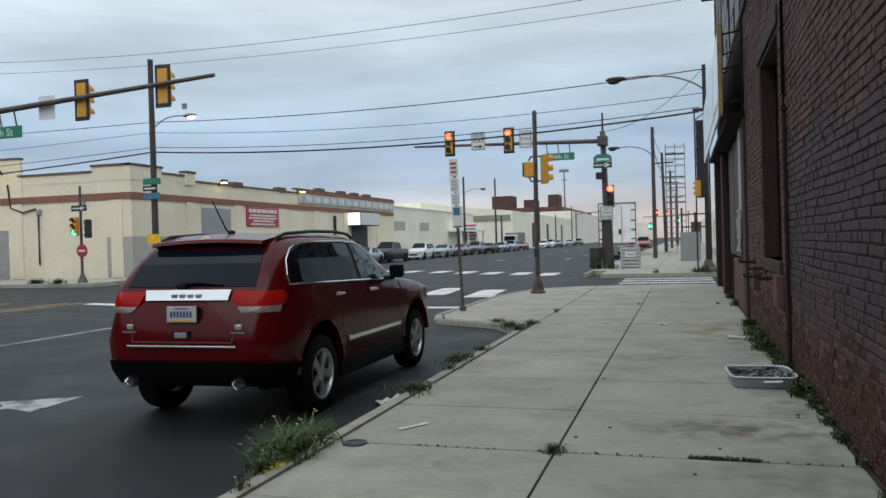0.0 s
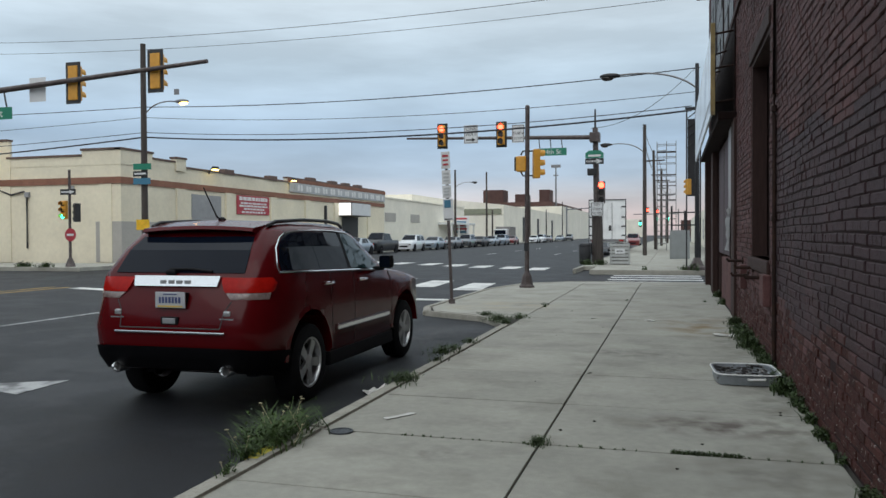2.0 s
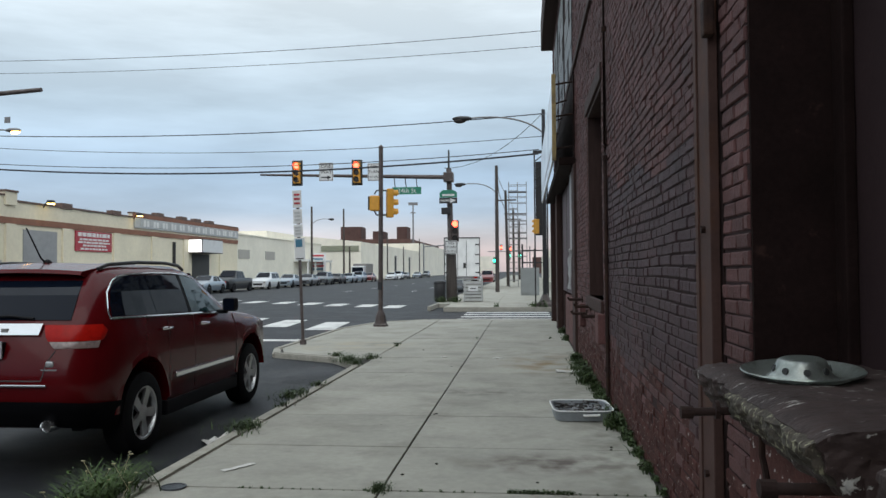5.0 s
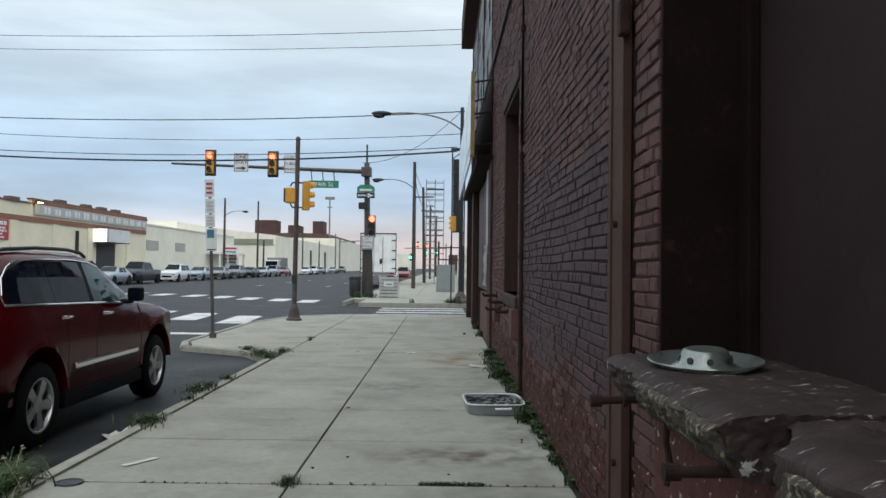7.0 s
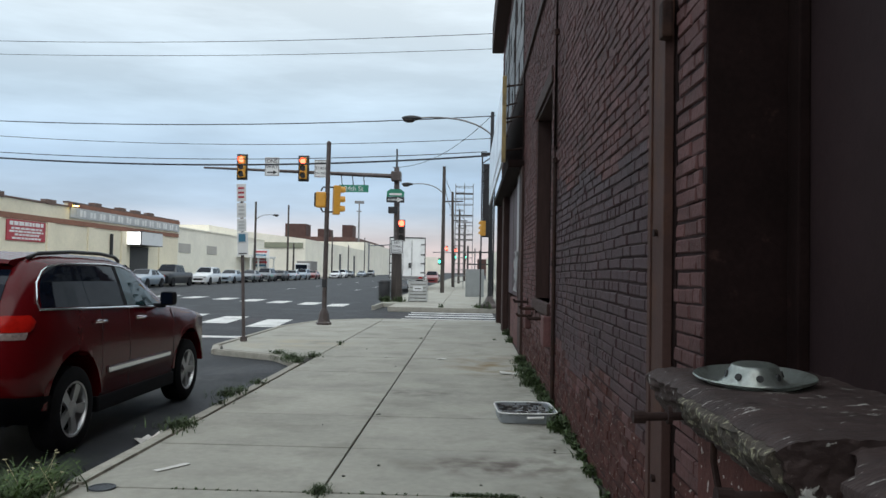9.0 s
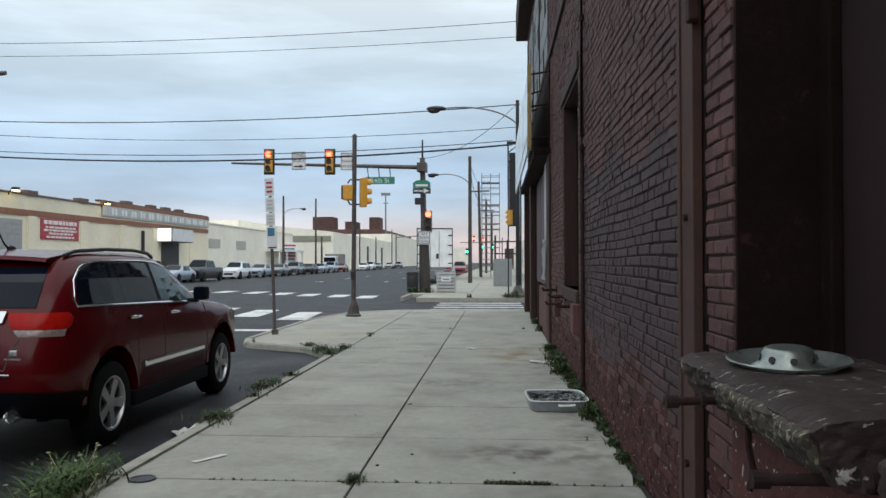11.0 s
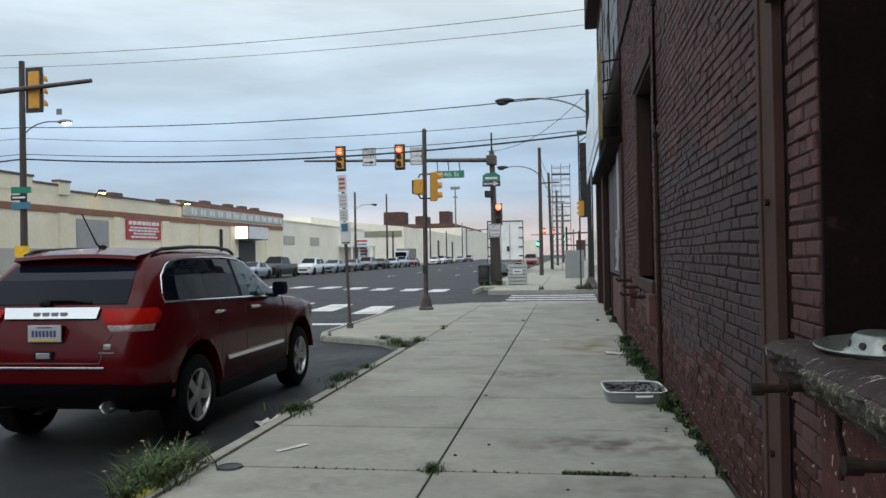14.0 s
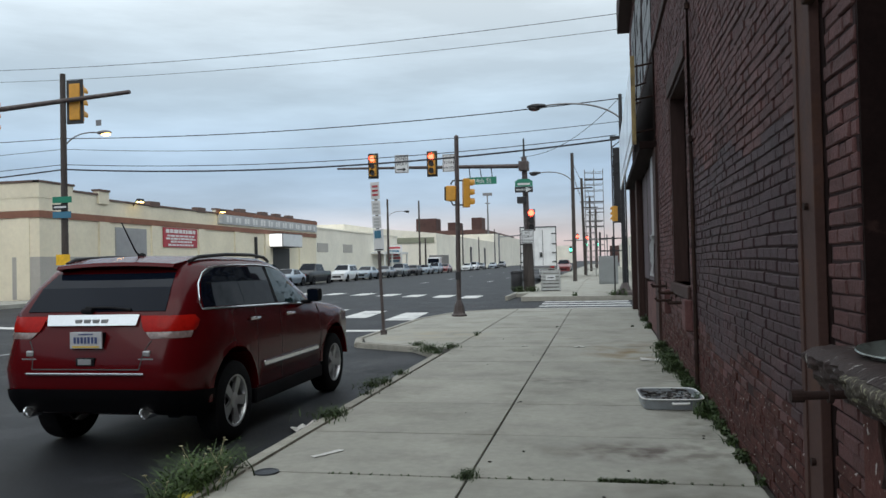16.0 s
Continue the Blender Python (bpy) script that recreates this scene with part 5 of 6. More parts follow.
    part("grille", boxm(-0.45, 0.45, L - 0.06, L + 0.012, 0.42, 0.60, 0.02), "plastic", car)
    if kind == "pickup":
        part("bed", boxm(-0.72, 0.72, 0.1, 1.85, 1.165, 1.18), "plastic", car)
    return car


suv = red_suv()
for kind, paint, label, x, y in (
    ("pickup", "car_black", "black pickup truck parked by the cream warehouse", -25.6, 70.0),
    ("suv", "car_white", "white compact SUV parked along the kerb", -25.7, 78.6),
    ("sedan", "car_silver", "silver blue sedan parked along the kerb", -25.7, 86.5),
    ("sedan", "car_grey", "dark grey sedan parked along the kerb", -25.7, 94.0),
    ("suv", "car_grey", "grey SUV parked along the kerb", -25.7, 101.0),
    ("sedan", "car_black", "black sedan parked along the kerb", -25.7, 108.5),
    ("sedan", "car_silver", "silver sedan parked along the kerb", -25.7, 116.0),
    ("suv", "car_silver", "pale silver SUV parked along the kerb", -25.7, 123.0),
    ("sedan", "car_maroon", "maroon sedan parked along the kerb", -25.7, 131.0),
    ("sedan", "car_white", "white sedan parked along the far kerb", -25.5, 152.0),
    ("suv", "car_white", "white SUV parked along the far kerb", -25.5, 160.0),
    ("sedan", "car_grey", "grey sedan parked along the far kerb", -25.5, 169.0),
    ("sedan", "car_silver", "silver sedan parked far down the street", -25.5, 188.0),
    ("suv", "car_grey", "grey SUV parked far down the street", -25.5, 205.0),
):
    far_car(kind, paint, label, pose(x, y, ROAD, 0, 0, 180))
far_car("sedan", "car_silver", "silver car parked in front of the pickup", pose(-25.6, 63.6, ROAD, 0, 0, 180))
far_car("suv", "car_white", "white SUV parked beyond the trailer", pose(-5.2, 82.0, ROAD, 0, 0, 180))
far_car("suv", "car_maroon", "maroon SUV parked beyond the trailer", pose(-4.8, 104.0, ROAD, 0, 0, 180))
bt = thing("box_truck", "white box truck parked by the far warehouse", "truck", pose(-28, 138, ROAD))
part("cab", box(bmesh.new(), -1.1, 1.1, -7.5, -5.6, 0.5, 2.6, 0.15), "car_white", bt)
part("cargo_box", boxm(-1.2, 1.2, -5.5, 0, 0.9, 3.0, 0.03), "roof_grey", bt)
part("windscreen", boxm(-0.95, 0.95, -7.52, -7.45, 1.6, 2.4), "glass_dark", bt)
for s in (-1, 1):
    for y in (-6.5, -1.2):
        wheel(bt, s * 0.95, y, 0.45, s, False)

trailer = thing("box_trailer", "parked white box trailer with rear doors", "trailer", pose(-4.88, 62.0, ROAD, 0, 0, 4.5))
part("box", boxm(-1.40, 1.40, 0, 13.5, 0.98, 4.30, 0.03), "truck_white", trailer)
part("rear_frame", boxm(-1.32, 1.32, -0.06, 0.04, 1.05, 1.25, 0.01), "pole_grey", trailer)
for s in (-1, 1):
    d = part("door", boxm(s * 0.02, s * 1.34, -0.05, 0.0, 1.12, 4.20, 0.012), "truck_white", trailer)
    for z in (1.5, 2.2, 2.9, 3.7):
        part("hinge", boxm(s * 1.05, s * 1.38, -0.085, -0.05, z, z + 0.09), "signal_back", d)
    part("lock_bar", rod(bmesh.new(), (s * 0.35, -0.075, 1.2), (s * 0.35, -0.075, 4.05), 0.022, seg=6), "pole_grey", d)
    for y in (1.0, 2.3):
        wheel(trailer, s * 1.0, y, 0.5, s, False, 0.5)
    part("tail_lamp", boxm(s * 0.9, s * 1.2, -0.09, -0.06, 1.08, 1.2), "tail_red", trailer)
for x in (-1.42, 1.36):
    part("corner_post", boxm(x, x + 0.06, -0.09, -0.051, 1.0, 4.32), "black_metal", trailer, "dark corner post")
part("header", boxm(-1.36, 1.36, -0.09, -0.051, 4.24, 4.32), "black_metal", trailer)
part("bumper_bar", boxm(-1.1, 1.1, -0.08, 0.02, 0.5, 0.62), "pole_grey", trailer)
part("lock_box", boxm(0.1, 0.3, -0.09, -0.05, 1.9, 2.3), "signal_back", trailer)


# ---- traffic signals, signs and poles ----
def signal_head(parent, x, y, z, face=-1, lit=0, plate=True, turn=0.0, name="signal_head", shell="signal_yellow", size=1.0):
    """Three round lenses in a housing; face -1 looks towards -y. turn swings it about its own upright."""
    h = part(name, box(bmesh.new(), -0.17, 0.17, -0.12, 0.12, -0.53, 0.53, 0.03), shell, parent, "three-lens signal head")
    h.matrix_basis = pose(x, y, z, 0, 0, turn) @ Matrix.Diagonal((size, size, size, 1))
    if plate:
        part("backplate", boxm(-0.27, 0.27, 0.075 * face * -1 - 0.01, 0.075 * face * -1 + 0.01, -0.64, 0.64, 0.006), "signal_back", h, "black backplate")
    for k in range(3):
        zz = 0.35 - 0.35 * k
        mt = ("lens_red" if k == 0 else "lens_green" if k == 2 else "lens_off") if lit == k + 1 else "lens_off"
        part("lens", rod(bmesh.new(), (0, face * 0.12, zz), (0, face * 0.135, zz), 0.145, 0.13, 20), mt, h, "lit lens" if mt != "lens_off" else "")
        bm = bmesh.new()
        arc = [[bm.verts.new((r * math.cos(a), face * d, zz + r * math.sin(a))) for r, d in ((0.155, 0.12), (0.155, 0.30), (0.147, 0.30), (0.147, 0.12))] for a in [math.pi * (-0.12 + 1.24 * i / 12) for i in range(13)]]
        for a, b in zip(arc, arc[1:]):
            for i in range(4):
                bm.faces.new((a[i], b[i], b[(i + 1) % 4], a[(i + 1) % 4]))
        part("visor", bm, shell if plate else shell, h)
    return h


def panel_sign(parent, x, y, z, w, h, material, name="sign_panel", border=None, label="", face=-1):
    s = part(name, boxm(x - w / 2, x + w / 2, y - 0.006, y + 0.006, z - h / 2, z + h / 2, 0.002), material, parent, label)
    if border:
        e = 0.025
        bm = bmesh.new()
        for a in ((x - w / 2 + e, x + w / 2 - e, z + h / 2 - 2 * e, z + h / 2 - e), (x - w / 2 + e, x + w / 2 - e, z - h / 2 + e, z - h / 2 + 2 * e), (x - w / 2 + e, x - w / 2 + 2 * e, z - h / 2 + e, z + h / 2 - e), (x + w / 2 - 2 * e, x + w / 2 - e, z - h / 2 + e, z + h / 2 - e)):
            box(bm, a[0], a[1], y + face * 0.010, y + face * 0.006, a[2], a[3])
        part("border", bm, border, s)
    return s


def arrow(parent, x, y, z, w, h, material):
    part("arrow", boxm(x - w / 2, x + w / 6, y - 0.012, y - 0.007, z - h / 6, z + h / 6), material, parent)
    bm = bmesh.new()
    vs = [(x + w / 8, z + h / 2), (x + w / 2, z), (x + w / 8, z - h / 2)]
    a = [bm.verts.new((u, y - 0.012, v)) for u, v in vs]
    b = [bm.verts.new((u, y - 0.007, v)) for u, v in vs]
    bm.faces.new(a)
    bm.faces.new(b)
    for i in range(3):
        bm.faces.new((a[i], a[(i + 1) % 3], b[(i + 1) % 3], b[i]))
    part("arrow", bm, material, parent)


# mast arm beyond the side street
MX, MY = -3.75, 38.8
mast_r = thing("signal_mast", "dark signal mast with long arm and lit red signals", "traffic signal")
part("pole", rod(bmesh.new(), (MX + 0.22, MY, 0), (MX + 0.10, MY, 6.6), 0.17, 0.13, 14), "pole_brown", mast_r)
part("pole_sleeve", rod(bmesh.new(), (MX + 0.22, MY, 0), (MX + 0.17, MY, 2.7), 0.28, 0.24, 14), "pole_wood", mast_r, "thick dark lower sleeve")
part("finial", rod(bmesh.new(), (MX + 0.10, MY, 6.6), (MX + 0.10, MY, 7.5), 0.05, 0.04, 8), "black_metal", mast_r)
part("arm", rod(bmesh.new(), (MX, MY - 0.25, 6.12), (-13.2, MY - 0.25, 6.42), 0.11, 0.05, 12), "pole_brown", mast_r, "tapered mast arm")
part("clamp", boxm(MX - 0.14, MX + 0.34, MY - 0.4, MY + 0.2, 5.9, 6.35, 0.03), "pole_brown", mast_r)
for x in (-11.25, -8.2):
    signal_head(mast_r, x, MY - 0.45, 6.45 if x < -10 else 6.42, lit=1)
ow = panel_sign(mast_r, -9.75, MY - 0.45, 6.48, 0.72, 0.92, "sign_white", border="sign_black", label="one way sign")
lettering("words", "ONE", 0.26, "sign_black", ow, pose(-9.75, MY - 0.46, 6.74, 90))
lettering("words", "WAY", 0.26, "sign_black", ow, pose(-9.75, MY - 0.46, 6.47, 90))
arrow(ow, -9.75, MY - 0.45, 6.2, 0.5, 0.2, "sign_black")
nt = panel_sign(mast_r, -7.35, MY - 0.45, 6.42, 0.62, 0.88, "sign_white", border="sign_black", label="no turn on red sign")
for i, wd in enumerate(("NO", "TURN", "ON RED")):
    lettering("words", wd, 0.2 if i < 2 else 0.15, "sign_black", nt, pose(-7.35, MY - 0.46, 6.68 - 0.25 * i, 90))
gs = panel_sign(mast_r, -5.72, MY - 0.3, 5.48, 1.45, 0.36, "sign_green", label="green street name sign")
lettering("words", "24th St", 0.32, "sign_white", gs, pose(-5.72, MY - 0.31, 5.47, 90))
for x in (-6.3, -5.75, -5.2):
    part("hanger", rod(bmesh.new(), (x, MY - 0.28, 5.62), (x - 0.06, MY - 0.26, 6.18), 0.025, seg=6), "black_metal", mast_r)
g2 = panel_sign(mast_r, MX + 0.1, MY - 0.4, 5.22, 0.86, 0.24, "sign_green", label="green street name sign")
part("writing_bar", boxm(MX - 0.2, MX + 0.4, MY - 0.412, MY - 0.407, 5.17, 5.27), "sign_white", g2)
bm = bmesh.new()
prism(bm, [(-0.43, 0), (0.43, 0), (0.25, 0.13), (-0.25, 0.13)], -0.006, 0.006)
o = part("sign_top", bm, "sign_green", mast_r)
o.matrix_basis = pose(MX + 0.1, MY - 0.4, 5.34, 90)
ow2 = panel_sign(mast_r, MX + 0.1, MY - 0.41, 4.95, 0.88, 0.28, "sign_black", label="black one way arrow sign")
arrow(ow2, MX + 0.1, MY - 0.41, 4.95, 0.76, 0.24, "sign_white")
lettering("words", "ONE WAY", 0.11, "sign_black", ow2, pose(MX + 0.02, MY - 0.424, 4.95, 90))
part("control_box", boxm(MX - 0.26, MX + 0.2, MY - 0.3, MY + 0.1, 4.3, 4.62, 0.03), "black_metal", mast_r)
signal_head(mast_r, MX + 0.42, MY - 0.25, 3.45, lit=1, plate=False, shell="pole_brown")
nt2 = panel_sign(mast_r, MX + 0.22, MY - 0.4, 2.65, 0.62, 0.66, "sign_white", border="sign_black", label="no turn on red sign")
for i, wd in enumerate(("NO", "TURN", "ON RED")):
    lettering("words", wd, 0.17 if i < 2 else 0.13, "sign_black", nt2, pose(MX + 0.22, MY - 0.41, 2.84 - 0.19 * i, 90))

# left mast arm: back of the signals
mast_l = thing("signal_mast", "dark mast arm carrying black-framed yellow signal backs", "traffic signal")
part("pole", rod(bmesh.new(), (-28.6, 19.4, 0), (-28.6, 19.4, 6.4), 0.18, 0.14, 14), "pole_brown", mast_l)
part("arm", rod(bmesh.new(), (-28.6, 20, 5.60), (-12.95, 20, 6.50), 0.13, 0.06, 12), "pole_brown", mast_l, "tapered mast arm")
for x, z in ((-17.75, 6.18), (-14.80, 6.36)):
    signal_head(mast_l, x, 20.22, z, face=1)
ml = panel_sign(mast_l, -19.1, 20.15, 6.05, 0.62, 0.75, "sign_white", label="back of a pale sign")
gs = panel_sign(mast_l, -20.7, 19.9, 5.33, 1.7, 0.38, "sign_green", label="green street name sign")
lettering("words", "24th St", 0.34, "sign_white", gs, pose(-20.7, 19.89, 5.32, 90))
for x in (-21.3, -20.7, -20.1):
    part("hanger", rod(bmesh.new(), (x, 19.95, 5.5), (x - 0.15, 20, 6.0), 0.025, seg=6), "black_metal", mast_l)

# pedestal signal pole at the corner
ped = thing("signal_post", "brown pedestal post with yellow signal heads and scratches", "traffic signal", pose(-3.88, 21.28, 0, 0, 0.4, 0))
part("pole", rod(bmesh.new(), (0, 0, 0.1), (0, 0, 4.9), 0.065, 0.06, 14), "pole_brown", ped, "scratched brown pole", True)
part("cap", lathe(bmesh.new(), [(0.066, 4.88), (0.066, 4.93), (0.03, 4.97), (0.001, 4.98)], 14), "pole_brown", ped)
part("base", lathe(bmesh.new(), [(0.21, 0.0), (0.21, 0.05), (0.17, 0.08), (0.13, 0.30), (0.08, 0.42), (0.06, 0.44)], 8), "pole_brown", ped, "flared cast base")
h = signal_head(ped, 0.25, 0.0, 3.37, face=1, plate=False, turn=-70, size=0.74)
pb = part("pedestrian_head", box(bmesh.new(), -0.30, -0.02, -0.13, 0.13, 3.16, 3.58, 0.04), "signal_yellow", ped, "yellow pedestrian signal box")
part("pedestrian_visor", boxm(-0.34, -0.29, -0.12, 0.12, 3.18, 3.56, 0.02), "black_metal", ped)
for z in (3.05, 3.72):
    part("bracket", tube(bmesh.new(), [(0, 0, z), (0.14, 0, z), (0.26, 0, z + (0.06 if z < 3.3 else -0.02))], 0.022, 8), "black_metal", ped)
    part("bracket", tube(bmesh.new(), [(0, 0, z), (-0.12, 0, z), (-0.18, 0, z + (0.12 if z < 3.3 else -0.1))], 0.022, 8), "black_metal", ped)
part("push_button", boxm(-0.06, 0.06, -0.12, -0.05, 1.0, 1.22, 0.01), "black_metal", ped)

# leaning parking sign post
post = thing("parking_sign", "leaning brown post with stacked white parking signs", "sign", pose(-4.52, 15.95, 0, 0, -2.2, 0))
part("post", boxm(-0.03, 0.03, -0.02, 0.02, 0.0, 3.2, 0.006), "pole_brown", post, "rusty sign post")
part("foot", boxm(-0.06, 0.06, -0.05, 0.05, 0.0, 0.10, 0.01), "pole_brown", post)
for z, hh, w in ((3.02, 0.36, 0.19), (2.66, 0.30, 0.19), (2.36, 0.26, 0.19)):
    s = panel_sign(post, 0.0, -0.035, z, w, hh, "sign_white", label="narrow white parking sign")
    for k in range(3):
        part("writing_bar", boxm(-0.06, 0.06, -0.050, -0.042, z + hh * (0.25 - 0.25 * k) - 0.02, z + hh * (0.25 - 0.25 * k) + 0.02), "red_sign" if z > 2.9 else "silver_letters", s)
s = panel_sign(post, 0.02, -0.045, 1.98, 0.22, 0.46, "sign_white", label="white and blue parking sign")
part("symbol", boxm(-0.06, 0.08, -0.060, -0.052, 2.02, 2.18), "sign_blue", s)
part("writing_bar", boxm(-0.06, 0.10, -0.060, -0.052, 1.77, 1.79), "sign_black", s)

# corner post by the cream warehouse
cp = thing("signal_post", "slim post with one way sign and small signals", "traffic signal", pose(-28.1, 31.6, 0))
part("pole", rod(bmesh.new(), (0, 0, 0.1), (0, 0, 4.7), 0.07, 0.06, 10), "pole_brown", cp)
part("base", lathe(bmesh.new(), [(0.24, 0), (0.22, 0.08), (0.12, 0.35), (0.07, 0.45)], 8), "pole_brown", cp)
s = panel_sign(cp, 0, -0.1, 3.62, 0.9, 0.28, "sign_black", label="black one way sign")
arrow(s, 0, -0.1, 3.62, 0.78, 0.2, "sign_white")
signal_head(cp, -0.28, -0.05, 2.75, lit=3, plate=False, size=0.85)
signal_head(cp, 0.38, 0.05, 2.62, face=1, plate=False, turn=60, shell="signal_back", size=0.85)
part("round_sign", rod(bmesh.new(), (0.1, -0.1, 1.55), (0.1, -0.08, 1.55), 0.32, seg=20), "red_sign", cp, "red round prohibition sign")
part("sign_bar", boxm(-0.1, 0.3, -0.115, -0.102, 1.5, 1.6), "sign_white", cp)


def utility_pole(x, y, h, label, r=0.16, lean=0.0, arms=(), material="pole_wood"):
    p = thing("utility_pole", label, "pole", pose(x, y, 0, 0, lean, 0), group="utility poles")
    part("pole", rod(bmesh.new(), (0, 0, -0.1), (0, 0, h), r, r * 0.75, 10), material, p)
    for z, w in arms:
        part("crossarm", boxm(-w, w, -0.06, 0.06, z, z + 0.12), "pole_wood", p)
    return p


def street_lamp(pole, z, reach, dx, lit, y=0.0):
    """A cobra-head lamp on a curved arm; dx is the side it reaches to."""
    a0, a1, a2 = Vector((0, y, z - 0.45)), Vector((dx * reach * 0.30, y, z + 0.42)), Vector((dx * reach, y, z + 0.25))
    arm = [(1 - t) ** 2 * a0 + 2 * t * (1 - t) * a1 + t * t * a2 for t in [k / 10 for k in range(11)]]
    part("lamp_arm", tube(bmesh.new(), arm, 0.035, 8), "pole_grey", pole, smooth=True)
    bm = bmesh.new()
    bmesh.ops.create_uvsphere(bm, u_segments=16, v_segments=10, radius=1, matrix=Matrix.Translation((dx * (reach + 0.35), y, z + 0.24)) @ Matrix.Diagonal((0.42, 0.17, 0.11, 1)))
    hd = part("lamp_head", bm, "black_metal" if not lit else "pole_grey", pole, "cobra lamp head", True)
    bm = bmesh.new()
    bmesh.ops.create_uvsphere(bm, u_segments=14, v_segments=8, radius=1, matrix=Matrix.Translation((dx * (reach + 0.45), y, z + 0.16)) @ Matrix.Diagonal((0.26, 0.14, 0.12, 1)))
    part("lamp_glass", bm, "lamp_warm" if lit else "lens_off", hd, "lit warm glass" if lit else "")


lp = utility_pole(-27.15, 36.0, 11.7, "tall dark pole with street signs and lit lamp", 0.19)
street_lamp(lp, 8.3, 2.0, 1, True)
part("street_sign", boxm(-0.5, 0.6, -0.26, -0.23, 5.0, 5.32), "sign_green", lp, "green street name sign")
part("street_sign", boxm(-0.5, 0.4, -0.28, -0.26, 4.64, 4.92), "sign_black", lp, "black one way sign")
part("sign_arrow", boxm(-0.4, 0.3, -0.29, -0.28, 4.74, 4.83), "sign_white", lp)
part("street_sign", boxm(-0.5, 0.55, -0.26, -0.23, 4.22, 4.55), "sign_blue", lp, "blue sign")
part("notice", boxm(-0.35, 0.45, -0.25, -0.22, 1.8, 2.35), "sign_yellow", lp, "yellow notice")
part("small_sign", boxm(1.9, 2.2, -0.02, 0.0, 8.9, 9.2), "pole_grey", lp)
rp = utility_pole(0.88, 32.7, 8.15, "dark lamp pole beside the far corner", 0.10, material="black_metal")
street_lamp(rp, 7.62, 3.02, -1, False)
part("base", lathe(bmesh.new(), [(0.42, 0), (0.40, 0.12), (0.25, 0.2), (0.12, 0.5)], 8), "pole_brown", rp)
signal_head(rp, -0.33, -0.1, 3.3, face=1, lit=0, plate=False, turn=40, size=0.58)
fp = utility_pole(-1.85, 54.8, 8.8, "timber pole with a street lamp arm", 0.15)
street_lamp(fp, 7.3, 2.2, -1, False)
utility_pole(-1.55, 76.0, 9.2, "timber utility pole along the far pavement", 0.16, -1.2, ((8.2, 1.0),))
utility_pole(-1.35, 100.0, 9.4, "timber utility pole along the far pavement", 0.16, 0, ((8.6, 1.2), (7.9, 1.0)))
utility_pole(-0.8, 128.0, 9.6, "timber utility pole along the far pavement", 0.17, 0, ((8.9, 1.3),))
utility_pole(-1.2, 160.0, 9.6, "timber utility pole along the far pavement", 0.18, 0, ((8.9, 1.4),))
for x, y, h in ((-27.2, 99, 9.9), (-27.2, 117, 11.0), (-27.2, 121, 5.4), (-27.2, 155, 9.2), (-27.2, 176, 7.0), (-27.2, 203, 9.8)):
    q = utility_pole(x, y, h, "thin pole along the far kerb", 0.16)
    if y == 99:
        street_lamp(q, 8.0, 2.2, 1, False)
fm = thing("signal_mast", "distant signal mast arm over the avenue", "traffic signal")
part("pole", rod(bmesh.new(), (-27.0, 210, 0), (-27.0, 210, 9), 0.2), "pole_grey", fm)
part("arm", rod(bmesh.new(), (-27.0, 210, 8), (-13, 210, 8.8), 0.14), "pole_grey", fm)
for x, mt in ((-20, "signal_back"), (-15.5, "signal_back")):
    part("head", boxm(x - 0.35, x + 0.35, 209.6, 210, 7.6, 9.2), mt, fm)
banner = thing("yard_banner", "white banner with rows of red and blue lettering", "banner")
part("cloth", boxm(-31.2, -28.7, 112.0, 112.05, 1.5, 4.2), "sign_white", banner)
for k, (z, mt) in enumerate(((3.7, "red_sign"), (3.2, "sign_blue"), (2.7, "red_sign"), (2.2, "red_sign"), (1.75, "sign_blue"))):
    part("writing_bar", boxm(-30.9 + 0.1 * (k % 2), -29.0 - 0.15 * (k % 3), 111.97, 112.0, z, z + 0.26), mt, banner)
far_lights = thing("distant_signals", "distant lit traffic lights down the street", "traffic signal")
for x, y, z, mt in ((-2.9, 150, 4.2, "lens_green"), (-0.9, 150, 4.2, "lens_green"), (-5.6, 190, 7.0, "lens_red"), (-3.4, 190, 6.6, "lens_red"), (-6.5, 170, 3.6, "lens_green")):
    part("lens", rod(bmesh.new(), (x, y, z), (x, y + 0.05, z), 0.30, seg=12), mt, far_lights)
    part("housing", boxm(x - 0.25, x + 0.25, y + 0.06, y + 0.4, z - 0.7, z + 0.7), "signal_back", far_lights)
part("span_pole", rod(bmesh.new(), (1.0, 150.3, 0), (1.0, 150.3, 6), 0.12), "pole_grey", far_lights)
part("span_arm", rod(bmesh.new(), (1.0, 150.3, 5.1), (-7.0, 150.3, 5.1), 0.08), "pole_grey", far_lights)

# black lattice gantry column behind the corner lamp pole
gantry = thing("lattice_column", "black steel lattice column beside the corner", "gantry", pose(0.75, 34.2, 0))
for x in (-0.24, 0.30):
    part("leg", boxm(x - 0.03, x + 0.03, -0.03, 0.03, 0, 6.6), "black_metal", gantry)
for k in range(4):
    part("brace", rod(bmesh.new(), (-0.24, 0, 5.0 + k * 0.4), (0.30, 0, 5.4 + k * 0.4), 0.022, seg=6), "black_metal", gantry)
part("top_beam", boxm(-0.3, 1.6, -0.05, 0.05, 6.55, 6.68), "black_metal", gantry)
part("panel", boxm(-0.20, 0.26, 0.04, 0.08, 3.0, 6.2), "black_metal", gantry, "black steel panel")

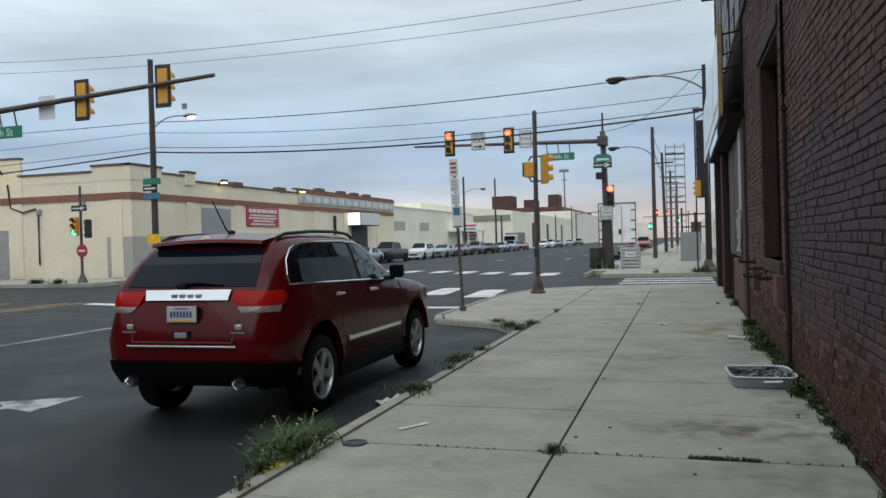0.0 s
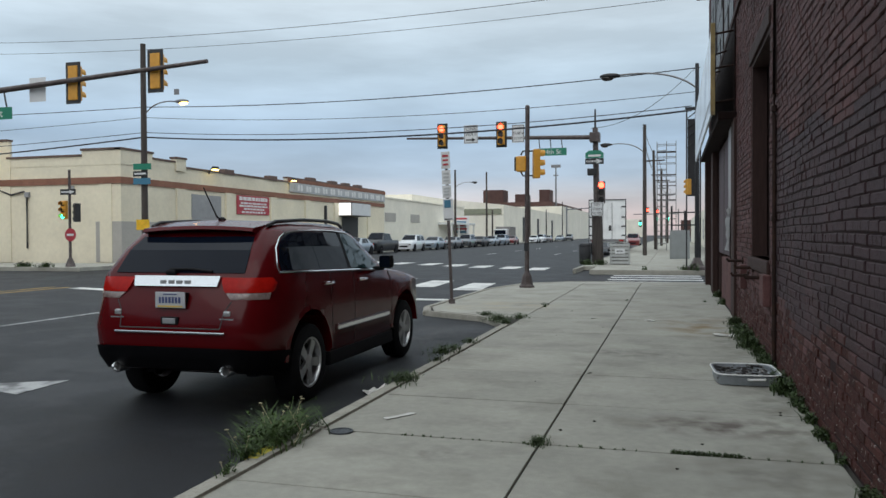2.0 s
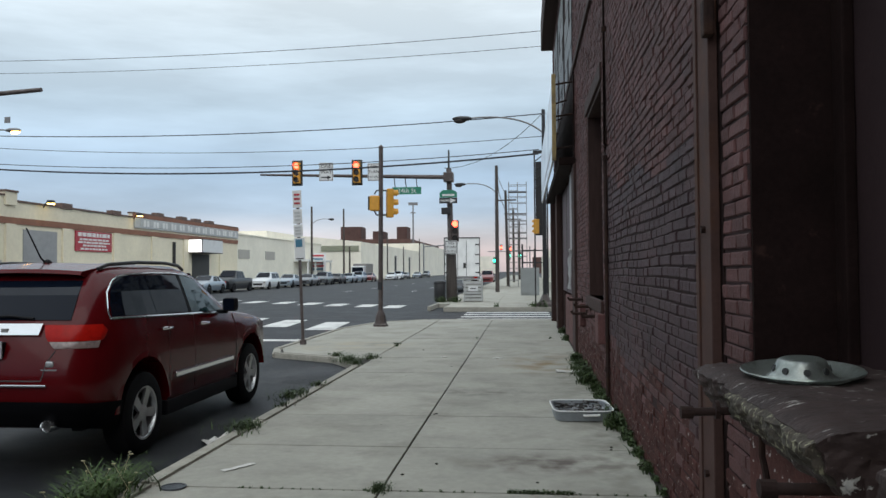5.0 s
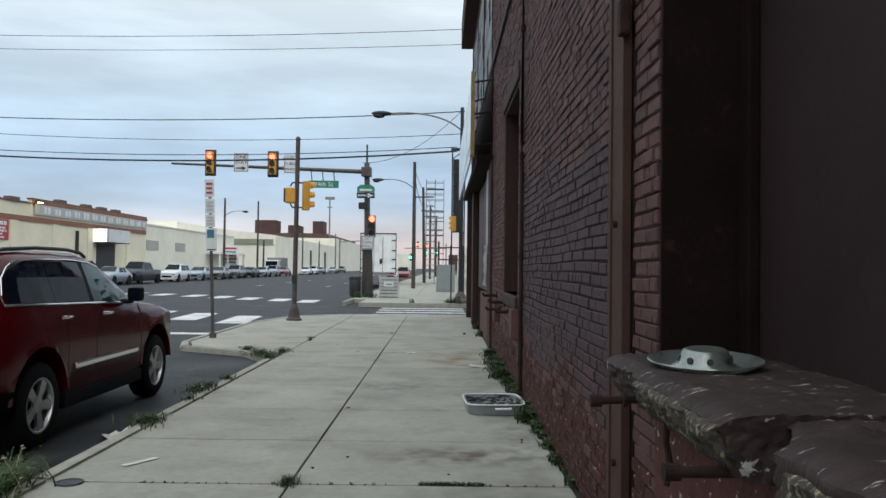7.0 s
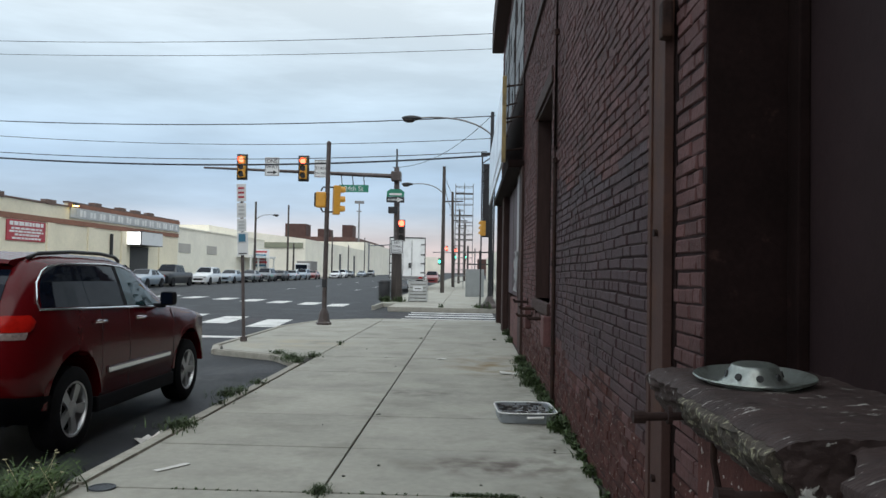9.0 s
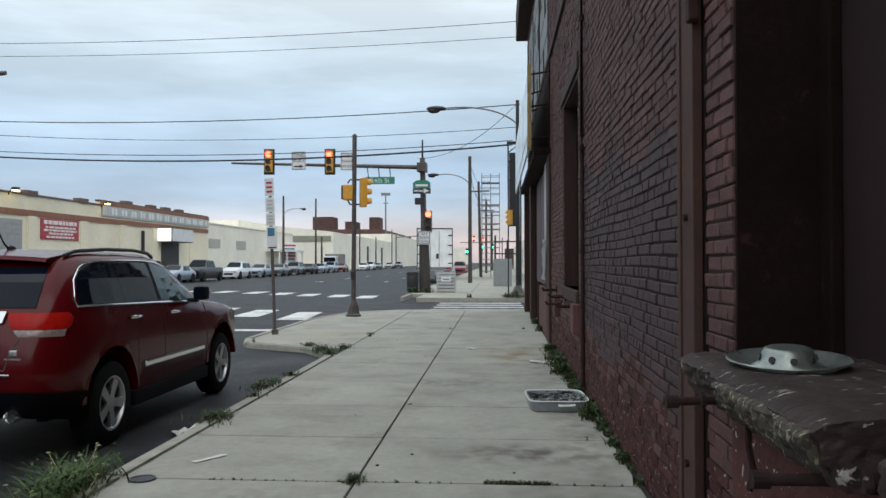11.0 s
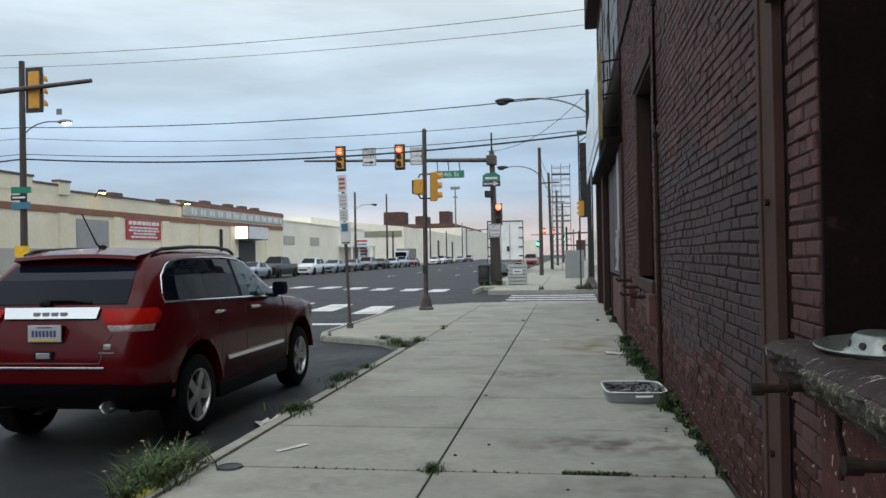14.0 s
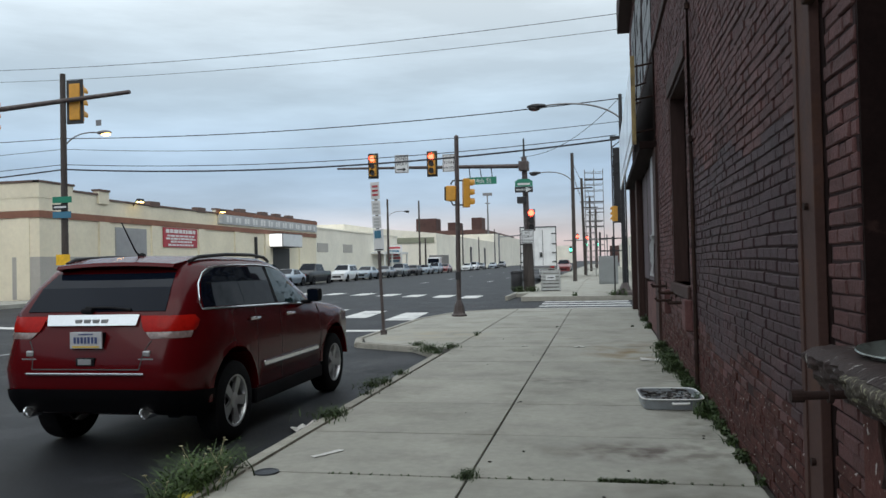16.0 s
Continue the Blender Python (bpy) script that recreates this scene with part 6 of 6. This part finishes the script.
scaf = thing("scaffold_tower", "grey steel scaffold tower rising beside the street", "scaffold", pose(-0.55, 72.0, 0))
for x in (-0.8, 0.0, 0.8):
    for y in (-0.6, 0.6):
        part("upright", rod(bmesh.new(), (x, y, 0), (x, y, 9.5), 0.032, seg=6), "pole_grey", scaf)
for k in range(17):
    z = 0.6 + k * 0.54
    for y in (-0.6, 0.6):
        part("ledger", rod(bmesh.new(), (-0.8, y, z), (0.8 if k % 3 else 0.0, y, z), 0.026, seg=6), "pole_grey", scaf)
for z in (2.2, 4.4, 6.6, 8.6):
    part("deck", boxm(-0.8, 0.8, -0.55, 0.55, z, z + 0.05), "pole_wood", scaf, "timber deck")

cab = thing("utility_cabinet", "grey steel utility cabinet on the far pavement", "cabinet", pose(0.35, 47.5, 0))
part("body", box(bmesh.new(), -0.55, 0.55, -0.4, 0.4, 0, 1.65, 0.02), "cabinet", cab)
part("door", boxm(-0.48, 0.48, -0.42, -0.4, 0.12, 1.55, 0.008), "cabinet", cab)
fence = thing("pipe_fence", "black pipe rail behind the utility cabinet", "fence", pose(0.4, 52, 0))
for x in (-0.5, 0.3, 1.1):
    part("post", rod(bmesh.new(), (x, 0, 0), (x, 0, 3.2 if x < 0 else 2.9), 0.06, seg=8), "black_metal", fence)
part("rail", boxm(-0.5, 1.1, -0.03, 0.03, 2.75, 2.83), "black_metal", fence)
part("rail", boxm(-0.5, 1.1, -0.03, 0.03, 1.95, 2.03), "black_metal", fence)

crate = thing("slatted_barrier", "pale slatted crate barrier with a small white placard", "barrier", pose(-2.45, 38.3, 0))
for k in range(6):
    part("slat", boxm(-0.46, 0.46, -0.30, -0.26, 0.04 + k * 0.165, 0.16 + k * 0.165, 0.008), "slat", crate)
for x in (-0.44, 0.40):
    part("side", boxm(x, x + 0.05, -0.26, 0.3, 0, 1.0), "slat", crate)
part("back", boxm(-0.44, 0.45, 0.25, 0.3, 0, 1.0), "roof_grey", crate)
part("placard", boxm(-0.22, 0.24, -0.325, -0.30, 0.52, 0.76), "sign_white", crate)
part("writing_bar", boxm(-0.14, 0.16, -0.331, -0.325, 0.62, 0.66), "sign_black", crate)
bn = thing("litter_bin", "black street litter bin beside the signal mast", "bin", pose(-4.12, 38.5, 0))
part("barrel", lathe(bmesh.new(), [(0.24, 0), (0.27, 0.1), (0.29, 0.9), (0.24, 1.0), (0.001, 1.05)], 16), "bin", bn, smooth=True)
part("rim", lathe(bmesh.new(), [(0.30, 0.86), (0.31, 0.9), (0.30, 0.94)], 16), "black_metal", bn)


# ---- overhead wires ----
def wire(p, q, sag, r, label="sagging black overhead wire"):
    p, q = Vector(p), Vector(q)
    pts = []
    for i in range(25):
        t = i / 24
        v = p.lerp(q, t)
        v.z -= sag * 4 * t * (1 - t)
        pts.append(v)
    w = thing("overhead_wire", label, "wire", group="overhead wires")
    part("strand", tube(bmesh.new(), pts, r, 5), "cable", w)


wire((-60, 43, 16.15), (3, 32.5, 11.5), 1.3, 0.014)
wire((-60, 43, 15.3), (3, 32.5, 10.85), 1.2, 0.012)
wire((-27.15, 36.0, 8.35), (1.0, 33, 8.05), 0.40, 0.022)
wire((-27.15, 36.0, 7.8), (0.9, 33, 7.1), 0.5, 0.014)
wire((-27.15, 36.0, 7.0), (0.7, 33.9, 6.68), 0.50, 0.018)
wire((-27.15, 36.0, 6.75), (0.7, 33.9, 6.5), 0.55, 0.040, "thick black overhead cable")
wire((-27.15, 36.0, 8.35), (-60, 31, 8.3), 0.3, 0.020)
wire((-27.15, 36.0, 7.8), (-60, 31, 6.6), 0.3, 0.014)
wire((-27.15, 36.0, 7.0), (-60, 31, 5.6), 0.3, 0.018)
wire((-27.15, 36.0, 6.75), (-60, 31, 5.0), 0.4, 0.040, "thick black overhead cable")
wire((-3.85, 38.8, 6.6), (0.9, 33.5, 8.2), 0.6, 0.012)


POLES = ((-1.85, 54.8), (-1.75, 76.0), (-1.35, 100.0), (-0.8, 128.0), (-1.2, 160.0))
for (x0, y0), (x1, y1) in zip(POLES, POLES[1:]):
    for h, dx in ((8.55, -0.5), (8.3, 0.5), (7.6, 0.0)):
        wire((x0 + dx * (y0 > 60), y0, h), (x1 + dx, y1, h), 0.35, 0.018, "black wire strung between the pavement poles")


# ---- weeds and litter ----
def weeds(name, label, spots, material, height, count, spread, seed, curl=0.5, width=0.012, heads=0):
    """Clumps of bent blades and small leaves, as one uncounted growth."""
    r = random.Random(seed)
    bm = bmesh.new()
    hd = bmesh.new()
    for sx, sy, sz, k in spots:
        for i in range(int(count * k)):
            a, d = r.uniform(0, math.tau), spread * k ** 0.5 * abs(r.gauss(0, 0.5))
            b = Vector((sx + d * math.cos(a), sy + d * math.sin(a) * 1.6, sz))
            h = height * k ** 0.4 * r.uniform(0.35, 1.0)
            a2 = r.uniform(0, math.tau)
            out = Vector((math.cos(a2), math.sin(a2), 0))
            side = Vector((-out.y, out.x, 0)) * width * r.uniform(0.6, 1.5)
            prev = None
            for s in range(4):
                t = s / 3
                c = b + Vector((0, 0, h * (t - 0.25 * curl * t * t))) + out * h * curl * t * t
                w = side * (1.0 - 0.9 * t) * (1.2 if s else 0.7)
                cur = (bm.verts.new(c - w), bm.verts.new(c + w))
                if prev:
                    bm.faces.new((prev[0], prev[1], cur[1], cur[0]))
                prev = cur
            for q_leaf in range(r.choice((0, 1, 2, 2))):
                c = b + out * h * 0.3 + Vector((0, 0, h * r.uniform(0.3, 0.9)))
                u = Vector((r.uniform(-1, 1), r.uniform(-1, 1), r.uniform(-0.3, 0.6))).normalized() * width * 2.4
                v = u.cross(Vector((r.uniform(-1, 1), r.uniform(-1, 1), 1))).normalized() * width * 1.3
                bm.faces.new([bm.verts.new(c + q) for q in (-u, v, u, -v)])
            if heads and r.random() < heads:
                tip = b + Vector((0, 0, h * r.uniform(1.0, 1.5))) + out * h * 0.55
                rod(hd, b + Vector((0, 0, h * 0.3)), tip, 0.0022, 0.0015, 4)
                bmesh.ops.create_uvsphere(hd, u_segments=6, v_segments=5, radius=1, matrix=Matrix.Translation(tip) @ out.to_track_quat("Z", "Y").to_matrix().to_4x4() @ Matrix.Diagonal((0.0055, 0.0055, 0.017, 1)))
    ob = part(name, bm, material)
    tagged(ob, label, "weeds", kind="stuff")
    if heads:
        part("seed_heads", hd, "straw", ob)
    else:
        hd.free()


weeds("kerb_weeds", "tall green weeds with pale seed heads at the kerb", [(-2.74, 4.85, -0.03, 1.3), (-2.80, 5.2, -0.06, 1.5), (-2.72, 4.5, 0, 0.3), (-2.66, 4.15, 0, 0.12), (-2.85, 5.45, -0.08, 0.6), (-2.86, 4.9, -0.10, 0.9)], "leaf", 0.27, 175, 0.18, 1, 0.95, 0.0066, 0.025)
weeds("gutter_weeds", "low straggling weeds along the kerb joint", [(-2.66, 7.3, 0, 0.8), (-2.62, 7.45, 0, 0.5), (-2.75, 9.2, 0, 1.0), (-2.70, 9.5, 0, 0.5), (-2.66, 8.6, 0, 0.3), (-2.68, 10.2, 0, 0.4), (-2.9, 13.0, 0.0, 1.3), (-2.7, 12.6, 0.0, 0.8), (-2.6, 13.4, 0, 0.7), (-3.3, 13.8, 0, 0.5), (-2.57, 16.0, 0, 0.2)], "leaf_dark", 0.13, 190, 0.22, 2, 1.0, 0.0052)
weeds("joint_weeds", "short grass growing in the pavement joint", [(-0.95, 5.36, -0.01, 0.9)] + [(x * 0.032 - 0.05, 5.37, -0.01, 0.14) for x in range(14)] + [(-0.80 + (i * 0.618 % 1.0) * 0.6, 5.36, -0.01, 0.02 + 0.05 * (i * 0.41 % 1.0)) for i in range(7)] + [(-1.95 + (i * 0.618 % 1.0) * 0.95, 5.36, -0.01, 0.015 + 0.05 * (i * 0.37 % 1.0) ** 2) for i in range(14)] + [(0.42 + (i * 0.618 % 1.0) * 0.5, 5.37, -0.01, 0.03) for i in range(5)] + [(-1.0, 17.5, -0.01, 0.2), (0.6, 17.5, -0.01, 0.3), (-2.5, 15.6, 0, 0.3)], "leaf_dark", 0.080, 240, 0.07, 3, 0.8, 0.0035)
weeds("wall_weeds", "dark leafy weeds along the foot of the wall", [(0.93, 7.6, 0, 0.7), (0.95, 7.1, 0, 0.3), (0.97, 6.5, 0, 0.2), (0.97, 6.0, 0, 0.2), (0.97, 5.75, 0, 0.06), (0.97, 5.38, 0, 0.09), (0.96, 4.55, 0, 0.4), (0.96, 6.85, 0, 0.15), (0.94, 8.2, 0, 0.5), (0.94, 9.4, 0, 0.4), (0.92, 8.9, 0, 0.5), (0.93, 9.9, 0, 0.5), (0.88, 10.6, 0, 0.9), (0.9, 11.3, 0, 1.0), (0.88, 12.0, 0, 1.0), (0.9, 13.2, 0, 0.7), (0.95, 17.0, 0, 0.6), (0.95, 19.0, 0, 0.6)], "leaf_dark", 0.20, 330, 0.15, 5, 0.8, 0.0075)
weeds("far_weeds", "green weeds round the signal mast foot", [(-3.9, 37.6, 0, 1.2), (-3.3, 37.7, 0, 1.0), (-1.1, 32.7, 0, 0.2), (0.75, 32.6, 0, 1.2), (0.4, 32.7, 0, 0.4), (-29, 31.0, 0, 0.8), (-30.5, 31.2, 0, 1.0)], "leaf_dark", 0.32, 110, 0.3, 6, 0.8, 0.02)

pan = thing("roasting_pan", "discarded aluminium roasting pan with charred residue", "pan", pose(0.625, 8.25, 0.0, 0, 0, 3) @ Matrix.Diagonal((0.93, 0.93, 0.86, 1)))
bm = bmesh.new()
loop = []
for w, d, z in ((0.30, 0.36, 0.004), (0.305, 0.365, 0.105), (0.325, 0.385, 0.115), (0.325, 0.385, 0.122), (0.295, 0.355, 0.118), (0.285, 0.345, 0.06)):
    ring = []
    for k in range(32):
        a = k * math.tau / 32
        c, s = math.cos(a), math.sin(a)
        e = 0.32
        ring.append(bm.verts.new((w * math.copysign(abs(c) ** e, c), d * math.copysign(abs(s) ** e, s), z)))
    loop.append(ring)
for a, b in zip(loop, loop[1:]):
    for k in range(32):
        bm.faces.new((a[k], a[(k + 1) % 32], b[(k + 1) % 32], b[k]))
bm.faces.new(loop[0])
bm.faces.new(loop[-1])
part("tray", bm, "foil", pan, smooth=True)
rim = [(0.322 * math.copysign(abs(math.cos(a)) ** 0.32, math.cos(a)), 0.382 * math.copysign(abs(math.sin(a)) ** 0.32, math.sin(a)), 0.121) for a in [k * math.tau / 40 for k in range(41)]]
part("rim", tube(bmesh.new(), rim, 0.008, 6), "white", pan, "pale rolled rim", True)
part("handle", tube(bmesh.new(), [(-0.01, -0.372, 0.075), (-0.01, -0.40, 0.075), (0.15, -0.40, 0.08), (0.15, -0.372, 0.08)], 0.014, 8), "white", pan, "pale handle", True)
bm = bmesh.new()
cr = random.Random(12)
for k in range(60):
    c = Vector((cr.uniform(-0.27, 0.25), cr.uniform(-0.30, 0.33), cr.uniform(0.07, 0.125)))
    rod(bm, c, c + Vector((cr.uniform(-0.13, 0.13), cr.uniform(-0.05, 0.05), cr.uniform(-0.01, 0.012))), cr.uniform(0.006, 0.018), 0.005, 5)
tagged(part("residue", bm, "char", pan, "charred black residue"), kind="stuff")


def scrap(label, x, y, z, w, d, rz, seed, mt="paper", lift=0.03):
    r = random.Random(seed)
    bm = bmesh.new()
    bmesh.ops.create_grid(bm, x_segments=6, y_segments=4, size=0.5, matrix=Matrix.Diagonal((w, d, 1, 1)))
    for v in bm.verts:
        v.co.z = lift * abs(noise.noise(Vector((v.co.x * 9, v.co.y * 9, seed)))) + 0.004
        v.co.x += r.uniform(-0.01, 0.01)
        v.co.y += r.uniform(-0.01, 0.01)
    bmesh.ops.solidify(bm, geom=bm.faces[:], thickness=0.003)
    ob = tagged(part("litter_scrap", bm, mt), label, "litter", group="scattered litter")
    ob.matrix_basis = pose(x, y, z, 0, 0, rz)


scrap("crumpled white paper strip near the wall", 0.72, 11.75, 0, 0.42, 0.18, 4, 1, lift=0.07)
scrap("small flat white paper scrap", -0.42, 13.46, 0, 0.16, 0.12, 10, 2)
scrap("flattened white strip on the slab", -2.15, 5.89, 0.0, 0.29, 0.05, 58, 3, lift=0.004)
scrap("crumpled pale wrapper in the gutter", -2.98, 7.62, ROAD, 0.34, 0.22, 20, 4, lift=0.12)
scrap("pale wrapper by the kerb", -2.76, 9.45, 0.0, 0.14, 0.1, 0, 5, lift=0.06)
scrap("small pale scrap near the joint", -1.35, 13.6, 0.0, 0.10, 0.06, 30, 6)
dr = random.Random(21)
for k in range(14):
    x, y = dr.uniform(-2.4, 0.8), dr.choice((dr.uniform(4.6, 9), dr.uniform(6, 20)))
    bm = bmesh.new()
    bmesh.ops.create_icosphere(bm, subdivisions=1, radius=dr.uniform(0.005, 0.013), matrix=Matrix.Translation((x, y, 0.003)) @ Matrix.Diagonal((1.5, 1.0, 0.7, 1)))
    tagged(part("pebble", bm, "joint"), "small dark crumb of debris on the slab", "debris", group="debris crumbs on the pavement")
cover = thing("valve_cover", "round cast iron valve cover set in the slab", "utility cover", pose(-2.40, 5.31, 0) @ Matrix.Diagonal((0.78, 0.78, 1, 1)))
part("ring", lathe(bmesh.new(), [(0.115, 0.0), (0.113, 0.010), (0.095, 0.010), (0.093, 0.004)], 24), "iron", cover)
part("lid", lathe(bmesh.new(), [(0.093, 0.005), (0.06, 0.008), (0.055, 0.005), (0.03, 0.009), (0.001, 0.009)], 24), "iron", cover)


# ---- bricks of the near wall, laid one by one ----
COURSE, LONG, THICK = 0.0722, 0.213, 0.0175


QUADS = [(0, 3, 2, 1), (4, 0, 1, 5), (5, 1, 2, 6), (6, 2, 3, 7), (7, 3, 0, 4), (8, 4, 5, 9), (9, 5, 6, 10), (10, 6, 7, 11), (11, 7, 4, 8)]
brng = random.Random(77)
unit = bmesh.new()
box(unit, -0.0, 0.03, 0.0, 0.2, 0.0, 0.06)
bmesh.ops.bevel(unit, geom=[e for e in unit.edges if max(v.co.x for v in e.verts) < 0.01], offset=0.006, segments=1, affect="EDGES")
unit_mesh = {k: finish("brick", unit.copy(), k) for k in ("brick", "brick_grey", "brick_chip")}
unit.free()
HOLES = [(REC0, REC1, -1, 4.95), (WIN[0], WIN[1], WIN[2] - 0.16, WIN[3] + 0.16), (DOOR[0], DOOR[1], -1, DOOR[3]), (3.80, 4.16, -1, 6.5), (14.9, 23.5, 5.27, 8.05)]
verts = {"brick": [], "brick_grey": [], "brick_chip": []}
single = 0
brick_wall = part("brick_face", boxm(C + 0.02, C + 0.03, REC1, 9.0, 0.0, 0.1), "mortar", brick_house, "courses of painted brick")
row = 0
z = 0.0
while z < TOP - 0.1:
    header = row % 7 == 5
    step = LONG / 2 if header else LONG
    y = NEAR + (0 if row % 2 else LONG / 2) + (LONG / 4 if header else 0)
    while y < FAR - 0.05:
        wave = 0.006 * math.sin(y * 1.1 + row * 0.7) + 0.004 * math.sin(y * 2.7 + row * 0.31) + brng.uniform(-0.002, 0.002)
        y0, y1, z0, z1 = y + 0.003, y + step - 0.003 - brng.uniform(0.0, 0.004), z + 0.0045 + wave, z + COURSE - 0.0045 + wave - brng.uniform(0.0, 0.003)
        y += step
        cut = False
        for a, b, lo, hi in HOLES:
            if z1 > lo and z0 < hi and y1 > a and y0 < b:
                if y0 < a - 0.03:
                    y1 = a
                elif y1 > b + 0.03:
                    y0 = b
                else:
                    cut = True
        if cut or brng.random() < 0.0015:
            continue
        top_edge = 2.45 - 0.07 * (9 - y0) + 0.08 * math.sin(y0 * 3.1)
        low_edge = 0.66 + 0.10 * math.sin(y0 * 2.3 + 1)
        kind = "brick_grey" if 4.0 < y0 < 8.9 and low_edge < z0 < top_edge else "brick_chip" if z0 < low_edge - 0.15 + brng.uniform(-0.2, 0.25) else "brick"
        proud = WALL - 0.004 + brng.uniform(-0.005, 0.005)
        if 4.1 < y0 < 5.9 and 0.9 < z0 < 1.9 and single < 290:
            single += 1
            ob = new("brick", unit_mesh[kind])
            ob.parent = brick_wall
            ob.matrix_basis = Matrix.Translation((proud, y0, z0)) @ Matrix.Diagonal((1, (y1 - y0) / 0.2, (z1 - z0) / 0.06, 1))
        else:
            verts[kind].append((y0, y1, z0, z1, proud))
    z += COURSE
    row += 1
for kind, cells in verts.items():
    vs, fs = [], []
    for y0, y1, z0, z1, x in cells:
        k = len(vs)
        j = [brng.uniform(-0.0035, 0.0035) for _ in range(4)]
        e = 0.006
        vs += [(x + j[0], y0 + e, z0 + e), (x + j[1], y1 - e, z0 + e), (x + j[2], y1 - e, z1 - e), (x + j[3], y0 + e, z1 - e)]
        for xx in (x + 0.006, C + 0.01):
            vs += [(xx, y0, z0), (xx, y1, z0), (xx, y1, z1), (xx, y0, z1)]
        fs += [tuple(k + i for i in q) for q in QUADS]
    me = bpy.data.meshes.new("brickwork")
    me.from_pydata(vs, [], fs)
    me.materials.append(M[kind])
    ob = new("brickwork", me)
    ob.parent = brick_house
    tagged(ob, {"brick": "dark maroon painted bricks", "brick_grey": "bricks overpainted in grey purple", "brick_chip": "chipped bricks at the wall foot"}[kind], kind="stuff")
